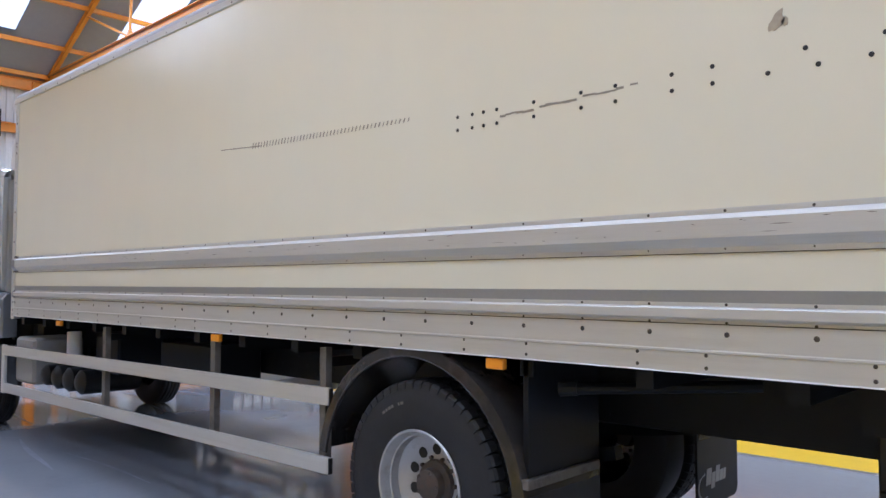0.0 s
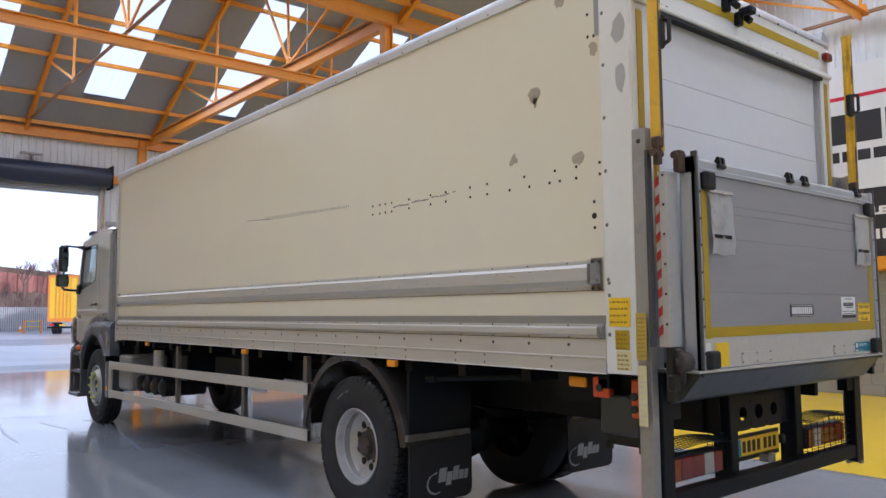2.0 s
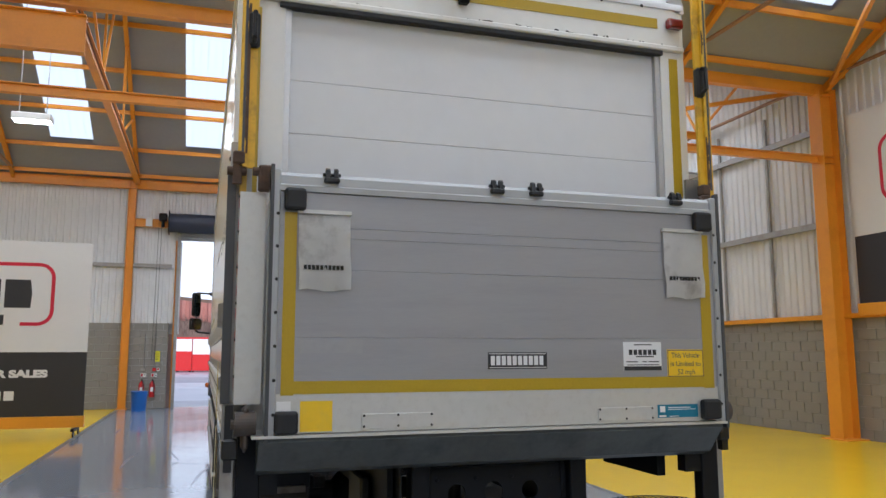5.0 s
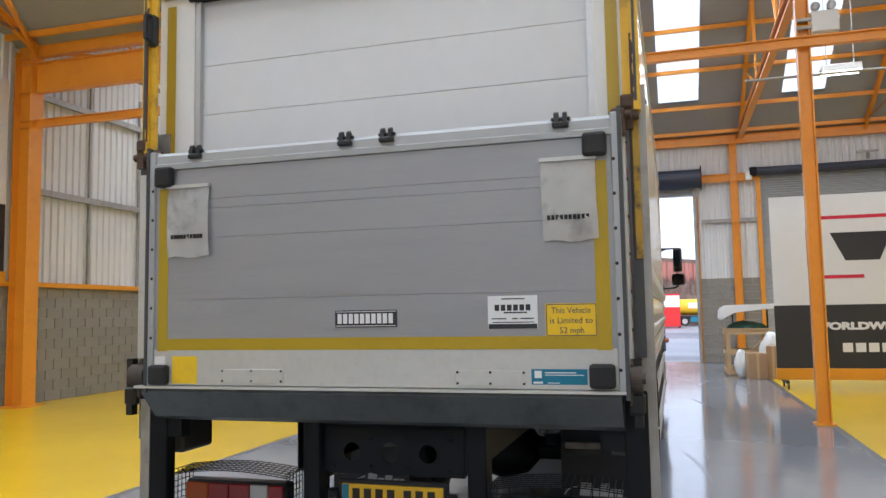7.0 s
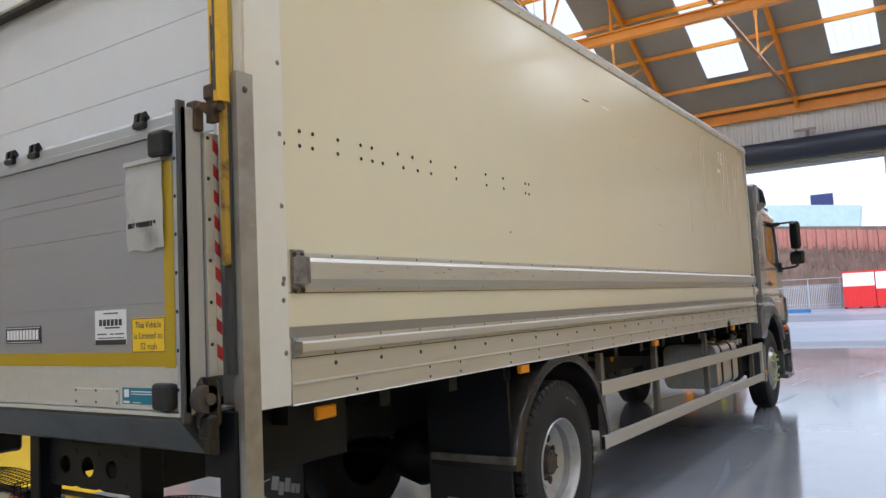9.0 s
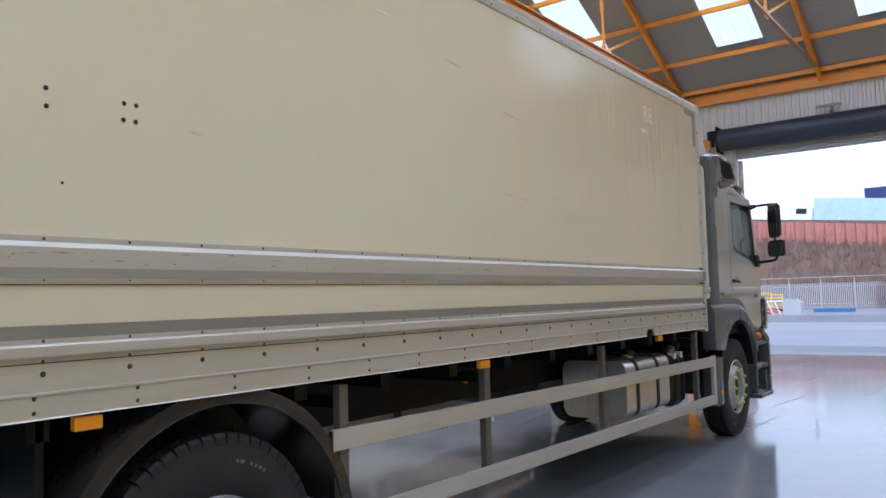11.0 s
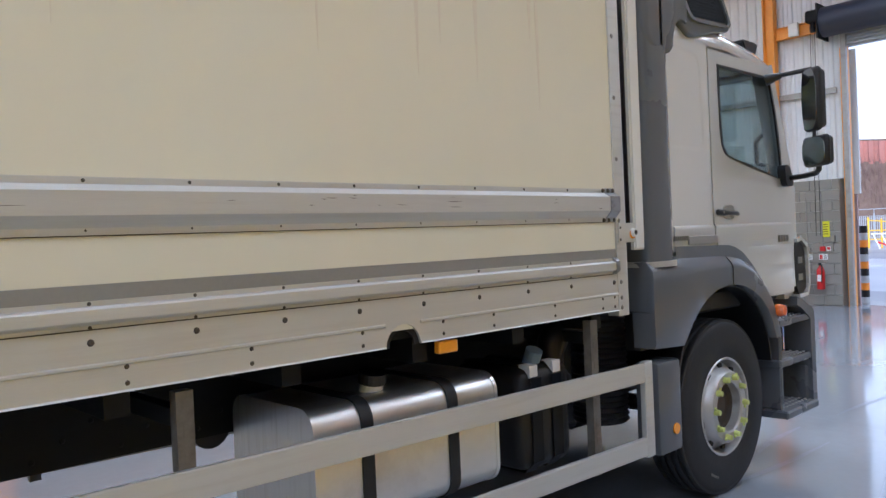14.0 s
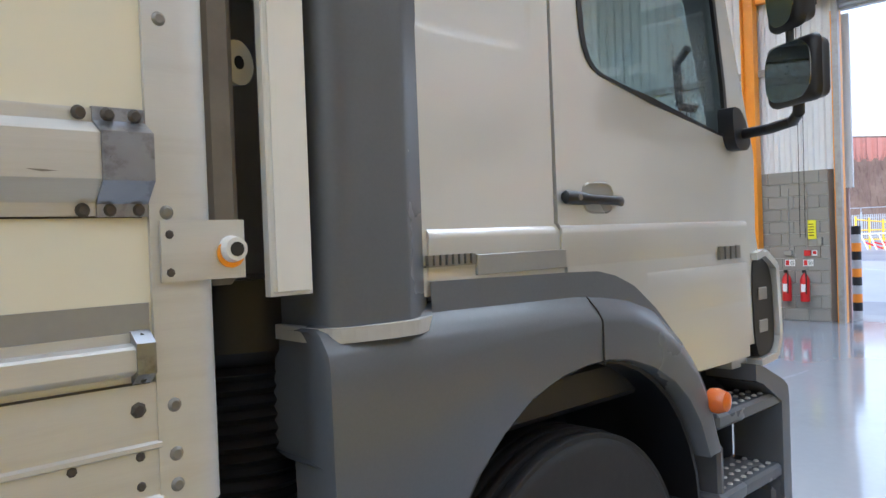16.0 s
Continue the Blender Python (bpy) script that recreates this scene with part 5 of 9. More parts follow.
part("header_seal", boxes((0.0, 0.05, -1.06, 1.1, 3.412, 3.438), bevel=0.004), M_RUBBER, truck, "grimy black header seal")
rnd = random.Random(9)
for i in range(34):
    # paint flaked off the header's lower edge
    y, w = -1.2 + 2.4 * rnd.random(), 0.01 + 0.05 * rnd.random()
    bm = bmesh.new()
    hgt = 0.006 + 0.012 * rnd.random()
    prism(bm, [(y, 3.474), (y + w * 0.4, 3.476 + hgt * 0.5), (y + w, 3.475), (y + w * 0.8, 3.475 + hgt), (y + w * 0.3, 3.477 + hgt)], 'x', 0.0302, 0.0312)
    part("flaked_paint", bm, M_HOLE, truck)
part("header_tape", boxes((0.031, 0.034, -1.1, 1.08, 3.575, 3.635)), M_TAPE, truck, "yellow reflective tape")
bm = bmesh.new()
dome_row(bm, [(0.036, -1.1 + 0.26 * i, 3.70) for i in range(9)], 0.011, 'x', 1)
part("header_bolts", bm, M_HOLE, truck)["kind"] = "stuff"
for s in (-1, 1):
    part("rear_post", boxes((-0.05, 0.03, *sorted((s * 1.245, s * 1.06 + 0.03)), 1.36, 3.44)), M_WHITE, truck, "white rear post")
    part("post_tape", boxes((0.031, 0.034, *sorted((s * 1.2, s * 1.145)), 1.6, 3.40)), M_TAPE, truck, "yellow reflective tape")
    part("door_track", boxes((-0.02, 0.02, *sorted((s * 1.06 + 0.03, s * 1.03 + 0.03)), 1.4, 3.43)), M_ALU, truck)
    bm = bmesh.new()
    box(bm, 0.03, 0.075, *sorted((s * 1.23, s * 1.13)), 3.575, 3.635, bevel=0.012, seg=2)
    part("top_marker", bm, M_REDLENS, truck, "red top marker lamp")
shutter = part("roller_door", boxes((-0.06, -0.035, -1.04, 1.1, 1.4, 3.45)), M_DARKSTEEL, truck, "white sectional rear roller door")
zs = [1.4, 1.71, 1.98, 2.25, 2.52, 2.79, 3.06, 3.46]
for z0, z1 in zip(zs, zs[1:]):
    bm = bmesh.new()
    box(bm, -0.035, -0.012, -1.035, 1.095, z0 + 0.0008, z1 - 0.0008, bevel=0.0022)
    part("door_panel", bm, M_DOOR, shutter)
for y, z in ((-0.25, 3.66), (-0.1, 3.6)):
    bm = bmesh.new()
    box(bm, 0.03, 0.075, y - 0.035, y + 0.02, z - 0.05, z + 0.04, bevel=0.008)
    box(bm, 0.06, 0.155, y - 0.032, y + 0.042, z + 0.01, z + 0.06, bevel=0.01)
    cyl(bm, (0.1, y, z - 0.005), (0.13, y, z - 0.04), 0.022, seg=12)
    part("reversing_camera", bm, M_DARKSTEEL, truck, "dark weathered camera bracket")

# ---- tail lift ----
M_SEAL = material("dark grey edge strip", (0.06, 0.062, 0.066, 1), 0.45, grain=30, vary=0.1)
lift = thing("tail_lift", "folded-up grey aluminium tail lift platform behind the lorry box", "tail lift")
pf = part("platform", boxes((0.225, 0.292, -1.09, 1.2, 1.375, 2.44), bevel=0.004), M_PLATFORM, lift, "ribbed grey aluminium platform")
for z0, z1, lighter in ((1.38, 1.545, True), (1.549, 1.785, False), (1.789, 2.085, False), (2.089, 2.228, False), (2.232, 2.275, False), (2.279, 2.43, False)):
    part("plank", boxes((0.29, 0.2985, -1.06, 1.175, z0 - 0.0013, z1 + 0.0013), bevel=0.0008), M_SATIN if lighter else M_PLATFORM, pf)
bm = bmesh.new()
prism(bm, [(0.215, 2.435), (0.31, 2.435), (0.312, 2.46), (0.298, 2.468), (0.298, 2.505), (0.285, 2.522), (0.22, 2.522)], 'y', -1.1, 1.21)
part("top_rail", bm, M_RAILGREY, lift, "aluminium platform edge rail")
for y0, y1 in ((-1.1, -1.055), (1.17, 1.215)):
    bm = bmesh.new()
    box(bm, 0.21, 0.312, y0, y1, 1.37, 2.53, bevel=0.006)
    part("side_channel", bm, M_RAILGREY, lift)
    s = -1 if y0 < 0 else 1
    part("seal_strip", boxes((0.285, 0.318, (y0 if s < 0 else y1 - 0.016), (y0 + 0.016 if s < 0 else y1), 1.34, 2.55)), M_SEAL, lift)
    bm = bmesh.new()
    dome_row(bm, [(0.312, y0 + (0.035 if s < 0 else 0.01), 1.46 + 0.145 * i) for i in range(7)], 0.008, 'x', 1)
    part("channel_bolts", bm, M_HOLE, lift)["kind"] = "stuff"
for nm, d in (("tape", (-1.035, -0.98, 1.54, 2.34)), ("tape", (1.09, 1.15, 1.54, 2.33)), ("tape", (-0.98, 1.09, 1.545, 1.60))):
    part("reflective_tape", boxes((0.2985, 0.3005, *d)), M_TAPE, lift, "yellow reflective tape border")
for y0, y1, z0, z1 in ((-1.04, -0.945, 2.345, 2.445), (1.055, 1.155, 2.345, 2.445), (-1.06, -0.96, 1.38, 1.475), (1.055, 1.16, 1.385, 1.485)):
    bm = bmesh.new()
    box(bm, 0.298, 0.345, y0, y1, z0, z1, bevel=0.014, seg=2)
    part("rubber_buffer", bm, M_RUBBER, lift, "black rubber buffer block")
for y in (-0.83, -0.03, 0.175, 0.965):
    bm = bmesh.new()
    box(bm, 0.275, 0.322, y - 0.035, y + 0.035, 2.480, 2.505, bevel=0.006)
    prism(bm, [(0.278, 2.495), (0.318, 2.495), (0.313, 2.540), (0.298, 2.550), (0.283, 2.530)], 'y', y - 0.028, y - 0.008)
    prism(bm, [(0.278, 2.495), (0.318, 2.495), (0.313, 2.540), (0.298, 2.550), (0.283, 2.530)], 'y', y + 0.01, y + 0.028)
    cyl(bm, (0.298, y - 0.04, 2.520), (0.298, y + 0.04, 2.520), 0.008, seg=8)
    part("flag_clip", bm, M_BLACK, lift, "black plastic clip")
M_FLAG = material("aluminised warning flap", (0.80, 0.79, 0.77, 1), 0.4, metal=0.15, grain=12, vary=0.08, bump=0.1, stain=(0.35, 0.33, 0.3, 1), stain_amount=0.6, stain_scale=5)
for y0, y1 in ((-0.975, -0.745), (0.875, 1.105)):
    bm = bmesh.new()
    cols = 6
    rows = [(2.345, 0.304), (2.32, 0.312), (2.25, 0.318), (2.16, 0.316), (2.07, 0.322), (1.995, 0.314)]
    g = [[bm.verts.new((x + 0.005 * math.sin(2.1 * c + 5 * y0 + z * 9), y0 + (y1 - y0) * c / cols + (0.006 if z < 2.1 else 0), z + 0.006 * math.sin(c * 1.4))) for c in range(cols + 1)] for z, x in rows]
    for r in range(len(rows) - 1):
        for c in range(cols):
            bm.faces.new((g[r][c], g[r][c + 1], g[r + 1][c + 1], g[r + 1][c]))
    bmesh.ops.solidify(bm, geom=bm.faces[:], thickness=0.003)
    fl = part("warning_flap", bm, M_FLAG, lift, "crinkled silver warning flap", True)
    part("flap_bar", boxes((0.3, 0.322, y0 - 0.004, y1 + 0.004, 2.335, 2.352)), M_SATIN, lift)
    # maker's mark: a plain dark strip of blocks
    bm = bmesh.new()
    for i in range(10):
        w = (y1 - y0 - 0.05) / 10
        box(bm, 0.319, 0.3245, y0 + 0.025 + i * w, y0 + 0.025 + i * w + w * 0.72, 2.085, 2.105)
    part("maker_mark", bm, M_HOLE, fl)["kind"] = "stuff"
# a thin pale film left by a removed label
part("label_ghost", boxes((0.2986, 0.2992, -0.955, -0.68, 1.772, 1.778), (0.2986, 0.2989, -0.955, -0.68, 1.72, 1.772)), material("dull label film", (0.36, 0.36, 0.37, 1), 0.5, metal=0.3, grain=30, vary=0.08), lift, "thin film of a removed label")
# maker's plate: dark with a pale block mark
mp_ = part("maker_plate", boxes((0.2985, 0.302, -0.085, 0.215, 1.645, 1.722)), M_SIGNDARK, lift, "black maker plate with white blocks")
bm = bmesh.new()
for i in range(10):
    y = -0.072 + i * 0.0275
    box(bm, 0.302, 0.3032, y, y + 0.02, 1.662, 1.706)
box(bm, 0.302, 0.303, -0.08, 0.21, 1.650, 1.653)
box(bm, 0.302, 0.303, -0.08, 0.21, 1.714, 1.717)
part("print", bm, M_TEXTWHITE, mp_)["kind"] = "stuff"
# stickers
w_ = part("dealer_sticker", boxes((0.2985, 0.300, 0.63, 0.845, 1.632, 1.772)), M_TEXTWHITE, lift, "white dealer sticker with dark marks")
bm = bmesh.new()
box(bm, 0.300, 0.3008, 0.632, 0.843, 1.632, 1.652)
for i in range(6):
    box(bm, 0.300, 0.3008, 0.66 + i * 0.027, 0.68 + i * 0.027, 1.708, 1.734)
box(bm, 0.300, 0.3008, 0.70, 0.80, 1.697, 1.703)
box(bm, 0.300, 0.3008, 0.69, 0.79, 1.756, 1.761)
for y0, y1 in ((0.645, 0.71), (0.735, 0.76), (0.77, 0.83)):
    box(bm, 0.300, 0.3008, y0, y1, 1.672, 1.677)
box(bm, 0.300, 0.3008, 0.65, 0.83, 1.657, 1.661)
part("print", bm, M_SIGNDARK, w_)["kind"] = "stuff"
y_ = part("speed_sticker", boxes((0.2985, 0.300, 0.878, 1.092, 1.597, 1.735)), M_STICKYELLOW, lift, "yellow speed limit sticker")
bm = bmesh.new()
for d in ((0.881, 1.089, 1.729, 1.732), (0.881, 1.089, 1.600, 1.603), (0.881, 0.884, 1.600, 1.732), (1.086, 1.089, 1.600, 1.732)):
    box(bm, 0.300, 0.3008, *d)
M_NAVY = material("navy print", (0.03, 0.04, 0.10, 1), 0.5, grain=20, vary=0.05, bump=0.0)
part("border", bm, M_NAVY, y_)
rear_up = Matrix(((0, 0, 1, 0), (1, 0, 0, 0), (0, 1, 0, 0), (0, 0, 0, 1)))   # writing upright on the rear, read from behind
for words, y0, z0, w in (("This Vehicle", 0.903, 1.694, 0.163), ("is Limited to", 0.897, 1.652, 0.176), ("52 mph", 0.937, 1.611, 0.10)):
    lettering("words", words, 0.036, M_NAVY, y_, Matrix.Translation((0.3003, y0, z0)) @ rear_up, 0.0004, 0.0, w)
part("instruction_sticker", boxes((0.2985, 0.300, -0.95, -0.81, 1.385, 1.515)), M_STICKYELLOW, lift, "yellow instruction sticker")
part("white_label", boxes((0.2985, 0.300, -1.05, -0.99, 1.47, 1.515)), M_TEXTWHITE, lift)
b_ = part("blue_sticker", boxes((0.2985, 0.300, 0.812, 1.045, 1.398, 1.462)), M_BLUE, lift, "blue safety test sticker")
part("print", boxes((0.300, 0.3008, 0.87, 1.0, 1.445, 1.449), (0.300, 0.3008, 0.87, 1.03, 1.436, 1.439), (0.300, 0.3008, 0.82, 0.86, 1.402, 1.41), (0.300, 0.3008, 0.88, 0.93, 1.403, 1.406), (0.300, 0.3008, 0.825, 0.855, 1.425, 1.455)), M_TEXTWHITE, b_)["kind"] = "stuff"
for y0, y1 in ((-0.68, -0.35), (0.48, 0.79)):
    pl = part("cover_plate", boxes((0.2985, 0.3035, y0, y1, 1.39, 1.455), bevel=0.0015), M_SATIN, lift, "riveted aluminium cover plate")
    for y in (y0 + 0.01, (y0 + y1) / 2, y1 - 0.01):
        for z in (1.4, 1.447):
            bm = bmesh.new()
            dome_row(bm, [(0.3035, y, z)], 0.006, 'x', 1)
            part("screw", bm, M_HOLE, pl)
# columns, slides and arms; the slides stand a little to the off side
SLIDE = {-1: 0.035, 1: 0.02}
M_WORNYELLOW = material("yellow paint worn to rust", (0.42, 0.26, 0.03, 1), 0.6, grain=40, vary=0.2, bump=0.1, stain=(0.06, 0.04, 0.03, 1), stain_amount=0.9, stain_scale=9)
M_CHEVWHITE = material("dirty white reflective tape", (0.52, 0.51, 0.48, 1), 0.45, grain=40, vary=0.15, stain=(0.28, 0.26, 0.23, 1), stain_amount=0.6, stain_scale=12)
M_CHEVRED = material("worn red reflective tape", (0.42, 0.025, 0.025, 1), 0.45, grain=40, vary=0.15, stain=(0.2, 0.05, 0.04, 1), stain_amount=0.6, stain_scale=12)
M_RUST = material("flaking brown rust", (0.075, 0.045, 0.03, 1), 0.85, grain=60, vary=0.3, bump=0.3, stain=(0.13, 0.07, 0.035, 1), stain_amount=0.6, stain_scale=14)
for s in (-1, 1):
    bm = bmesh.new()
    prism(bm, [(x, s * y + 0.022) for x, y in ((0.03, 1.29), (0.115, 1.29), (0.115, 1.235), (0.1, 1.235), (0.1, 1.272), (0.05, 1.272), (0.05, 1.19), (0.03, 1.19))], 'z', 0.56, 2.69)
    part("lift_column", bm, M_GALV, lift, "galvanised steel lift column")
    bm = bmesh.new()
    prism(bm, [(x, s * y + SLIDE[s]) for x, y in ((0.13, 1.268), (0.138, 1.275), (0.182, 1.275), (0.19, 1.268), (0.19, 1.235), (0.17, 1.235), (0.17, 1.2), (0.15, 1.2), (0.15, 1.235), (0.13, 1.235))], 'z', 2.56, 3.74)
    part("slide_rail", bm, M_YELLOW, lift, "chipped yellow slide rail")
    ys = s * 1.255 + SLIDE[s]
    part("slide_groove", boxes((0.1888, 0.1915, ys - 0.006, ys + 0.006, 2.6, 3.7)), M_SEAL, lift)
    part("slide_cap", boxes((0.125, 0.195, ys - 0.022, ys + 0.024, 3.735, 3.765), bevel=0.006), M_YELLOW, lift, "chipped yellow slide cap")
    part("slide_foot", boxes((0.117, 0.133, *sorted((s * 1.28, s * 1.24)), 1.5, 2.56)), M_SEAL, lift, "grimy slide foot")
    part("slide_lower", boxes((0.134, 0.158, *sorted((s * 1.262 + SLIDE[s], s * 1.232 + SLIDE[s])), 1.92, 2.57), bevel=0.003), M_WORNYELLOW, lift, "rust-worn lower yellow slide")
    bm = bmesh.new()
    dome_row(bm, [(0.072, s * 1.29 + 0.022, 2.62)], 0.014, 'y', s, 10, 0.5)
    part("column_bolt", bm, M_FIX, lift)
    bm = bmesh.new()
    box(bm, 0.205, 0.25, *sorted((s * 1.19 + 0.04, s * 1.13 + 0.04)), 2.44, 2.56, bevel=0.008)
    cyl(bm, (0.228, s * 1.12 + 0.04, 2.53), (0.228, s * 1.215 + 0.04, 2.53), 0.02, seg=12)
    part("platform_hook", bm, M_RUST, lift, "rusty platform hook")
    bm = bmesh.new()
    dome_row(bm, [(0.19, s * 1.225, 1.62 + 0.16 * k) for k in range(6)], 0.008, 'y', s, 8, 0.7)
    part("plate_bolts", bm, M_HOLE, lift)["kind"] = "stuff"
    bm = bmesh.new()
    yh = s * 1.22 + SLIDE[s]
    box(bm, 0.15, 0.2, yh - 0.027, yh + 0.027, 3.13, 3.3, bevel=0.012)
    cyl(bm, (0.2, yh, 3.15), (0.235, yh, 3.16), 0.012, seg=8)
    cyl(bm, (0.235, yh, 3.16), (0.235, yh, 3.28), 0.012, seg=8)
    cyl(bm, (0.235, yh, 3.28), (0.2, yh, 3.29), 0.012, seg=8)
    part("grab_handle", bm, M_BLACK, lift, "black grab handle")
    bm = bmesh.new()
    box(bm, 0.145, 0.2, *sorted((s * 1.262, s * 1.21)), 2.57, 2.63, bevel=0.008)
    box(bm, 0.16, 0.19, *sorted((s * 1.26, s * 1.22)), 2.48, 2.6)
    cyl(bm, (0.17, s * 1.2, 2.54), (0.17, s * 1.285, 2.54), 0.02, seg=12)
    part("latch", bm, M_RUST, lift, "rusty steel latch")
    part("chevron_rail", boxes((0.14, 0.205, *sorted((s * 1.225, s * 1.14 + 0.03)), 1.5, 2.44)), M_SATIN, lift)
    for i in range(18):
        z = 1.5 + 0.05 * i
        y0, y1 = sorted((s * 1.2275, s * 1.226))
        bm = bmesh.new()
        prism(bm, [(0.142, z), (0.168, z + 0.022), (0.168, z + 0.072), (0.142, z + 0.05)], 'y', y0, y1)
        part("chevron", bm, M_CHEVRED if i % 2 else M_CHEVWHITE, lift)
    # paint worn through to brown rust on the slide
    rnd = random.Random(77 + s)
    for z0, z1, w0 in ((2.62, 3.34, 0.030), (3.38, 3.52, 0.012)):
        if s > 0 and z0 == 2.62:
            z0, z1, w0 = 2.55, 2.9, 0.022
        bm = bmesh.new()
        n = 14
        left = [(s * 1.2345 + SLIDE[s], z0 + (z1 - z0) * k / n) for k in range(n + 1)]
        right = [(SLIDE[s] + s * (1.2355 + w0 * (0.35 + 0.65 * rnd.random()) * math.sin(math.pi * (k + 0.6) / (n + 1.2)) ** 0.4), z0 + (z1 - z0) * k / n) for k in range(n, -1, -1)]
        prism(bm, left + right, 'x', 0.188, 0.1912)
        part("rust_patch", bm, M_RUST, lift, "flaking brown rust")
    bm = bmesh.new()
    cyl(bm, (0.24, s * 1.16 + 0.03, 1.42), (0.24, s * 1.24 + 0.02, 1.42), 0.052, seg=24)
    cyl(bm, (0.24, s * 1.24 + 0.02, 1.42), (0.24, s * 1.255 + 0.02, 1.42), 0.022, seg=12)
    box(bm, 0.15, 0.26, *sorted((s * 1.21 + 0.02, s * 1.18 + 0.02)), 1.3, 1.5, bevel=0.02)
    part("hinge_arm", bm, M_HUB, lift, "rusty hinge boss")
    bm = bmesh.new()
    box(bm, 0.205, 0.25, *sorted((s * 1.27, s * 1.2)), 1.27, 1.36, bevel=0.01)
    box(bm, 0.2, 0.24, *sorted((s * 1.26, s * 1.225)), 1.22, 1.5)
    part("guide_block", bm, M_BLACK, lift)
M_FADEYELLOW = material("faded yellow sticker", (0.50, 0.36, 0.05, 1), 0.5, grain=40, vary=0.12, bump=0.01, stain=(0.32, 0.25, 0.12, 1), stain_amount=0.6, stain_scale=14)
cst = part("caution_sticker", boxes((0.04, 0.105, -1.2925, -1.2905, 1.43, 1.68)), M_FADEYELLOW, lift, "faded yellow caution sticker")
part("print", boxes(*[(0.046, 0.1, -1.2932, -1.2924, 1.45 + 0.022 * i, 1.454 + 0.022 * i) for i in range(10)]), M_PRINT, cst)["kind"] = "stuff"
cs2 = part("rating_label", boxes((0.045, 0.1, -1.2925, -1.2905, 1.08, 1.4)), M_PALESTICK, lift, "worn white rating label")
part("print", boxes(*[(0.05, 0.08 + 0.015 * (i % 2), -1.2932, -1.2924, 1.1 + 0.03 * i, 1.107 + 0.03 * i) for i in range(9)]), M_RUBBED, cs2)["kind"] = "stuff"
# hinge tube and under-run frame
bm = bmesh.new()
prism(bm, [(0.06, 1.365), (0.30, 1.365), (0.31, 1.345), (0.20, 1.215), (0.13, 1.19), (0.06, 1.19)], 'y', -1.12, 1.18)
part("hinge_tube", bm, material("grey worn steel", (0.085, 0.092, 0.09, 1), 0.42, metal=0.3, grain=35, vary=0.2, bump=0.05, stain=(0.03, 0.033, 0.034, 1), stain_amount=0.7, stain_scale=3.0), lift, "worn grey steel hinge beam")
part("hinge_lip", boxes((0.06, 0.325, -1.15, 1.2, 1.362, 1.374)), M_SATIN, lift)
for s in (-1, 1):
    bm = bmesh.new()
    box(bm, 0.052, 0.13, s * 1.188 + 0.037 - 0.05, s * 1.188 + 0.037 + 0.05, 0.585, 1.36, bevel=0.005)
    box(bm, 0.05, 0.12, *sorted((s * 1.14 + 0.037, s * 1.05 + 0.03)), 1.1, 1.2)
    part("frame_leg", bm, M_DARKSTEEL, lift, "dark steel frame leg")
part("underrun_bar", boxes((0.02, 0.12, -1.2, 1.27, 0.615, 0.705), bevel=0.008), M_DARKSTEEL, lift, "dark steel under-run bar")

# ---- chassis and running gear ----
for i in range(15):
    part("crossbearer", boxes((-0.3 - 0.62 * i, -0.22 - 0.62 * i, -1.2, 1.2, 1.25, 1.37)), M_DARKSTEEL, truck)
for s in (-1, 1):
    bm = bmesh.new()
    prism(bm, [(s * 0.43, 0.935), (s * 0.36, 0.935), (s * 0.36, 0.943), (s * 0.422, 0.943), (s * 0.422, 1.172), (s * 0.36, 1.172), (s * 0.36, 1.18), (s * 0.43, 1.18)], 'x', -11.2, 0.0)
    dome_row(bm, [(-0.8 - 0.11 * i, s * 0.43, 0.98 + 0.06 * (i % 3)) for i in range(70)], 0.012, 'y', s)
    part("chassis_rail", bm, M_DARKSTEEL, truck)
    part("subframe_rail", boxes((-9.0, -0.05, *sorted((s * 0.45, s * 0.37)), 1.18, 1.27)), M_DARKSTEEL, truck)
    part("rear_stiffener", boxes((-2.0, -0.1, *sorted((s * 0.47, s * 0.44)), 0.95, 1.32)), M_DARKSTEEL, truck)
for x in (-1.2, -3.6, -5.2, -6.8, -8.4, -9.6):
    part("crossmember", boxes((x - 0.06, x + 0.06, -0.4, 0.4, 0.955, 1.16)), M_DARKSTEEL, truck)
bm = boxes((-0.79, -0.45, -0.535, -0.48, 0.80, 1.07), bevel=0.012)
box(bm, -0.785, -0.745, -0.55, -0.5, 0.765, 0.83, bevel=0.006)
box(bm, -0.515, -0.475, -0.55, -0.5, 0.765, 0.83, bevel=0.006)
part("pump_box", bm, material("dark olive cover", (0.022, 0.020, 0.012, 1), 0.5, grain=24, vary=0.2, bump=0.05), truck, "dark olive pump cover")
part("gearbox", boxes((-10.9, -9.2, -0.35, 0.35, 0.55, 1.2), (-9.2, -8.5, -0.2, 0.2, 0.65, 1.0), bevel=0.04), M_BLACK, truck)
bm = bmesh.new()
cyl(bm, (-8.5, 0, 1.0), (-4.0, 0, 0.9), 0.055, seg=14)
cyl(bm, (-4.0, 0, 0.9), (-3.05, 0, 0.6), 0.05, seg=14)
part("prop_shaft", bm, M_DARKSTEEL, truck, "", True)
bm = bmesh.new()
cyl(bm, (-2.875, -0.75, 0.586), (-2.875, 0.75, 0.586), 0.09, seg=16)
lathe(bm, [(-0.3, 0.09), (-0.2, 0.2), (0, 0.25), (0.2, 0.2), (0.3, 0.09)], (-2.875, 0, 0.586), 'y', 20)
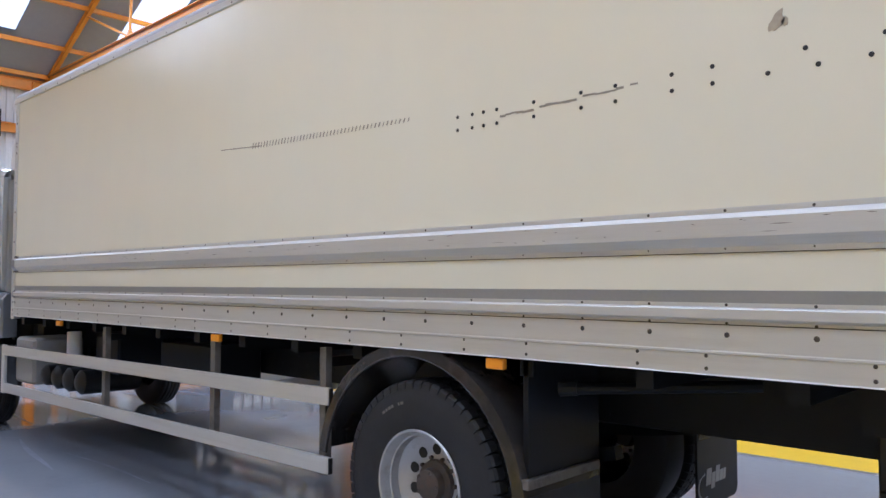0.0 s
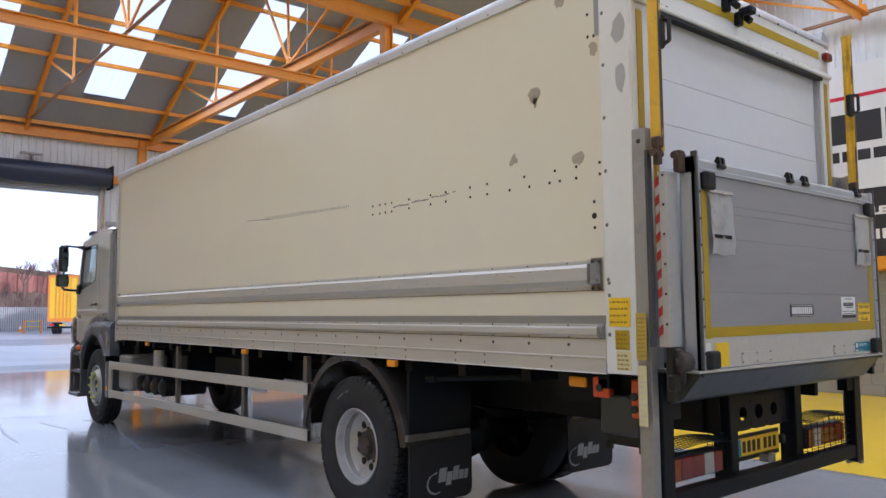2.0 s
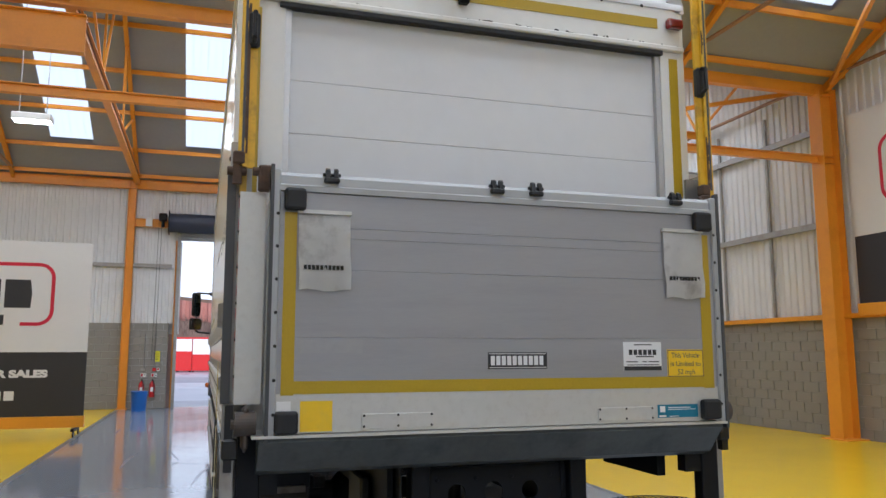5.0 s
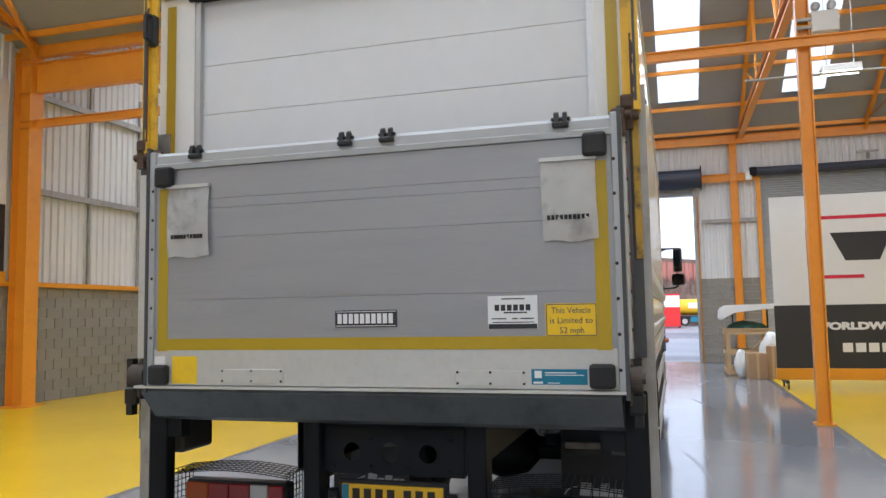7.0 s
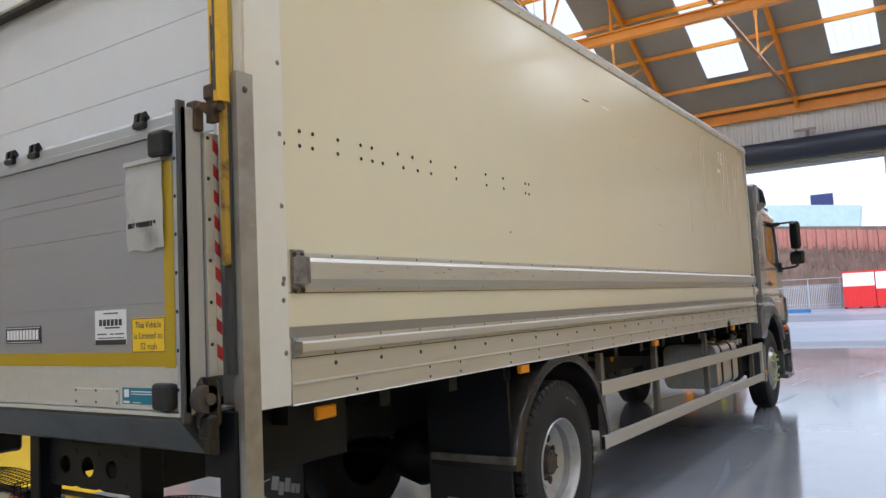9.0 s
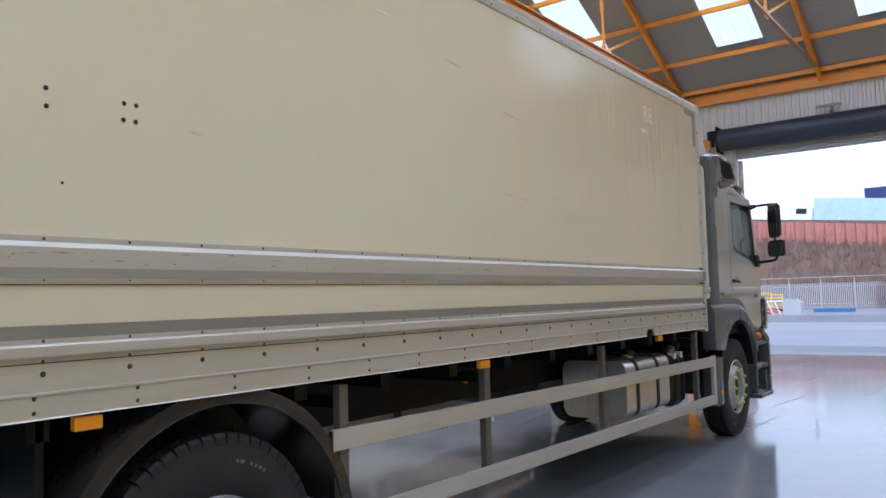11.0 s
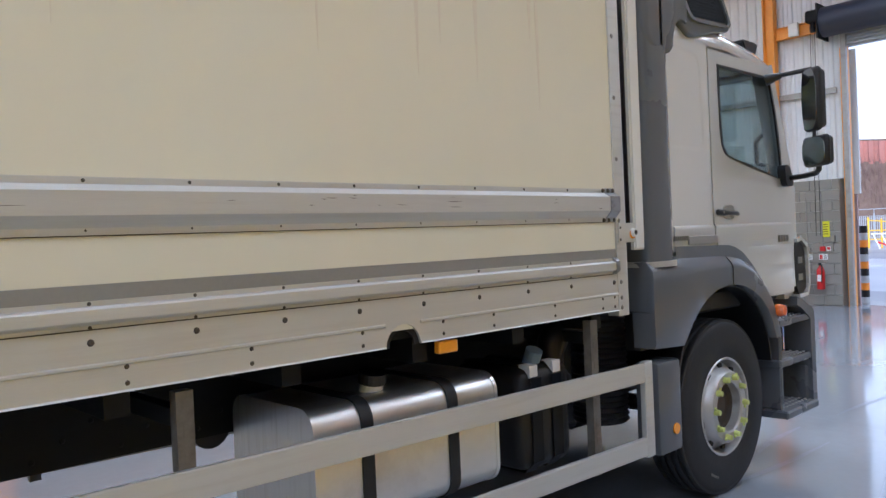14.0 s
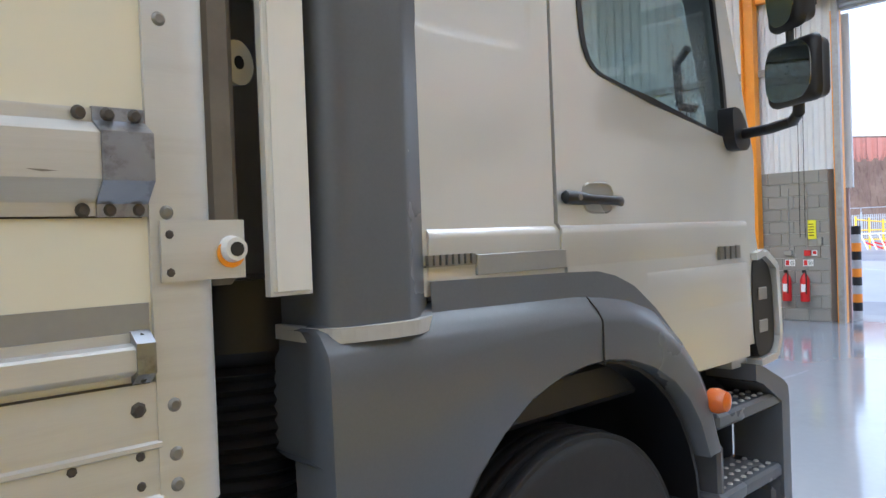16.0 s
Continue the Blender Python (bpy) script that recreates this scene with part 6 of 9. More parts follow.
part("rear_axle", bm, M_DARKSTEEL, truck, "", True)
bm = bmesh.new()
cyl(bm, (-10.39, -0.8, 0.52), (-10.39, 0.8, 0.52), 0.06, seg=12)
part("front_axle", bm, M_DARKSTEEL, truck)
for s in (-1, 1):
    bm = bmesh.new()
    for i in range(14):
        a0, a1 = -0.85 + 1.7 * i / 14, -0.85 + 1.7 * (i + 1) / 14
        bar(bm, (-2.875 + a0, s * 0.52, 0.70 + 0.1 * (a0 / 0.85) ** 2), (-2.875 + a1, s * 0.52, 0.70 + 0.1 * (a1 / 0.85) ** 2), 0.08, 0.07)
    part("leaf_spring", bm, M_DARKSTEEL, truck)
# rear panel with three holes
def holed_plate(bm, y0, y1, z0, z1, x, holes, thick=0.012):
    """A plate across x with round holes (y, z, r) side by side."""
    edges = [y0] + [(holes[i][0] + holes[i + 1][0]) / 2 for i in range(len(holes) - 1)] + [y1]
    for (hy, hz, r), a, b in zip(holes, edges, edges[1:]):
        n = 24
        ring = [(hy + r * math.cos(2 * math.pi * i / n), hz + r * math.sin(2 * math.pi * i / n)) for i in range(n)]
        out = []
        for i in range(n):
            c, q = math.cos(2 * math.pi * i / n), math.sin(2 * math.pi * i / n)
            k = min(((b - hy) / c if c > 0 else (a - hy) / c) if abs(c) > 1e-6 else 9, ((z1 - hz) / q if q > 0 else (z0 - hz) / q) if abs(q) > 1e-6 else 9)
            out.append((hy + k * c, hz + k * q))
        for d in (0, thick):
            vi = [bm.verts.new((x + d, y, z)) for y, z in ring]
            vo = [bm.verts.new((x + d, y, z)) for y, z in out]
            for i in range(n):
                bm.faces.new((vi[i], vi[(i + 1) % n], vo[(i + 1) % n], vo[i]))
            if d == 0:
                keep = vi
            else:
                for i in range(n):
                    bm.faces.new((keep[i], keep[(i + 1) % n], vi[(i + 1) % n], vi[i]))


bm = bmesh.new()
holed_plate(bm, -0.29, 0.45, 0.93, 1.15, -0.02, [(-0.14, 1.035, 0.045), (0.055, 1.035, 0.05), (0.25, 1.035, 0.045)])
box(bm, -0.06, -0.02, -0.29, 0.45, 1.12, 1.16)
dome_row(bm, [(-0.008, y, z) for y in (-0.24, -0.04, 0.15, 0.36) for z in (0.965, 1.105)], 0.013, 'x', 1)
part("drawbeam_plate", bm, M_DARKSTEEL, truck, "dark steel cross plate with three holes")
for y in (-0.335, 0.5):
    part("drop_bracket", boxes((-0.08, 0.04, y - 0.045, y + 0.045, 0.62, 1.2), bevel=0.006), M_DARKSTEEL, truck)
# number plate, its characters reduced to plain bars
pl = part("number_plate", boxes((-0.03, -0.02, -0.2, 0.32, 0.768, 0.878)), M_PLATE, truck, "yellow number plate with plain dark bars")
part("plate_holder", boxes((-0.045, -0.03, -0.22, 0.345, 0.735, 0.90), bevel=0.004), M_BLACK, truck)
for y in (-0.125, -0.065, -0.005, 0.055, 0.14, 0.2, 0.26):
    part("character_bar", boxes((-0.0205, -0.018, y - 0.019, y + 0.019, 0.787, 0.859)), M_HOLE, pl)
part("blue_band", boxes((-0.0205, -0.018, -0.198, -0.163, 0.770, 0.876)), M_BLUE, pl)
for y in (-0.245, 0.365):
    part("plate_lamp", boxes((-0.04, 0.0, y - 0.025, y + 0.025, 0.795, 0.855), bevel=0.01), M_BLACK, truck)
bm = bmesh.new()
cyl(bm, (-0.03, 0.1, 0.73), (0.03, 0.1, 0.73), 0.025, seg=12)
box(bm, 0.0, 0.03, 0.13, 0.18, 0.70, 0.76, bevel=0.006)
part("tow_socket", bm, M_GALV, truck)
# rear lamp clusters in wire guards
for s in (-1, 1):
    c = 0.89 if s > 0 else -0.765
    body = part("rear_lamp", boxes((-0.06, 0.03, c - 0.29, c + 0.29, 0.728, 0.872), bevel=0.012), M_BLACK, truck, "rear lamp cluster in a wire guard")
    cuts = [-0.28, -0.19, -0.09, 0.03, 0.15, 0.28]
    mats = [M_REDLENS, M_CLEARLENS, M_REDLENS, M_REDLENS, M_AMBERDARK]
    if s < 0:
        mats = mats[::-1]
        cuts = [-q for q in cuts[::-1]]
    for a, b, mt in zip(cuts, cuts[1:], mats):
        bm = bmesh.new()
        box(bm, 0.03, 0.046, c + a + 0.002, c + b - 0.002, 0.738, 0.862, bevel=0.005)
        part("lens", bm, mt, body)
    bm = bmesh.new()
    for i in range(22):
        y = c - 0.32 + 0.64 * i / 21
        zt = 0.93 + 0.025 * math.sin(math.pi * i / 21)
        cyl(bm, (-0.08, y, zt), (0.085, y, zt - 0.02), 0.0025, seg=5)
        if i in (0, 21) or s > 0 and i % 3 == 0:
            cyl(bm, (0.085, y, zt - 0.02), (0.085, y, 0.70), 0.0025, seg=5)
    for j in range(7):
        x = -0.08 + 0.165 * j / 6
        for i in range(21):
            y0, y1 = c - 0.32 + 0.64 * i / 21, c - 0.32 + 0.64 * (i + 1) / 21
            z0, z1 = 0.93 + 0.025 * math.sin(math.pi * i / 21) - 0.02 * j / 6, 0.93 + 0.025 * math.sin(math.pi * (i + 1) / 21) - 0.02 * j / 6
            cyl(bm, (x, y0, z0), (x, y1, z1), 0.0025, seg=5)
    for z in ((0.74, 0.79, 0.84, 0.89) if s > 0 else ()):
        cyl(bm, (0.085, c - 0.32, z), (0.085, c + 0.32, z), 0.0025, seg=5)
    for z in [0.72 + 0.03 * k for k in range(8)]:
        for yy in (c - 0.32, c + 0.32):
            cyl(bm, (-0.08, yy, z), (0.085, yy, z), 0.0025, seg=5)
    for x in [-0.08 + 0.033 * k for k in range(6)]:
        for yy in (c - 0.32, c + 0.32):
            cyl(bm, (x, yy, 0.70), (x, yy, 0.93), 0.0025, seg=5)
    part("lamp_guard", bm, M_DARKSTEEL, body, "bent wire lamp guard")
# small rear boxes and lamps beneath the body, near side and off side
for s in (-1, 1):
    part("amber_lamp", boxes((-0.53, -0.4, *sorted((s * 1.2, s * 1.17)), 1.245, 1.305), bevel=0.008), M_AMBER, truck, "amber side lamp")
M_ORANGEBOX = material("orange-red plastic box", (0.62, 0.085, 0.02, 1), 0.45, grain=40, vary=0.1)
for x0, x1, z0, z1 in ((-0.345, -0.23, 1.195, 1.31), (-0.075, -0.02, 1.1, 1.31)):
    b_ = part("switch_box", boxes((x0, x1, -1.2, -1.14, z0, z1), bevel=0.008), M_ORANGEBOX, truck, "orange lift switch box")
    for z in ((z0 + z1) / 2,) if z0 > 1.15 else (1.22, 1.15):
        bm = bmesh.new()
        cyl(bm, ((x0 + x1) / 2, -1.2, z), ((x0 + x1) / 2, -1.215, z), 0.022, seg=12)
        part("button", bm, M_HOLE, b_)
part("power_pack", boxes((-0.31, -0.03, -1.185, -1.115, 0.99, 1.215), bevel=0.015), material("olive-black box", (0.035, 0.035, 0.028, 1), 0.5, grain=20, vary=0.12, bump=0.03), truck, "dark lift power pack box")
for d in ((-0.7, -0.1, -1.1, -1.05, 1.15, 1.32), (-0.7, -0.1, 1.05, 1.1, 1.05, 1.32)):
    part("bracket_plate", boxes(d), M_DARKSTEEL, truck)


# ---- wheels ----
def tyre_bm(r, rin, w):
    bm = bmesh.new()
    h = w / 2
    k = r - rin
    prof = [(-h * 0.80, rin), (-h * 0.93, rin + 0.02), (-h, rin + 0.45 * k), (-h * 0.985, rin + 0.66 * k), (-h * 0.96, rin + 0.70 * k), (-h * 0.955, r - 0.05), (-h * 0.86, r - 0.024), (-h * 0.8, r - 0.02),
            (h * 0.8, r - 0.02), (h * 0.86, r - 0.024), (h * 0.955, r - 0.05), (h * 0.96, rin + 0.70 * k), (h * 0.985, rin + 0.66 * k), (h, rin + 0.45 * k), (h * 0.99, rin + 0.30 * k), (h * 0.965, rin + 0.27 * k), (h * 0.93, rin + 0.02), (h * 0.80, rin)]
    lathe(bm, prof, (0, 0, 0), 'y', 72)
    return bm


def tread_bm(r, w, blocks, lug):
    """Tread blocks round a tyre; lug: how far the shoulder blocks reach down the sidewall."""
    bm = bmesh.new()
    h = w / 2
    half = math.pi * r / blocks * 0.8
    for k in range(blocks):
        t = 2 * math.pi * k / blocks
        for y0, y1, off in ((-h * 0.45, -0.01, 0.5), (0.01, h * 0.45, 0)):
            box(bm, -half, half, y0, y1, r - 0.03, r, m=Matrix.Rotation(t + off * 2 * math.pi / blocks, 4, 'Y'))
        for sg, off in ((-1, 0), (1, 0.5)):
            m = Matrix.Rotation(t + off * 2 * math.pi / blocks, 4, 'Y')
            vs = prism(bm, [(sg * h * 0.5, r - 0.03), (sg * h * 0.5, r), (sg * h * 0.86, r - 0.004), (sg * h * 0.955, r - 0.018), (sg * h * 0.975, r - lug), (sg * h * 0.9, r - lug)], 'x', -half, half)
            bmesh.ops.transform(bm, matrix=m, verts=vs)
    return bm


RIM_R, TYRE_R, TYRE_W = 0.31, 0.58, 0.28


def dished_rim(bm, sign, deep):
    """Wheel disc with a rim; sign: outward side along y. deep: a rear wheel's dish."""
    h = 0.13
    if deep:
        prof = [(h, 0.314), (h + 0.007, 0.308), (h + 0.004, 0.299), (h - 0.012, 0.293), (h - 0.02, 0.291), (h - 0.055, 0.281), (h - 0.06, 0.274), (h - 0.11, 0.268), (h - 0.125, 0.25), (h - 0.13, 0.236), (h - 0.15, 0.215), (-0.03, 0.14), (-0.02, 0.11)]
    else:
        prof = [(h, 0.324), (h + 0.007, 0.318), (h + 0.004, 0.309), (h - 0.012, 0.303), (h - 0.045, 0.296), (h - 0.065, 0.288), (h - 0.06, 0.281), (h - 0.012, 0.248), (h + 0.022, 0.236), (h + 0.03, 0.226), (h + 0.03, 0.172), (h + 0.022, 0.162), (h - 0.03, 0.156)]
    lathe(bm, [(sign * a, r) for a, r in prof], (0, 0, 0), 'y', 56)


def make_wheel(name, x, s, yc, rear):
    at = pose(x, yc, TYRE_R + (0.006 if rear else -0.006))
    zc = at.translation.z
    bm = bmesh.new()
    cyl(bm, (x, yc - 0.04 - 0.05 * s, zc), (x, yc - 0.02 * s, zc), 0.09, seg=20)
    w = part(name, bm, M_HUB, truck)

    def piece(nm, b, mat, label="", smooth=False):
        ob = part(nm, b, mat, w, label, smooth)
        ob.matrix_basis = at
        return ob

    piece("tyre", tyre_bm(TYRE_R, RIM_R - 0.008, TYRE_W), M_TYRE, "worn black tyre", True)
    if rear:
        piece("tread", tread_bm(TYRE_R, TYRE_W, 54, 0.05), M_TYRE)["kind"] = "stuff"
    else:
        # steering tyre: smooth ribs round the tread
        h = TYRE_W / 2 * 0.9
        for k in range(5):
            y0, y1 = -h + 2 * h * k / 5 + 0.006, -h + 2 * h * (k + 1) / 5 - 0.006
            rr = TYRE_R - (0.006 if k in (0, 4) else 0.0)
            bm = bmesh.new()
            lathe(bm, [(y0, TYRE_R - 0.03), (y0, rr - 0.003), (y0 + 0.004, rr), (y1 - 0.004, rr), (y1, rr - 0.003), (y1, TYRE_R - 0.03)], (0, 0, 0), 'y', 72)
            piece("tread_rib", bm, M_TYRE, "", True)
    # raised size marks on the sidewall, rubbed pale
    bm = bmesh.new()
    rnd = random.Random(int(abs(x) * 10) + s)
    for a0, n in ((150, 9), (325, 7)) if rear else ((150, 5),):
        for k in range(n):
            if k == 4:
                continue
            a = radians(a0 + 3.4 * k)
            l = 0.011 + 0.012 * rnd.random()
            box(bm, -l / 2, l / 2, *sorted((s * (TYRE_W / 2 - 0.006), s * (TYRE_W / 2 + 0.0012))), 0.452, 0.468, m=Matrix.Rotation(a, 4, 'Y'))
    piece("sidewall_marks", bm, M_MARKPALE)["kind"] = "stuff"
    bm = bmesh.new()
    dished_rim(bm, s, rear)
    piece("rim", bm, M_RIM, "scuffed silver steel rim", True)
    yo = -s * 0.0235 if rear else s * 0.101
    for k in range(10):
        a = 2 * math.pi * (k + 0.5) / 10
        rr = 0.186 if rear else 0.264
        c = Vector((rr * math.cos(a), yo, rr * math.sin(a)))
        d = Vector((0, s * 0.0035 if rear else s * 0.005, 0))
        bm = bmesh.new()
        cyl(bm, c - d * 3, c + d, 0.031 if rear else 0.023, seg=18)
        piece("rim_opening", bm, M_HOLE)
    bm = bmesh.new()
    if rear:
        lathe(bm, [(-s * 0.03, 0.13), (s * 0.0, 0.122), (s * 0.01, 0.09), (s * 0.055, 0.084), (s * 0.062, 0.07), (s * 0.062, 0.0)], (0, 0, 0), 'y', 28)
    else:
        lathe(bm, [(s * 0.1, 0.158), (s * 0.07, 0.15), (s * 0.06, 0.1), (s * 0.075, 0.09), (s * 0.09, 0.075), (s * 0.095, 0.0)], (0, 0, 0), 'y', 28)
    piece("hub", bm, M_HUB, "rusty hub", True)
    for k in range(10):
        a = 2 * math.pi * k / 10
        if rear:
            nb = bmesh.new()
            cyl(nb, (0.138 * math.cos(a), -s * 0.04, 0.138 * math.sin(a)), (0.138 * math.cos(a), -s * 0.012, 0.138 * math.sin(a)), 0.012, seg=6)
            piece("wheel_nut", nb, M_HUB)
            if k % 2 == 0:
                nb = bmesh.new()
                cyl(nb, (0.07 * math.cos(a), s * 0.06, 0.07 * math.sin(a)), (0.07 * math.cos(a), s * 0.07, 0.07 * math.sin(a)), 0.01, seg=6)
                piece("hub_bolt", nb, M_HUB)
        else:
            bm = bmesh.new()
            c = Vector((0.196 * math.cos(a), s * 0.16, 0.196 * math.sin(a)))
            cyl(bm, c, c + Vector((0, s * 0.036, 0)), 0.021, 0.016, seg=10)
            q = a + rnd.uniform(0.6, 1.9)
            bar(bm, c + Vector((0, s * 0.012, 0)), c + Vector((0.038 * math.cos(q), s * 0.012, 0.038 * math.sin(q))), 0.013, 0.012)
            piece("nut_indicator", bm, M_NUT, "yellow-green wheel nut indicator")
    return w


M_NUT = material("pale yellow-green plastic", (0.55, 0.60, 0.18, 1), 0.5, grain=30, vary=0.08)
M_MARKPALE = material("rubbed pale rubber print", (0.15, 0.14, 0.12, 1), 0.7, grain=60, vary=0.2)
M_GUARD = material("dark worn mudguard plastic", (0.026, 0.024, 0.023, 1), 0.22, grain=60, vary=0.1, bump=0.03, stain=(0.09, 0.075, 0.065, 1), stain_amount=0.4, stain_scale=3)
M_DIRTYBAR = material("dirty galvanised bar", (0.15, 0.135, 0.115, 1), 0.6, metal=0.3, grain=30, vary=0.2, bump=0.06, stain=(0.045, 0.038, 0.032, 1), stain_amount=0.85, stain_scale=5)
M_FLAPMARK = material("dulled white flap print", (0.34, 0.34, 0.34, 1), 0.55, grain=60, vary=0.12)
for s in (-1, 1):
    make_wheel("rear_wheel", -2.875, s, s * 1.05, True)
    make_wheel("front_wheel", -10.39, s, s * 1.03, False)
    t = part("inner_tyre", tyre_bm(TYRE_R, RIM_R - 0.008, TYRE_W), M_TYRE, truck, "", True)
    t.matrix_basis = pose(-2.875, s * 0.72, TYRE_R + 0.006)
    # mudguard over the rear wheels: a flat outer band with a rolled lower edge and a wide top
    bm = bmesh.new()
    n = 30
    R, cx, cz = 0.775, -2.89, 0.575
    ang = [radians(8 + 164 * i / n) for i in range(n + 1)]
    outer = [(1.228, -0.058), (1.24, -0.056), (1.243, -0.05), (1.24, -0.044), (1.24, 0.0), (1.236, 0.012), (1.20, 0.026), (0.60, 0.026), (0.60, 0.018), (1.195, 0.018), (1.228, 0.0)]
    rings = []
    for a in ang:
        rings.append([bm.verts.new((cx + (R + d) * math.cos(a), s * y, cz + (R + d) * math.sin(a))) for y, d in outer])
    for r0, r1 in zip(rings, rings[1:]):
        for i in range(len(outer)):
            j = (i + 1) % len(outer)
            bm.faces.new((r0[i], r0[j], r1[j], r1[i]))
    bm.faces.new(rings[0])
    bm.faces.new(rings[-1])
    part("mudguard", bm, M_GUARD, truck, "dark worn rear mudguard", True)
    # apron and mudflap behind the wheel
    part("apron", boxes((-2.14, -2.11, *sorted((s * 1.2, s * 0.58)), 0.755, 1.33)), M_DARKSTEEL, truck)
    part("flap_bar", boxes((-2.135, -2.085, *sorted((s * 1.235, s * 0.61)), 0.722, 0.77), bevel=0.004), M_DIRTYBAR, truck, "dirty galvanised flap bar")
    bm = bmesh.new()
    ya, yb, rc = s * 1.205, s * 0.58, 0.06
    sgn = 1 if ya > yb else -1
    prism(bm, [(ya, 0.75), (ya, 0.24 + rc), (ya - sgn * rc * 0.3, 0.24 + rc * 0.3), (ya - sgn * rc, 0.24), (yb + sgn * rc, 0.24), (yb + sgn * rc * 0.3, 0.24 + rc * 0.3), (yb, 0.24 + rc), (yb, 0.75)], 'x', -2.121, -2.106)
    fl = part("mudflap", bm, M_RUBBER, truck, "black rubber mudflap with a dulled white mark")
    # the maker's mark reduced to leaning blocks and a swoosh
    y0, z0 = (0.70 if s > 0 else -0.93), 0.38
    for w0, w1, lo, hi in ((0.0, 0.075, 0.0, 0.105), (0.082, 0.135, -0.03, 0.07), (0.142, 0.2, 0.0, 0.105), (0.207, 0.255, 0.0, 0.07), (0.262, 0.3, 0.0, 0.07)):
        bm = bmesh.new()
        k = 0.17
        prism(bm, [(y0 + w0 + lo * k, z0 + lo), (y0 + w1 + lo * k, z0 + lo), (y0 + w1 + hi * k, z0 + hi), (y0 + w0 + hi * k, z0 + hi)], 'x', -2.107, -2.104)
        part("mark_block", bm, M_FLAPMARK, fl)
    arc = [(y0 - 0.02 + 0.085 * math.cos(radians(a)), z0 - 0.005 + 0.075 * math.sin(radians(a))) for a in range(120, 301, 15)]
    bm = bmesh.new()
    for i, ((ya, za), (yb, zb)) in enumerate(zip(arc, arc[1:])):
        bar(bm, (-2.1055, ya, za), (-2.1055, yb, zb), 0.006 + 0.012 * math.sin(math.pi * (i + 0.5) / 12), 0.003, (1, 0, 0))
    part("mark_arc", bm, M_FLAPMARK, fl)
    bm = bmesh.new()
    prism(bm, [(y0 - 0.1, z0 + 0.05), (y0 - 0.01, z0 + 0.085), (y0 - 0.012, z0 + 0.07)], 'x', -2.107, -2.104)
    part("mark_wedge", bm, M_FLAPMARK, fl)
# ---- side guards: two rails on slotted posts, a little higher at the rear than at the cab ----
GUARD_REAR = {-1: 0.028, 1: 0.05}
GUARD_FRONT = {-1: -0.04, 1: -0.02}
for s in (-1, 1):
    ya, yb = sorted((s * 1.215, s * 1.245))
    x1 = -9.36 if s > 0 else -9.42
    x2 = -3.57 if s < 0 else -3.53

    def rise(x):
        return GUARD_REAR[s] + (GUARD_FRONT[s] - GUARD_REAR[s]) * (x - x2) / (x1 - x2)

    for z0, z1 in ((0.93, 1.035), (0.52, 0.62)):
        bm = bmesh.new()
        prism(bm, [(x1, z0 + rise(x1)), (x2, z0 + rise(x2)), (x2, z1 + rise(x2)), (x1, z1 + rise(x1))], 'y', ya, yb)
        bmesh.ops.bevel(bm, geom=bm.edges[:], offset=0.004, segments=2, affect='EDGES')
        part("guard_rail", bm, M_SATIN, truck, "aluminium side guard rail")
        part("rail_cap", boxes((x2, x2 + 0.008, ya + 0.002, yb - 0.002, z0 + rise(x2) + 0.003, z1 + rise(x2) - 0.003)), M_BLACK, truck)
    bm = bmesh.new()
    d = rise(x1)
    box(bm, x1 - 0.03, x1 + 0.05, ya - 0.003, yb + 0.003, 0.51 + d, 1.045 + d, bevel=0.004)
    dome_row(bm, [(x1 + 0.01, s * 1.249, z + d) for z in (0.54, 0.6, 0.955, 1.015)], 0.008, 'y', s)
    part("guard_end", bm, M_SATIN, truck)
    for x in ((-3.64, -4.95, -6.67, -8.9) if s > 0 else (-3.67, -4.965, -6.83)):
        bm = bmesh.new()
        box(bm, x - 0.03, x + 0.03, *sorted((s * 1.212, s * 1.165)), 0.5 + rise(x), 1.3)
        for k in range(7):
            box(bm, x - 0.008, x + 0.008, *sorted((s * 1.2125, s * 1.214)), 0.55 + 0.1 * k, 0.59 + 0.1 * k)
        part("guard_post", bm, M_POST, truck, "slotted dirty galvanised guard post")
        part("post_brace", boxes((x - 0.025, x + 0.025, *sorted((s * 1.17, s * 0.44)), 1.18, 1.24)), M_DARKSTEEL, truck)
# ---- tanks and boxes along the chassis ----
bm = bmesh.new()
tx0, tx1 = -8.18, -7.19
sect = []
for y, z, r in ((1.17, 0.62, 0.09), (1.17, 1.13, 0.09), (0.55, 1.13, 0.09), (0.55, 0.62, 0.09)):
    sgy, sgz = (1 if y > 0.9 else -1), (1 if z > 0.9 else -1)
    base = {(1, -1): -90, (1, 1): 0, (-1, 1): 90, (-1, -1): 180}[(sgy, sgz)]
    for k in range(7):
        a = radians(base + 90 * k / 6)
        sect.append((y - sgy * r + r * math.cos(a), z - sgz * r + r * math.sin(a)))
vs = prism(bm, sect, 'x', tx0, tx1)
tank = part("fuel_tank", bm, M_TANK, truck, "brushed aluminium fuel tank with two straps", True)
for x in (tx0, tx1):
    bm = bmesh.new()
    prism(bm, [(0.86 + (y - 0.86) * 1.012, 0.875 + (z - 0.875) * 1.015) for y, z in sect], 'x', x - 0.008, x + 0.012)
    part("tank_rim", bm, M_TANK, tank, "", True)
for x in (-7.43, -7.9):
    bm = bmesh.new()
    prism(bm, [(0.86 + (y - 0.86) * 1.02, 0.875 + (z - 0.875) * 1.025) for y, z in sect], 'x', x - 0.03, x + 0.03)
    part("strap", bm, M_RUBBER, tank, "black tank strap", True)
bm = bmesh.new()
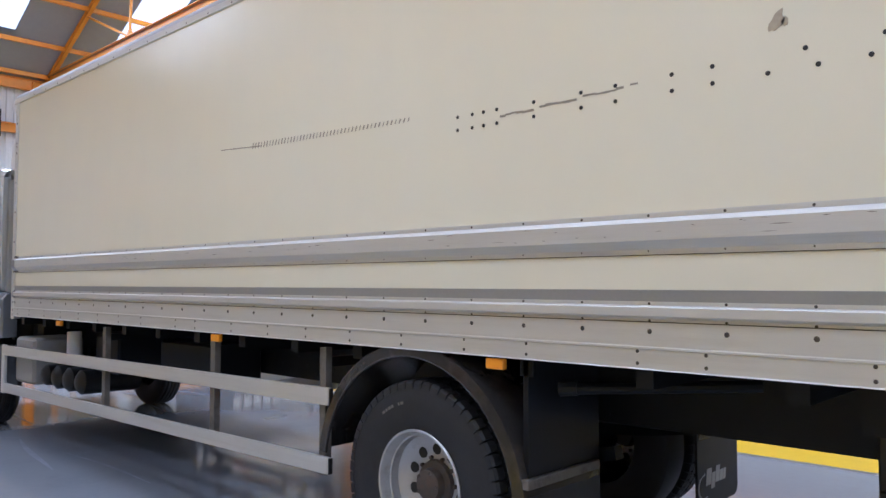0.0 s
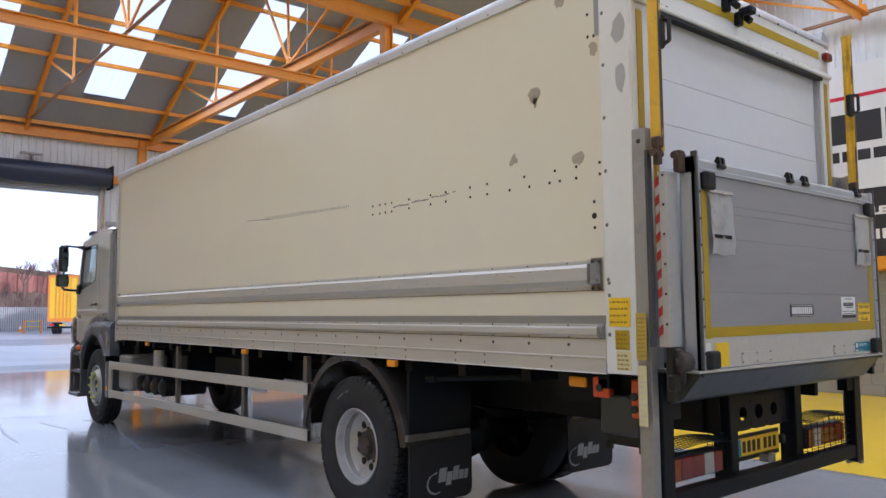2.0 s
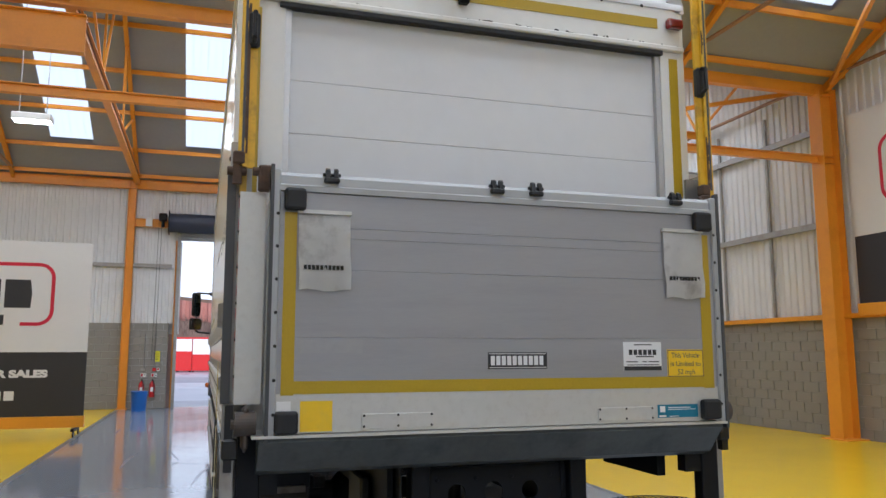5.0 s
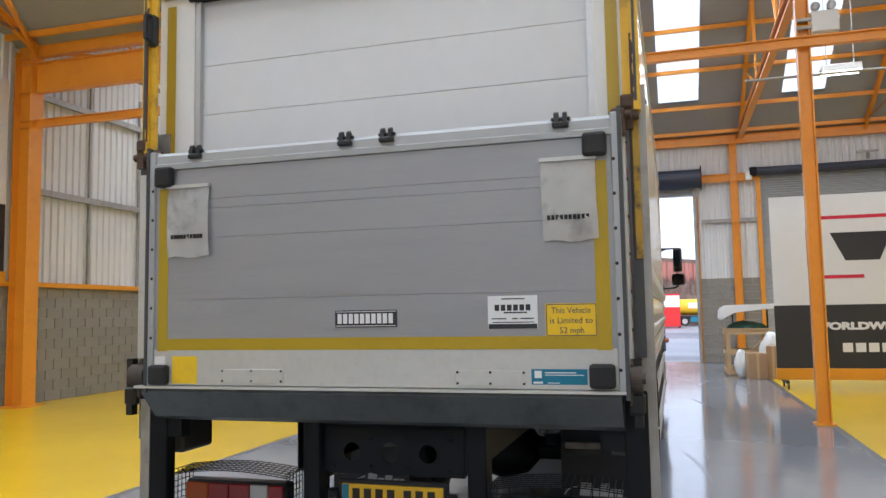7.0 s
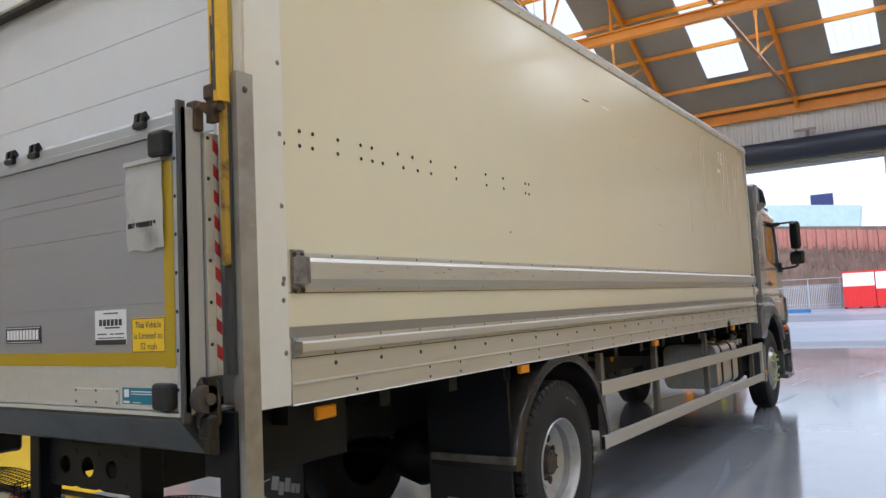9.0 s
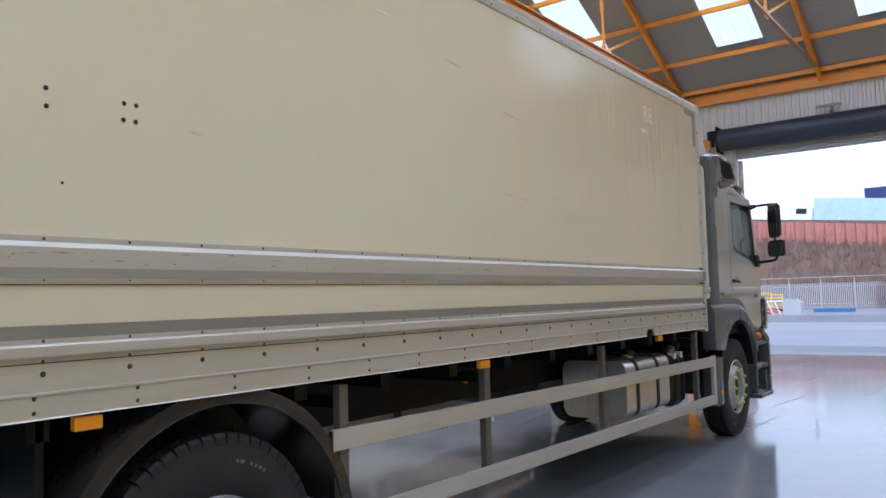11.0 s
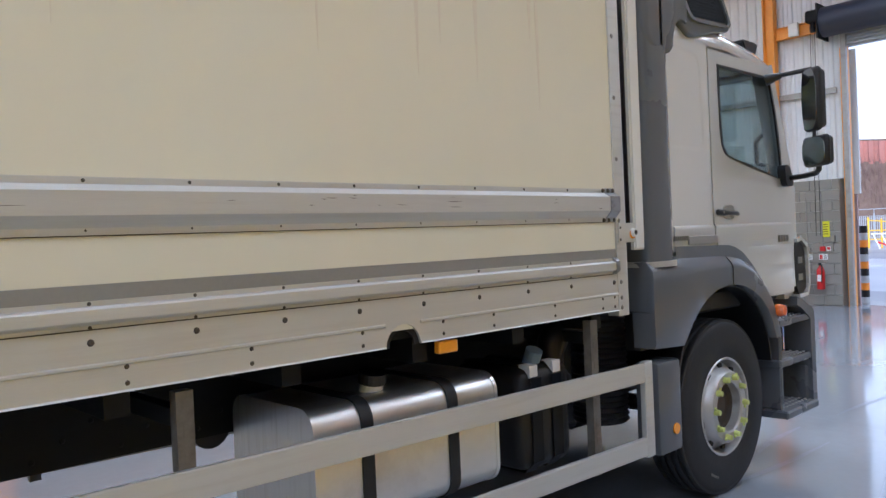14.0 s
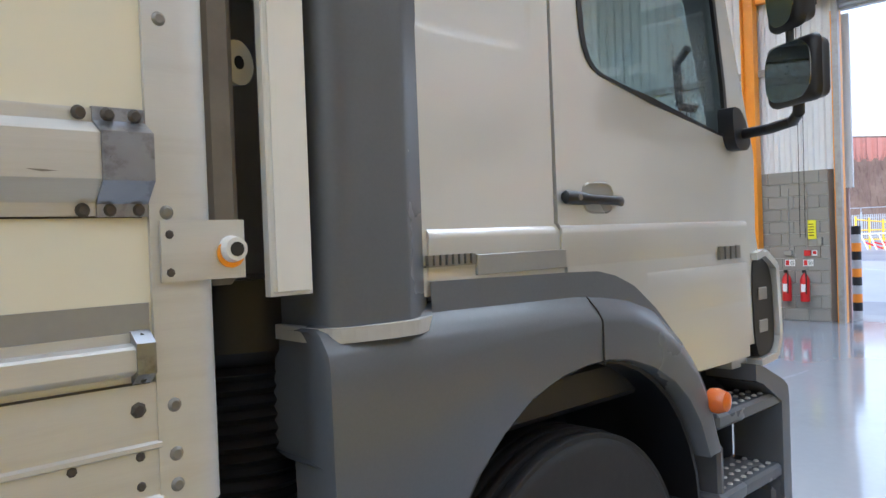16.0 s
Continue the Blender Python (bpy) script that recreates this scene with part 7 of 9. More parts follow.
cyl(bm, (-7.58, 1.0, 1.1), (-7.58, 1.02, 1.165), 0.05, seg=16)
part("filler_neck", bm, M_WHITE, tank)
bm = bmesh.new()
cyl(bm, (-7.58, 1.02, 1.165), (-7.58, 1.03, 1.21), 0.06, seg=20)
part("filler_cap", bm, M_BLACK, tank, "black filler cap")
bm = bmesh.new()
box(bm, -8.82, -8.42, 0.62, 1.12, 0.58, 1.1, bevel=0.07, seg=3)
ad = part("additive_tank", bm, M_BLACK, truck, "black plastic additive tank", True)
for x in (-8.52, -8.68):
    part("strap", boxes((x - 0.02, x + 0.02, 0.61, 1.128, 0.57, 1.108), bevel=0.06), M_DARKSTEEL, ad)
bm = bmesh.new()
cyl(bm, (-8.62, 1.0, 1.08), (-8.62, 1.04, 1.17), 0.045, seg=14)
part("cap", bm, material("pale blue cap", (0.25, 0.35, 0.5, 1), 0.4), ad, "pale blue cap")
for d in ((-8.54, -8.48, 1.05, 1.122, 1.05, 1.112), (-8.72, -8.66, 1.05, 1.122, 1.05, 1.114)):
    part("tank_label", boxes(d), M_TEXTWHITE, ad)
bm = bmesh.new()
rings = []
for k in range(13):
    a = radians(-60 + 15 * k)
    rr = 0.082 if k in (6, 7) else 0.075
    rings.append([bm.verts.new((-9.02 + (0.17 + rr * math.cos(b)) * math.cos(a), 0.95 + rr * math.sin(b), 1.08 + (0.17 + rr * math.cos(b)) * math.sin(a))) for b in [radians(24 * i) for i in range(15)]])
for r0, r1 in zip(rings, rings[1:]):
    for i in range(15):
        bm.faces.new((r0[i], r0[(i + 1) % 15], r1[(i + 1) % 15], r1[i]))
bm.faces.new(rings[0])
bm.faces.new(rings[-1])
part("exhaust_elbow", bm, M_BLACK, truck, "black exhaust elbow", True)
bm = bmesh.new()
lathe(bm, [(0.0, 0.0)] + [(0.016 * i, 0.172 if i % 2 else 0.156) for i in range(55)] + [(0.9, 0.19), (1.06, 0.19), (1.06, 0.0)], (-9.45, 0.84, 0.62), 'z', 28)
part("air_bellows", bm, M_BLACK, truck, "ribbed rubber air hose", True)
# near side: battery box, air bottles, silencer
part("battery_box", boxes((-9.3, -8.75, -1.15, -0.62, 0.6, 1.1), bevel=0.03), material("grey battery cover", (0.30, 0.30, 0.29, 1), 0.5, grain=20, vary=0.1), truck, "grey battery box")
for x, r in ((-8.5, 0.11), (-8.2, 0.12), (-7.9, 0.12), (-7.6, 0.12)):
    bm = bmesh.new()
    cyl(bm, (x, -1.1, 0.73), (x, -0.55, 0.73), r, seg=18)
    lathe(bm, [(-0.05, 0.0), (-0.04, r * 0.6), (0, r)], (x, -1.1, 0.73), 'y', 18)
    part("air_bottle", bm, M_BLACK, truck, "black air bottle", True)
bm = bmesh.new()
cyl(bm, (-8.05, -1.0, 0.95), (-8.05, -1.0, 1.2), 0.07, seg=16)
part("filter_pot", bm, M_WHITE, truck, "grey filter pot", True)
for d in ((-7.4, -6.9, -1.05, -0.5, 0.85, 1.2), (-6.3, -5.4, -0.95, -0.5, 0.88, 1.2)):
    part("valve_box", boxes(d, bevel=0.02), M_DARKSTEEL, truck)
bm = bmesh.new()
cyl(bm, (-5.78, 0.428, 1.085), (-5.78, 0.446, 1.085), 0.035, seg=16)
part("side_reflector", bm, M_AMBER, truck, "round amber side reflector")
rnd = random.Random(21)
for k in range(7):
    bm = bmesh.new()
    y, z = -0.3 + 0.1 * k, 0.97 + 0.04 * (k % 3)
    px = -9.0
    while px < -1.0:
        nx = px + 0.5
        ny, nz = y + 0.03 * (rnd.random() - 0.5), z + 0.04 * (rnd.random() - 0.5)
        cyl(bm, (px, y, z), (nx, ny, nz), 0.012, seg=6)
        px, y, z = nx, ny, nz
    part("air_line", bm, M_BLACK, truck)
bm = bmesh.new()
cyl(bm, (-1.95, -1.12, 1.2), (-1.2, -0.7, 1.24), 0.028, seg=10)
cyl(bm, (-1.98, -1.13, 1.197), (-1.9, -1.1, 1.205), 0.035, seg=10)
part("stay_rod", bm, M_DARKSTEEL, truck)

# ---- cab ----
def ring_plate(bm, outer, inner, y0, y1):
    """A plate with an opening, both outlines with as many (x, z) points, between two depths."""
    n = len(outer)
    lay = []
    for y in (y0, y1):
        lay.append(([bm.verts.new((x, y, z)) for x, z in outer], [bm.verts.new((x, y, z)) for x, z in inner]))
    for o, i in lay:
        for k in range(n):
            j = (k + 1) % n
            bm.faces.new((o[k], o[j], i[j], i[k]))
    for a, b in ((lay[0][0], lay[1][0]), (lay[0][1], lay[1][1])):
        for k in range(n):
            j = (k + 1) % n
            bm.faces.new((a[k], a[j], b[j], b[k]))


def smooth_poly(pts, times=2):
    """Round the corners of a closed outline by cutting them."""
    for _ in range(times):
        out = []
        n = len(pts)
        for i in range(n):
            (x0, z0), (x1, z1) = pts[i], pts[(i + 1) % n]
            out += [(x0 * 0.8 + x1 * 0.2, z0 * 0.8 + z1 * 0.2), (x0 * 0.2 + x1 * 0.8, z0 * 0.2 + z1 * 0.8)]
        pts = out
    return pts


def scaled(pts, d):
    cx = sum(p[0] for p in pts) / len(pts)
    cz = sum(p[1] for p in pts) / len(pts)
    out = []
    for x, z in pts:
        l = math.hypot(x - cx, z - cz)
        out.append((x + (cx - x) * d / l, z + (cz - z) * d / l))
    return out


CABY = 1.205
# cab paint darkened to carry the shade in the handle recess
M_RECESS = material("shaded cab paint", (0.36, 0.35, 0.33, 1), 0.3, metal=0.2, grain=120, vary=0.06, bump=0.01, coat=0.4)
cab = part("cab", boxes((-11.3, -9.66, -1.1, 1.1, 1.2, 1.34), bevel=0.02), M_BLACK, truck, "silver-grey day cab")
cab.location = (-0.09, 0, 0)
# rear wall, roof, front
part("cab_rear_wall", boxes((-9.66, -9.6, -1.15, 1.15, 1.3, 2.98), bevel=0.02), M_CAB, cab)
bm = bmesh.new()
prism(bm, [(-9.6, 2.90), (-9.6, 3.02), (-9.75, 3.06), (-10.4, 3.07), (-10.85, 3.02), (-11.06, 2.93), (-11.08, 2.90)], 'y', -1.13, 1.13)
part("cab_roof", bm, M_CAB, cab, "", True)
for s in (-1, 1):
    # roof side curve
    bm = bmesh.new()
    rows = [(1.13, 0.0), (1.175, -0.03), (1.2, -0.08), (CABY, -0.14)]
    top = [(-9.6, 3.02), (-9.75, 3.06), (-10.4, 3.07), (-10.85, 3.02), (-11.06, 2.93)]
    g = [[bm.verts.new((x, s * y, z + d * (1.0 if z > 2.95 else 0.25))) for x, z in top] for y, d in rows]
    for r0, r1 in zip(g, g[1:]):
        for i in range(len(top) - 1):
            bm.faces.new((r0[i], r0[i + 1], r1[i + 1], r1[i]))
    part("roof_side", bm, M_CAB, cab, "", True)
    ya, yb = s * (CABY - 0.04), s * CABY
    # rear quarter with a recessed field pressed into it
    inset = smooth_poly([(-9.62, 2.86), (-9.62, 2.5), (-9.62, 2.28), (-9.66, 2.25), (-9.85, 2.25), (-10.02, 2.25), (-10.07, 2.29), (-10.06, 2.5), (-10.045, 2.80), (-10.0, 2.86), (-9.8, 2.875)], 2)
    mid = (-9.83, 2.5)
    border = [(-9.6, 2.93), (-9.6, 1.62), (-10.145, 1.62), (-10.145, 2.94)]
    outer = []
    for x, z in inset:
        dx, dz = x - mid[0], z - mid[1]
        best = min(k for k in ([(-9.6 - mid[0]) / dx] if dx > 1e-6 else []) + ([(-10.145 - mid[0]) / dx] if dx < -1e-6 else []) + ([(2.935 - mid[1]) / dz] if dz > 1e-6 else []) + ([(1.62 - mid[1]) / dz] if dz < -1e-6 else []))
        outer.append((mid[0] + dx * best, mid[1] + dz * best))
    for c in border:
        k = min(range(len(outer)), key=lambda i: (outer[i][0] - c[0]) ** 2 + (outer[i][1] - c[1]) ** 2)
        outer[k] = c
    bm = bmesh.new()
    lay = [[bm.verts.new((x, s * y, z)) for x, z in pts] for pts, y in ((outer, CABY - 0.05), (outer, CABY), (scaled(inset, -0.012), CABY), (inset, CABY - 0.001), (scaled(inset, 0.014), CABY - 0.003), (scaled(inset, 0.028), CABY - 0.0034))]
    n = len(inset)
    for a, b in zip(lay, lay[1:]):
        for k in range(n):
            bm.faces.new((a[k], a[(k + 1) % n], b[(k + 1) % n], b[k]))
    bm.faces.new(lay[-1])
    part("quarter_panel", bm, M_CAB, cab, "", True)
    bm = bmesh.new()
    prism(bm, [(-10.14, 1.79), (-10.14, 1.62), (-10.187, 1.62), (-10.186, 1.747), (-10.151, 1.781)], 'y', s * (CABY - 0.04), s * (CABY - 0.0006))
    part("quarter_foot", bm, M_CAB, cab)
    # door with its window
    do = [(-10.158, 2.915), (-10.158, 2.43), (-10.159, 2.3), (-10.16, 2.1), (-10.163, 1.785), (-10.198, 1.752), (-10.2, 1.62), (-10.40, 1.60), (-10.56, 1.53), (-10.72, 1.385), (-10.84, 1.255), (-11.15, 1.25), (-11.345, 1.255), (-11.355, 1.45), (-11.36, 1.6), (-11.36, 2.04), (-11.22, 2.48), (-11.07, 2.90)]
    wi = [(-10.275, 2.82), (-10.287, 2.43), (-10.295, 2.35), (-10.307, 2.30), (-10.325, 2.265), (-10.352, 2.241), (-10.392, 2.225), (-10.52, 2.2), (-10.669, 2.173), (-10.85, 2.144), (-11.0, 2.12), (-11.14, 2.097), (-11.175, 2.093), (-11.198, 2.1), (-11.206, 2.125), (-11.19, 2.28), (-11.13, 2.58), (-11.05, 2.82)]
    bm = bmesh.new()
    ring_plate(bm, do, wi, ya, yb)
    door = part("cab_door", bm, M_CAB, cab, "silver-grey cab door")
    bm = bmesh.new()
    ring_plate(bm, scaled(wi, -0.006), scaled(wi, 0.016), s * (CABY - 0.01), s * (CABY + 0.004))
    part("window_seal", bm, M_BLACK, door)
    bm = bmesh.new()
    prism(bm, wi, 'y', s * (CABY - 0.022), s * (CABY - 0.016))
    gl = part("window_pane", bm, M_GLASS, door, "wet tinted window pane")
    gl.visible_shadow = False
    bm = bmesh.new()
    # a rounded grip with a thicker lock end, over a dished recess in the door skin
    g = []
    for x, z, w, d, off in ((-10.172, 1.858, 0.012, 0.008, 0.014), (-10.178, 1.857, 0.019, 0.014, 0.018), (-10.23, 1.855, 0.02, 0.017, 0.02), (-10.262, 1.853, 0.018, 0.016, 0.022), (-10.285, 1.851, 0.014, 0.012, 0.03), (-10.4, 1.848, 0.013, 0.011, 0.032), (-10.44, 1.847, 0.015, 0.014, 0.024), (-10.458, 1.846, 0.015, 0.013, 0.016), (-10.463, 1.846, 0.009, 0.007, 0.012)):
        g.append([bm.verts.new((x, s * (CABY + off + d * math.cos(radians(a))), z + w * math.sin(radians(a)))) for a in range(0, 360, 30)])
    for r0, r1 in zip(g, g[1:]):
        for k in range(12):
            bm.faces.new((r0[k], r0[(k + 1) % 12], r1[(k + 1) % 12], r1[k]))
    bm.faces.new(g[0])
    bm.faces.new(g[-1])
    part("door_handle", bm, M_BLACK, door, "black door handle", True)
    bm = bmesh.new()
    cyl(bm, (-10.222, s * (CABY + 0.036), 1.856), (-10.222, s * (CABY + 0.0385), 1.856), 0.009, seg=12)
    part("door_lock", bm, M_RIVET, door)
    dish = smooth_poly([(-10.29, 1.905), (-10.42, 1.908), (-10.45, 1.86), (-10.42, 1.808), (-10.295, 1.812), (-10.27, 1.86)], 2)
    bm = bmesh.new()
    lay = [[bm.verts.new((x, s * y, z)) for x, z in pts] for pts, y in ((dish, CABY + 0.0006), (scaled(dish, 0.006), CABY + 0.004), (scaled(dish, 0.014), CABY + 0.002), (scaled(dish, 0.03), CABY + 0.0008))]
    for a, b in zip(lay, lay[1:]):
        for k in range(len(dish)):
            bm.faces.new((a[k], a[(k + 1) % len(dish)], b[(k + 1) % len(dish)], b[k]))
    bm.faces.new(lay[-1])
    part("handle_recess", bm, M_RECESS, door, "shaded recess behind the handle", True)
    # swage lines and the strip under them
    for xa, xb in ((-10.14, -9.66), (-11.33, -10.17)):
        bm = bmesh.new()
        prism(bm, [(s * CABY, 1.778), (s * (CABY + 0.008), 1.768), (s * (CABY + 0.009), 1.755), (s * (CABY + 0.004), 1.70), (s * CABY, 1.66)], 'x', xa, xb)
        part("swage_line", bm, M_CAB, cab, "", True)
    bm = bmesh.new()
    g = [[bm.verts.new((x, s * (CABY + 0.0005 + d * k), z)) for d, z in ((0, 1.618), (0.006, 1.607), (0.004, 1.56), (0, 1.47))] for x, k in ((-10.62, 0.0), (-10.8, 0.6), (-10.95, 1.0), (-11.33, 1.0))]
    for r0, r1 in zip(g, g[1:]):
        for k in range(3):
            bm.faces.new((r0[k], r0[k + 1], r1[k + 1], r1[k]))
    part("swage_line", bm, M_CAB, cab, "", True)
    tr = part("trim_strip", boxes((-10.185, -9.82, *sorted((s * CABY, s * (CABY + 0.010))), 1.660, 1.712), bevel=0.002), M_GREYBAND, cab, "grey trim strip")
    for i in range(8):
        part("badge_bar", boxes((-9.812 + 0.021 * i, -9.799 + 0.021 * i, *sorted((s * (CABY + 0.002), s * (CABY + 0.013))), 1.692, 1.716), (-9.814 + 0.021 * i, -9.793 + 0.021 * i, *sorted((s * (CABY + 0.002), s * (CABY + 0.0115))), 1.688, 1.692)), M_RIVET, tr)
    for i in range(4):
        part("badge_bar", boxes((-11.262 + 0.043 * i, -11.230 + 0.043 * i, *sorted((s * CABY, s * (CABY + 0.012))), 1.638, 1.685)), M_RIVET, door)
    # dark plastic strip between the cab side and the fender, running round over the wheel arch
    top = [(-9.66, 1.655), (-10.2, 1.645), (-10.34, 1.64), (-10.43, 1.622), (-10.53, 1.585), (-10.66, 1.5), (-10.8, 1.38), (-10.93, 1.25), (-11.0, 1.15)]
    low = [(-9.66, 1.56), (-10.2, 1.56), (-10.33, 1.55), (-10.41, 1.53), (-10.5, 1.5), (-10.62, 1.43), (-10.74, 1.32), (-10.86, 1.2), (-10.93, 1.12)]
    bm = bmesh.new()
    g = [[bm.verts.new((x, s * y, z)) for x, z in row] for row, y in ((top, CABY), (top, CABY + 0.006), (low, CABY + 0.012), (low, CABY - 0.02))]
    for r0, r1 in zip(g, g[1:]):
        for k in range(len(top) - 1):
            bm.faces.new((r0[k], r0[k + 1], r1[k + 1], r1[k]))
    part("sill_moulding", bm, M_PLASTIC, cab, "dark grey sill moulding", True)
    # a-pillar, front corner and wind vane
    bm = bmesh.new()
    prism(bm, [(-11.075, 2.9), (-11.365, 2.05), (-11.37, 1.29), (-11.45, 1.29), (-11.46, 2.04), (-11.14, 2.93)], 'y', s * 1.19, s * 1.06)
    part("front_pillar", bm, M_CAB, cab)
    bm = bmesh.new()
    prism(bm, smooth_poly([(-11.40, 1.62), (-11.48, 1.635), (-11.58, 1.58), (-11.6, 1.3), (-11.56, 1.24), (-11.42, 1.23)], 2), 'y', s * 1.13, s * 1.195)
    vane = part("corner_vane", bm, M_BLACK, cab, "black corner wind vane with a silver edge", True)
    bm = bmesh.new()
    pts = [(-11.41, 1.635), (-11.49, 1.65), (-11.6, 1.59), (-11.62, 1.3), (-11.58, 1.225), (-11.43, 1.215)]
    for (xa, za), (xb, zb) in zip(pts, pts[1:]):
        bar(bm, (xa, s * 1.165, za), (xb, s * 1.165, zb), 0.028, 0.1, (0, 1, 0))
    part("vane_edge", bm, M_CAB, vane, "silver edge")
    for k in range(2):
        part("vane_slot", boxes((-11.53, -11.45, *sorted((s * 1.194, s * 1.2)), 1.33 + 0.13 * k, 1.38 + 0.13 * k), bevel=0.004), M_GREYBAND, vane)
    # fender: a moulded plastic shell from its rear foot over the wheel to its narrow front foot
    R, cx, cz = 0.63, -10.29, 0.74
    low = [(-9.452, 1.29), (-9.43, 1.288), (-9.436, 1.285), (-9.44, 1.08), (-9.77, 1.06), (-9.86, 1.165), (-9.96, 1.25), (-10.07, 1.318), (-10.2, 1.36), (-10.32, 1.375), (-10.42, 1.375), (-10.53, 1.36), (-10.66, 1.32), (-10.79, 1.255), (-10.88, 1.18), (-10.95, 1.09), (-11.01, 0.96)]
    crease = [(-9.45, 1.52), (-9.425, 1.52), (-9.43, 1.52), (-9.45, 1.519), (-9.72, 1.518), (-9.82, 1.517), (-9.93, 1.516), (-10.05, 1.515), (-10.18, 1.514), (-10.3, 1.513), (-10.42, 1.51), (-10.55, 1.493), (-10.7, 1.44), (-10.84, 1.35), (-10.94, 1.26), (-11.02, 1.14), (-11.085, 0.97)]
    top = [(-9.45, 1.565), (-9.43, 1.57), (-9.435, 1.575), (-9.46, 1.58), (-9.72, 1.602), (-9.82, 1.602), (-9.93, 1.6), (-10.05, 1.598), (-10.18, 1.596), (-10.3, 1.593), (-10.43, 1.58), (-10.58, 1.555), (-10.74, 1.505), (-10.89, 1.40), (-11.0, 1.29), (-11.08, 1.16), (-11.12, 0.97)]
    mixed = lambda a, b, k: [(p[0] * (1 - k) + q[0] * k, p[1] * (1 - k) + q[1] * k) for p, q in zip(a, b)]
    rows = [(low, 1.10), (low, 1.235), (mixed(low, crease, 0.06), 1.247), (mixed(low, crease, 0.88), 1.252), (crease, 1.249), (mixed(crease, top, 0.2), 1.242), (mixed(crease, top, 0.8), 1.214), (top, 1.195), (top, 1.14)]
    bm = bmesh.new()
    n = len(low)
    g = [[bm.verts.new((x, s * (y - (0.12 if i == 0 else 0.02 if i == 1 else 0)), z)) for i, (x, z) in enumerate(row)] for row, y in rows]
    for r0, r1 in zip(g, g[1:]):
        for k in range(n - 1):
            bm.faces.new((r0[k], r0[k + 1], r1[k + 1], r1[k]))
    bm.faces.new([r[0] for r in g])
    bm.faces.new([r[n - 1] for r in g])
    fd = part("fender", bm, M_PLASTIC, cab, "dark grey plastic fender", True)
    fd.location = (0.09, 0, 0)
    bm = bmesh.new()
    for (xa, ya, za), (xb, yb, zb) in zip(((-10.355, 1.2, 1.592), (-10.375, 1.2435, 1.53), (-10.385, 1.2535, 1.5)), ((-10.375, 1.2435, 1.53), (-10.385, 1.2535, 1.5), (-10.39, 1.25, 1.372))):
        bar(bm, (xa, s * ya, za), (xb, s * yb, zb), 0.004, 0.004, (1, 0, 0))
    part("fender_seam", bm, M_HOLE, fd)
    part("rear_bracket", boxes((-9.5, -9.42, *sorted((s * 1.1, s * 0.4)), 1.05, 1.5)), M_BLACK, cab)
    # inner arch
    bm = bmesh.new()
    g = []
    for k in range(5, 176, 10):
        a = radians(k)
        g.append([bm.verts.new((cx + rr * math.cos(a), s * y, cz + rr * math.sin(a))) for y, rr in ((0.68, R), (1.2, R), (1.2, R + 0.015), (0.68, R + 0.015))])
    for r0, r1 in zip(g, g[1:]):
        for k in range(4):
            bm.faces.new((r0[k], r0[(k + 1) % 4], r1[(k + 1) % 4], r1[k]))
    part("wheel_arch_liner", bm, M_BLACK, cab, "", True)
    bm = bmesh.new()
    box(bm, -9.67, -9.41, *sorted((s * 1.215, s * 1.05)), 0.44, 0.99, bevel=0.03, seg=2)
    sd = part("fender_tail", bm, M_PLASTIC, cab, "dark grey plastic fender tail", True)
    bm = bmesh.new()
    cyl(bm, (-9.58, s * 1.21, 0.58), (-9.58, s * 1.223, 0.58), 0.033, seg=18)
    part("reflector", bm, M_AMBER, sd, "round amber reflector")
    bm = bmesh.new()
    lathe(bm, [(0.0, 0.042), (s * 0.03, 0.045), (s * 0.06, 0.034), (s * 0.07, 0.0)], (-10.95, s * (CABY + 0.035), 1.155), 'y', 16)
    part("turn_indicator", bm, material("orange lens", (0.62, 0.13, 0.01, 1), 0.2, grain=80, vary=0.1, bump=0.05, coat=0.5), cab, "orange turn indicator", True)
    # steps
    bm = bmesh.new()
    prism(bm, [(-11.38, 1.215), (-11.43, 1.205), (-11.64, 1.115), (-11.68, 1.085), (-11.69, 1.04), (-11.69, 0.36), (-11.615, 0.36), (-11.615, 1.03), (-11.44, 1.13), (-11.38, 1.15)], 'y', s * 1.0, s * 1.21)
    part("step_frame", bm, M_PLASTIC, cab, "grey step frame")
    part("step_post", boxes((-11.14, -11.1, *sorted((s * 1.19, s * 1.0)), 0.4, 0.95), bevel=0.012), M_PLASTIC, cab)
    part("step_back", boxes((-11.64, -10.9, *sorted((s * 0.98, s * 0.96)), 0.38, 1.25)), M_DARKSTEEL, cab)
    for z in (0.37, 0.74, 1.04):
        bm = bmesh.new()
        out = 1.24 if z < 0.5 else 1.2
        box(bm, -11.64, -11.08, *sorted((s * out, s * 0.98)), z - 0.03, z + 0.03, bevel=0.012)
        st = part("step", bm, M_PLASTIC, cab, "studded grey step")
        bm = bmesh.new()
        for i in range(9):
            for j in range(3):
                cyl(bm, (-11.58 + 0.057 * i, s * (1.16 - 0.05 * j), z + 0.03), (-11.58 + 0.057 * i, s * (1.16 - 0.05 * j), z + 0.036), 0.012, 0.008, 8)
        part("tread_studs", bm, M_SATIN, st)["kind"] = "stuff"
    # mirrors on two arms
    bm = bmesh.new()
    cyl(bm, (-11.0, s * 1.2, 2.8), (-11.03, s * 1.3, 2.82), 0.045, 0.022, 10)
    cyl(bm, (-11.03, s * 1.3, 2.82), (-11.05, s * 1.5, 2.83), 0.016, seg=10)
    cyl(bm, (-11.05, s * 1.5, 2.83), (-11.04, s * 1.53, 2.8), 0.016, seg=10)
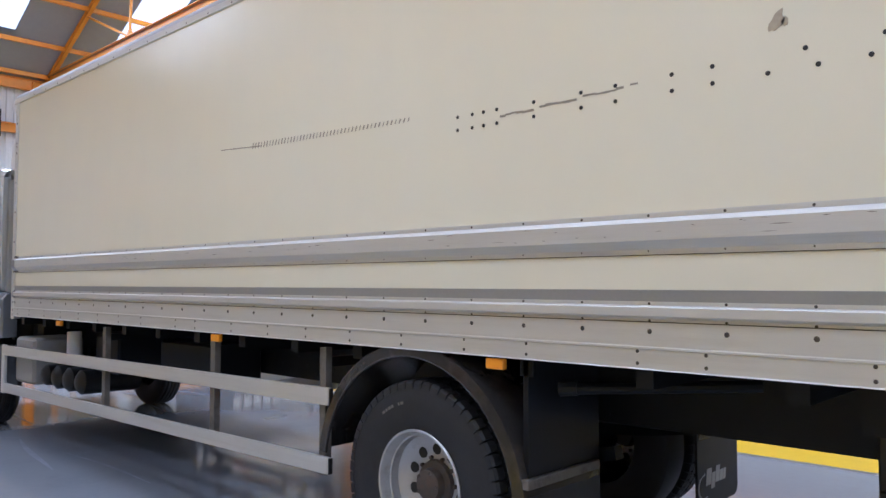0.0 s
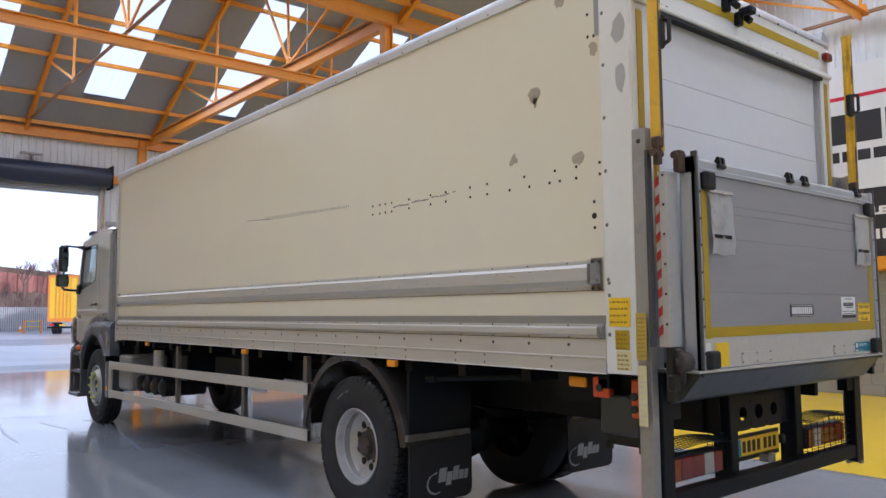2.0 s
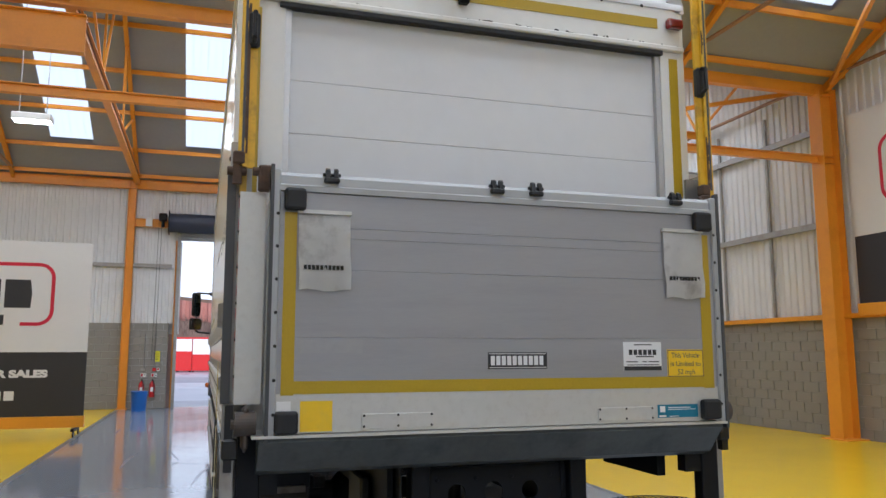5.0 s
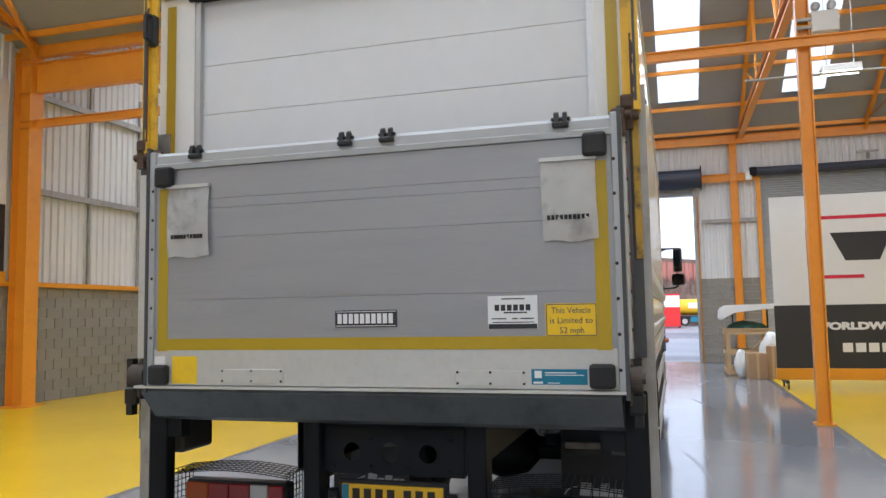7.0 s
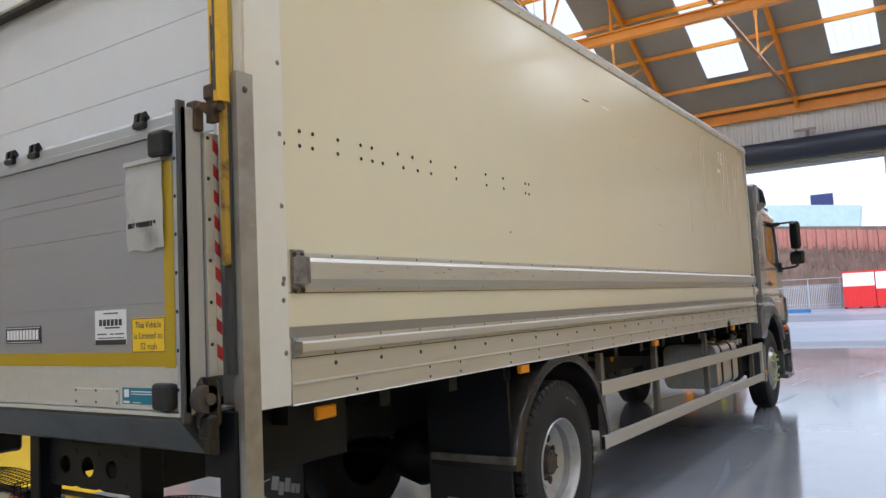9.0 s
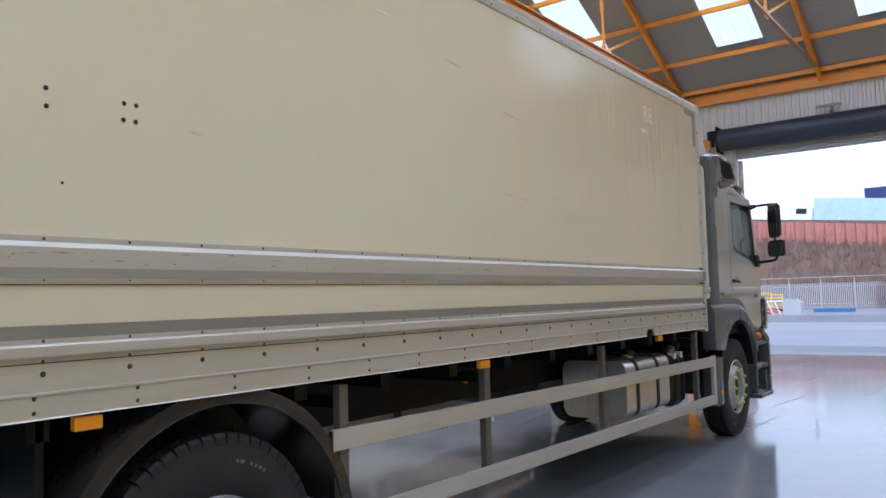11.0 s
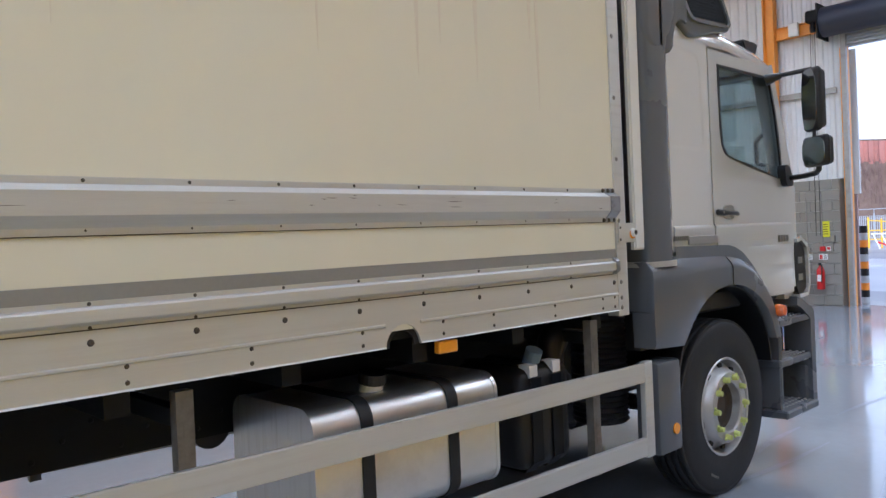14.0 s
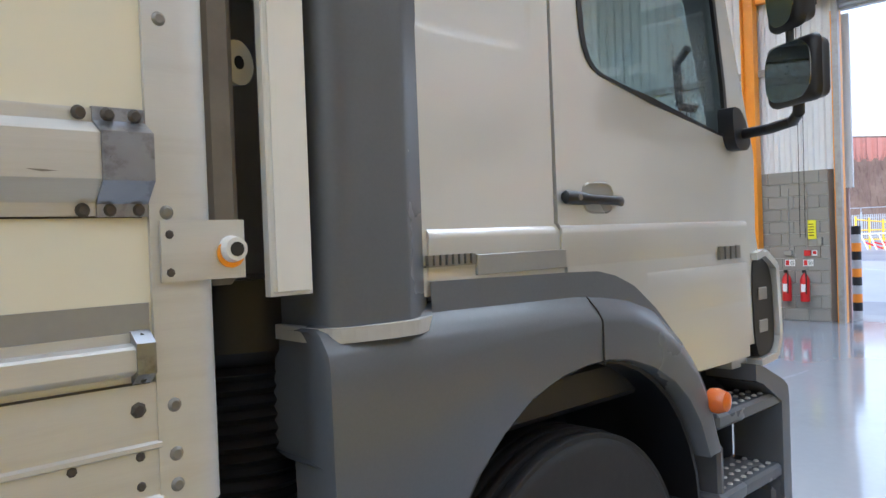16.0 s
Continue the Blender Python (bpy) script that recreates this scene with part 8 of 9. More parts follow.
    arm = part("mirror_arm", bm, M_BLACK, cab, "black upper mirror arm", True)
    bm = bmesh.new()
    prism(bm, smooth_poly([(-11.16, 2.2), (-11.24, 2.19), (-11.31, 2.08), (-11.28, 2.04), (-11.2, 2.04), (-11.17, 2.08)], 2), 'y', s * 1.19, s * 1.25)
    elbow = [(-11.25, 1.24, 2.1), (-11.22, 1.36, 2.105), (-11.17, 1.46, 2.115), (-11.12, 1.50, 2.135), (-11.085, 1.515, 2.18)]
    for p, q in zip(elbow, elbow[1:]):
        cyl(bm, (p[0], s * p[1], p[2]), (q[0], s * q[1], q[2]), 0.02, 0.019, seg=10)
    part("mirror_foot", bm, M_BLACK, cab, "black lower mirror arm", True)
    bm = bmesh.new()
    cyl(bm, (-11.055, s * 1.505, 2.3), (-11.045, s * 1.505, 2.5), 0.014, seg=8)
    part("mirror_link", bm, M_BLACK, cab)
    for mx, my, mz, mw, mh in ((-11.005, 1.495, 2.615, 0.17, 0.44), (-11.035, 1.50, 2.26, 0.25, 0.215)):
        bm = bmesh.new()
        box(bm, -0.09, 0.0, -mw / 2, mw / 2, -mh / 2, mh / 2, bevel=0.032, seg=4)
        for v in bm.verts:
            if v.co.x < -0.05:
                v.co.y *= 0.86
                v.co.z *= 0.92
        hd = part("mirror_head", bm, M_BLACK, cab, "black mirror head", True)
        hd.matrix_basis = pose(mx, s * my, mz, 0, 0, -31 if s > 0 else 38)
        bm = bmesh.new()
        a, b = mw / 2 - 0.012, mh / 2 - 0.012
        prism(bm, smooth_poly([(-a, -b), (a, -b), (a, b), (-a, b)], 3), 'x', 0.0005, 0.003)
        part("mirror_glass", bm, M_MIRROR, hd, "mirror glass")
    # roof lamp knob
    bm = bmesh.new()
    prism(bm, [(-10.80, 3.07), (-10.82, 3.085), (-11.02, 3.085), (-11.04, 3.065), (-10.99, 2.97), (-10.86, 2.97)], 'y', s * 1.0, s * 1.14)
    bmesh.ops.bevel(bm, geom=bm.edges[:], offset=0.012, segments=2, affect='EDGES')
    part("roof_knob", bm, M_BLACK, cab, "black roof knob", True)
# windscreen, front panel, bumper
bm = bmesh.new()
prism(bm, [(-11.1, 2.9), (-11.42, 2.02), (-11.43, 2.02), (-11.11, 2.9)], 'y', -1.06, 1.06)
ws = part("windscreen", bm, M_GLASS, cab, "windscreen")
ws.visible_shadow = False
bm = bmesh.new()
prism(bm, [(-11.38, 2.06), (-11.46, 2.05), (-11.58, 1.6), (-11.6, 1.2), (-11.3, 1.2), (-11.3, 1.9)], 'y', -1.15, 1.15)
part("front_panel", bm, M_CAB, cab)
part("front_bumper", boxes((-11.74, -11.6, -1.19, 1.19, 0.36, 0.68), bevel=0.03), M_PLASTIC, cab)
part("grille_panel", boxes((-11.68, -11.3, -0.95, 0.95, 0.68, 1.2), bevel=0.03), M_PLASTIC, cab)
part("sun_visor", boxes((-11.32, -11.1, -1.05, 1.05, 2.88, 2.92), bevel=0.01), M_BLACK, cab)
# inside: dash, seats, wheel, far trim
part("dashboard", boxes((-11.35, -10.95, -1.1, 1.1, 1.7, 2.1), bevel=0.05), M_BLACK, cab)
part("cab_lining", boxes((-9.68, -9.67, -1.1, 1.1, 1.4, 2.9), (-11.0, -9.68, -1.12, 1.12, 1.38, 1.42)), M_PLASTIC, cab)
for y in (-0.55, 0.55):
    seat = part("cab_seat", boxes((-10.5, -9.95, y - 0.26, y + 0.26, 1.75, 1.92), bevel=0.05), M_BLACK, cab)
    part("seat_back", boxes((-10.05, -9.88, y - 0.25, y + 0.25, 1.85, 2.65), bevel=0.06), M_BLACK, seat)
bm = bmesh.new()
for k in range(20):
    a0, a1 = radians(18 * k), radians(18 * k + 18)
    f = lambda a: (-10.86 - 0.11 * math.sin(a), 0.55 + 0.22 * math.cos(a), 2.1 + 0.19 * math.sin(a))
    cyl(bm, f(a0), f(a1), 0.016, seg=8)
part("steering_wheel", bm, M_BLACK, cab, "", True)
for s in (-1, 1):
    bm = bmesh.new()
    loop = [(-11.13, 1.12, 2.2), (-11.12, 1.06, 2.22), (-11.105, 1.06, 2.38), (-11.08, 1.12, 2.42)]
    for p, q in zip(loop, loop[1:]):
        cyl(bm, (p[0], s * p[1], p[2]), (q[0], s * q[1], q[2]), 0.016, seg=10)
    part("grab_handle", bm, M_BLACK, cab, "black grab handle", True)
part("dash_papers", boxes((-11.33, -11.325, 0.80, 0.93, 2.09, 2.22), (-11.30, -11.296, 0.95, 1.02, 2.09, 2.25)), M_TEXTWHITE, cab, "white papers on the dashboard")

# ---- between cab and box: intake tower, bulkhead panels, hoses ----
bm = bmesh.new()
sec = smooth_poly([(-9.34, 1.19), (-9.365, 1.222), (-9.41, 1.236), (-9.49, 1.243), (-9.535, 1.243), (-9.548, 1.239), (-9.635, 1.196), (-9.648, 1.182), (-9.652, 1.15), (-9.645, 0.95), (-9.34, 0.95)], 1)
prism(bm, sec, 'z', 1.555, 3.12)
tower = part("intake_tower", bm, M_PLASTIC, truck, "dark grey plastic air intake tower", True)
tower.location = (-0.12, 0, 0)
bm = bmesh.new()
ring_plate(bm, scaled(sec, -0.022), sec, -0.01, 0.022)
for v in bm.verts:
    v.co = Vector((v.co.x, v.co.z, 1.555 + v.co.y))
part("tower_collar", bm, material("pale grey seal", (0.42, 0.41, 0.38, 1), 0.6, grain=40, vary=0.08), tower)


def pillow(bm, pts, y0, y1, r):
    """A moulded body: an outline in x and z, its outer edge rounded over r."""
    n = len(pts)
    lay = [[bm.verts.new((x, y, z)) for x, z in (scaled(pts, d) if d else pts)] for y, d in [(y0, 0.0)] + [(y1 - r + r * math.sin(radians(a)), r * (1 - math.cos(radians(a)))) for a in (0, 22, 45, 67, 90)]]
    for a, b in zip(lay, lay[1:]):
        for k in range(n):
            bm.faces.new((a[k], a[(k + 1) % n], b[(k + 1) % n], b[k]))
    bm.faces.new(lay[0])
    bm.faces.new(lay[-1])


bm = bmesh.new()
pillow(bm, smooth_poly([(-9.35, 2.80), (-9.35, 3.20), (-9.40, 3.275), (-9.50, 3.31), (-9.70, 3.335), (-9.84, 3.34), (-9.86, 3.0), (-9.76, 3.02), (-9.70, 2.975), (-9.655, 2.88), (-9.645, 2.80)], 2), 0.9, 1.243, 0.04)
part("tower_elbow", bm, M_PLASTIC, tower, "", True)


def lean(bm):
    """The intake head's outer side leans in a little towards its top."""
    for v in bm.verts:
        if v.co.y > 1.0:
            v.co.y -= 0.1 * (v.co.z - 3.05)
    return bm


HEAD = [(-9.70, 3.335), (-9.80, 3.352), (-10.31, 3.335), (-10.37, 3.28), (-10.435, 3.1), (-10.40, 3.05), (-10.30, 3.035), (-9.93, 2.945), (-9.84, 2.95), (-9.76, 3.02)]
bm = bmesh.new()
pillow(bm, smooth_poly(HEAD, 2), 0.86, 1.225, 0.022)
hd = part("intake_head", lean(bm), M_PLASTIC, tower, "grilled intake head", True)
GR = smooth_poly([(-9.765, 3.29), (-9.83, 3.325), (-10.30, 3.31), (-10.345, 3.27), (-10.41, 3.1), (-10.37, 3.066), (-9.915, 3.04), (-9.845, 3.08)], 2)
bm = bmesh.new()
ring_plate(bm, GR, scaled(GR, 0.03), 1.215, 1.24)
part("grille_rim", lean(bm), M_PLASTIC, hd, "", True)
bm = bmesh.new()
prism(bm, scaled(GR, 0.028), 'y', 1.215, 1.2275)
part("grille_back", lean(bm), M_BLACK, hd)
bm = bmesh.new()
for i in range(24):
    u = (i + 0.5) / 24
    xt, xb = -9.815 - 0.465 * u, -9.905 - 0.455 * u
    zt, zb = 3.292 - 0.012 * u, 3.075 + 0.03 * u
    if i in (0, 23):
        zt, zb = zt - 0.02, zb + 0.02
    prism(bm, [(xt, zt), (xt - 0.007, zt), (xb - 0.007, zb), (xb, zb)], 'y', 1.225, 1.233)
for i in range(1, 9):
    w = i / 9
    bar(bm, (-9.815 - 0.09 * w, 1.229, 3.292 - 0.217 * w), (-10.28 - 0.08 * w, 1.229, 3.28 - 0.175 * w), 0.003, 0.004, (0, 1, 0))
part("grille", lean(bm), M_DARKSTEEL, hd)
# dark rubber between the box front and the roof deflector
bm = bmesh.new()
prism(bm, smooth_poly([(-9.3, 3.1), (-9.3, 3.44), (-9.5, 3.41), (-9.64, 3.36), (-9.72, 3.28), (-9.72, 3.1)], 1), 'y', 0.9, 1.06)
part("gap_seal", bm, M_BLACK, truck, "black rubber gap seal", True)
bm = bmesh.new()
prism(bm, [(-9.335, 1.652), (-9.335, 3.15), (-9.395, 3.15), (-9.417, 3.14), (-9.43, 3.12), (-9.434, 3.09), (-9.434, 1.652)], 'y', 1.175, 1.205)
bmesh.ops.bevel(bm, geom=[e for e in bm.edges if all(v.co.y > 1.2 for v in e.verts)], offset=0.01, segments=3, affect='EDGES')
part("fairing_panel", bm, M_WHITE, truck, "white fairing strip", True)
part("fairing_back", boxes((-9.30, -9.22, -1.1, 1.16, 1.68, 3.3), bevel=0.02), M_BULK, truck, "dull brown-grey bulkhead lining")
bm = bmesh.new()
cyl(bm, (-9.31, 1.06, 2.13), (-9.33, 1.115, 2.13), 0.043, 0.046, seg=24)
pin = part("bulkhead_pin", bm, M_CREAM, truck, "cream plastic roller", True)
bm = bmesh.new()
cyl(bm, (-9.33, 1.115, 2.13), (-9.331, 1.1175, 2.13), 0.014, seg=12)
part("pin_hole", bm, M_HOLE, pin)
bk = part("clearance_bracket", boxes((-9.241, -9.085, 1.26, 1.267, 1.699, 1.804)), M_SATIN, truck, "aluminium bracket with a marker socket")
bm = bmesh.new()
cyl(bm, (-9.214, 1.267, 1.751), (-9.214, 1.288, 1.751), 0.025, 0.021, 18)
part("socket", bm, M_WHITE, bk)
bm = bmesh.new()
cyl(bm, (-9.212, 1.267, 1.744), (-9.212, 1.272, 1.744), 0.0265, seg=18)
part("socket_ring", bm, M_AMBER, bk, "amber ring")
bm = bmesh.new()
cyl(bm, (-9.214, 1.288, 1.751), (-9.214, 1.291, 1.751), 0.013, seg=14)
part("socket_hole", bm, M_HOLE, bk)
for z in (1.715, 1.78):
    bm = bmesh.new()
    dome_row(bm, [(-9.1, 1.267, z)], 0.008, 'y', 1)
    part("screw", bm, M_FIX, bk)
# roof deflector over the cab
bm = bmesh.new()
prism(bm, [(-9.3, 3.05), (-9.3, 3.74), (-9.5, 3.8), (-9.64, 3.78), (-9.73, 3.74), (-9.84, 3.68), (-9.94, 3.6), (-10.03, 3.5), (-10.11, 3.4), (-10.17, 3.3), (-10.2, 3.05)], 'y', -0.98, 1.03)
bmesh.ops.bevel(bm, geom=[e for e in bm.edges if e.verts[0].co.y * e.verts[1].co.y > 0 and all(v.co.z > 3.2 and v.co.x < -9.31 for v in e.verts)], offset=0.03, segments=3, affect='EDGES')
part("roof_deflector", bm, M_WHITE, truck, "white roof deflector", True)

# added black block that stops light showing through behind the cab
part("gap_filler", boxes((-9.66, -9.32, -0.9, 0.72, 0.55, 1.62), bevel=0.05), M_BLACK, truck, "black filler block behind the cab")
for z in (1.9, 2.2, 2.5, 2.8):
    part("bulkhead_rib", boxes((-9.225, -9.2, -1.1, 1.1, z, z + 0.03), bevel=0.004), M_WHITE, truck)

# ---- the yard outside ----
M_YARD = material("wet grey concrete yard", (0.26, 0.275, 0.315, 1), 0.35, grain=3, vary=0.1, bump=0.03, stain=(0.16, 0.17, 0.2, 1), stain_amount=0.6, stain_scale=0.12, rough_vary=0.4)
structure("ground", boxes((-1500, XF - 0.25, -1500, 1500, -0.5, -0.03)), M_YARD, "grey concrete yard with damp patches outside the doorway", "ground")
structure("threshold", boxes((XF - 0.6, XF - 0.28, DOOR_L - 0.3, DOOR_R + 0.3, -0.3, -0.01)), M_STRIP, "dark steel threshold of the doorway", "threshold")
M_DAMP = material("damp dark concrete", (0.10, 0.11, 0.145, 1), 0.35, grain=3, vary=0.15, bump=0.02, stain=(0.22, 0.23, 0.26, 1), stain_amount=0.5, stain_scale=0.25, rough_vary=0.3)
M_PALECRETE = material("pale dry concrete", (0.36, 0.36, 0.37, 1), 0.7, grain=3, vary=0.08, bump=0.03, stain=(0.34, 0.34, 0.36, 1), stain_amount=0.4, stain_scale=0.3)
for nm, d, mt, lb in (("pavement_apron", (XF - 1.55, XF - 0.6, -9, 9, -0.2, -0.024), M_PALECRETE, "pale dry concrete apron outside the doorway"),
                      ("pavement_damp_band", (XF - 4.2, XF - 1.56, -40, 40, -0.2, -0.026), M_DAMP, "damp dark concrete band across the yard"),
                      ("pavement_pale_band", (-39.9, -39.5, -40, 40, -0.2, -0.026), M_PALECRETE, "pale concrete joint across the yard"),
                      ("pavement_far_band", (-58.0, -46.0, -60, 60, -0.2, -0.026), M_DAMP, "damp dark concrete band across the yard")):
    structure(nm, boxes(d), mt, lb, "pavement")
# red sheet-pile wall above a scrub bank
def wall_top(y):
    return 7.6 - 0.105 * y


M_PILE = material("rusty red sheet piling", (0.40, 0.17, 0.14, 1), 0.8, grain=3, vary=0.15, bump=0.05, stain=(0.2, 0.12, 0.1, 1), stain_amount=0.6, stain_scale=0.4)
bm = bmesh.new()
prof = []
for i in range(150):
    y = -70 + i * 1.0
    prof += [(-92.0, y), (-92.0, y + 0.4), (-92.22, y + 0.55), (-92.22, y + 0.85)]
lo = [bm.verts.new((x, y, 2.0)) for x, y in prof]
hi = [bm.verts.new((x, y, wall_top(y))) for x, y in prof]
for i in range(len(prof) - 1):
    bm.faces.new((lo[i], lo[i + 1], hi[i + 1], hi[i]))
structure("backdrop_pile_wall", bm, M_PILE, "rusty red sheet-pile retaining wall above the bank", "retaining wall")
M_BANK = material("brown winter scrub bank", (0.17, 0.12, 0.095, 1), 0.95, grain=1.2, vary=0.3, bump=0.3, stain=(0.22, 0.17, 0.15, 1), stain_amount=0.7, stain_scale=0.5, spec=0.1)
bm = bmesh.new()
g = []
for i in range(13):
    row = []
    for j in range(120):
        y = -70 + j * 1.25
        f = i / 12.0
        row.append(bm.verts.new((-88 - 4.2 * f, y, -0.03 + (wall_top(y) - 2.0) * f ** 0.8 + 0.5 * noise.noise(Vector((i * 0.6, j * 0.35, 1.7))) * (f > 0))))
    g.append(row)
for r0, r1 in zip(g, g[1:]):
    for j in range(119):
        bm.faces.new((r0[j], r0[j + 1], r1[j + 1], r1[j]))
structure("ground_bank", bm, M_BANK, "bank of bare brown scrub", "bank", True)
rnd = random.Random(11)
vs, fs = [], []
for i in range(9000):
    f = rnd.random()
    x, y = -88.1 - 4.0 * f, -45 + 80 * rnd.random()
    z = (wall_top(y) - 2.1) * f ** 0.8 - 0.1
    hgt = 0.5 + 1.3 * rnd.random()
    a = rnd.random() * 6.28
    w = 0.02 + 0.03 * rnd.random()
    dx, dy = (rnd.random() - 0.5) * 0.8, (rnd.random() - 0.5) * 0.8
    k = len(vs)
    vs += [(x - w * math.cos(a), y - w * math.sin(a), z), (x + w * math.cos(a), y + w * math.sin(a), z), (x + dx, y + dy, z + hgt)]
    fs.append((k, k + 1, k + 2))
me = bpy.data.meshes.new("scrub")
me.from_pydata(vs, [], fs)
me.materials.append(material("dry brown twigs", (0.20, 0.135, 0.12, 1), 0.9, grain=5, vary=0.3, bump=0.0, spec=0.1))
tagged(new("scrub", me), "dry brown brambles and grass on the bank", "scrub", kind="stuff")


def palisade(x, y0, y1, rail):
    t = thing("palisade_fence", "grey steel palisade fence along the yard edge", "fence", (x, 0, 0))
    me = mesh_of("pale", boxes((-0.015, 0.015, -0.035, 0.035, 0.05, 2.3)), rail)
    y = y0
    while y < y1:
        shared("pale", me, t, pose(0, y, 0))
        y += 0.155
    for z in (0.4, 2.0):
        part("rail", boxes((0.02, 0.06, y0, y1, z, z + 0.05)), rail, t)
    for k in range(int((y1 - y0) / 2.75) + 1):
        part("post", boxes((0.06, 0.16, y0 + 2.75 * k - 0.05, y0 + 2.75 * k + 0.05, -0.03, 2.5)), rail, t)
    bm = bmesh.new()
    cyl(bm, (0.1, y0, 2.85), (0.1, y1, 2.85), 0.03, seg=6)
    for k in range(int((y1 - y0) / 2.75) + 1):
        cyl(bm, (0.1, y0 + 2.75 * k, 2.4), (0.1, y0 + 2.75 * k, 2.87), 0.03, seg=6)
    part("top_rail", bm, rail, t)
    return t


M_FENCE = material("galvanised fence steel", (0.40, 0.43, 0.47, 1), 0.5, metal=0.3, grain=10, vary=0.08)
palisade(-78.0, -33.0, -1.0, M_FENCE)
bm = bmesh.new()
for i in range(150):
    y = 6.0 + i * 0.2
    box(bm, -87.02, -86.98, y, y + 0.14, -0.03, 2.5)
box(bm, -87.0, -86.9, 6, 36, 0.4, 0.46)
box(bm, -87.0, -86.9, 6, 36, 1.8, 1.86)
tagged(link("far_fence", bm, M_FENCE), "far grey palisade fence below the bank", "fence", kind="stuff")


def site_container(x, y0, y1, splits, label):
    """A long red steel box with white painted upper panels; splits: (from, to, where the white begins)."""
    t = thing("site_container", label, "container", (x, 0, 0), "red and white containers")
    part("body", boxes((-2.4, 0, y0, y1, 0.08, 3.3), bevel=0.03), M_RED, t)
    for a, b, z in splits:
        part("white_panel", boxes((-0.01, 0.02, a + 0.03, b - 0.03, z, 3.14), bevel=0.004), M_TEXTWHITE, t)
        n = int((b - a) / 0.3)
        for k in range(n):
            y = a + (b - a) * (k + 0.5) / n
            part("rib", boxes((0.0, 0.035, y - 0.05, y + 0.05, 0.25, z - 0.03)), M_RED, t)
    part("top_rail", boxes((-0.05, 0.05, y0, y1, 3.14, 3.3)), M_RED, t)
    for y in (y0 + 0.1, (y0 + y1) / 2, y1 - 0.1):
        part("foot", boxes((-0.3, 0.0, y - 0.1, y + 0.1, -0.03, 0.09)), M_DARKSTEEL, t)
    return t


site_container(-75.0, -4.95, -2.42, ((-4.95, -2.42, 1.95),), "red and white painted steel container in the yard")
site_container(-75.0, -2.38, 2.1, ((-2.38, -0.1, 1.65), (-0.1, 2.1, 2.0)), "red and white painted steel container in the yard")


def road_lorry(name, label, x, y, along, body_mat, cab_mat, length, high, tank):
    """A parked lorry outside; along: +1 when its cab points to +y."""
    t = thing(name, label, "lorry", (x, y, -0.03))
    s = along
    def yy(a, b):
        return sorted((s * a, s * b))
    part("chassis", boxes((-1.0, 1.0, *yy(-length / 2, length / 2), 0.75, 1.05)), M_DARKSTEEL, t)
    if tank:
        bm = bmesh.new()
        lathe(bm, [(-0.1, 0.0), (0.0, 0.9), (0.25, 1.0), (length * 0.52, 1.0), (length * 0.52 + 0.25, 0.9), (length * 0.52 + 0.3, 0.0)], (0, 0, 0), 'y', 28)
        m = part("tank", bm, body_mat, t, "yellow tank body", True)
        m.matrix_basis = Matrix.Translation((0, -length * 0.36 if s > 0 else length * 0.36 - length * 0.55, 2.05)) @ Matrix.Diagonal((1.2, 1, 0.85, 1))
        part("white_panel", boxes((1.2, 1.22, *yy(-0.18 * length, 0.16 * length), 1.9, 2.5)), M_TEXTWHITE, t)
        part("rear_gear", boxes((-1.1, 1.1, *yy(-length / 2 - 0.2, -length / 2 + 0.9), 1.0, 2.9), bevel=0.1), material("orange gear", (0.8, 0.25, 0.02, 1), 0.5), t)
    else:
        part("box", boxes((-1.22, 1.22, *yy(-length / 2, length * 0.3), 1.1, high), bevel=0.03), body_mat, t)
    part("cab", boxes((-1.15, 1.15, *yy(length * 0.3 + 0.1, length / 2), 0.7, 2.85), bevel=0.12), cab_mat, t)
    part("cab_window", boxes((1.14, 1.165, *yy(length * 0.36, length * 0.45), 1.85, 2.55)), M_BLACK, t)
    for a in (-0.36, -0.24, 0.38):
        for xs in (-0.95, 0.95):
            bm = bmesh.new()
            cyl(bm, (xs - 0.15, s * a * length, 0.5), (xs + 0.15, s * a * length, 0.5), 0.5, seg=20)
            w = part("wheel", bm, M_TYRE, t)
            bm = bmesh.new()
            cyl(bm, (xs + 0.15, s * a * length, 0.5), (xs + 0.17, s * a * length, 0.5), 0.28, seg=16)
            part("rim", bm, M_RIM, w)
    part("side_skirt", boxes((1.0, 1.05, *yy(-length * 0.15, length * 0.28), 0.45, 1.0)), M_BLUE if tank else M_DARKSTEEL, t)
    return t


M_LORRYYELLOW = material("yellow lorry paint", (0.80, 0.50, 0.02, 1), 0.4, grain=5, vary=0.08)
M_LORRYWHITE = material("white lorry paint", (0.75, 0.76, 0.78, 1), 0.4, grain=5, vary=0.04)
M_CURTAIN = material("pale blue curtain", (0.42, 0.58, 0.65, 1), 0.5, grain=2, vary=0.1)
road_lorry("tanker_lorry", "yellow tanker lorry with an orange rear parked in the yard", -84.0, 4.2, 1, M_LORRYYELLOW, M_LORRYYELLOW, 6.6, 3.4, True)
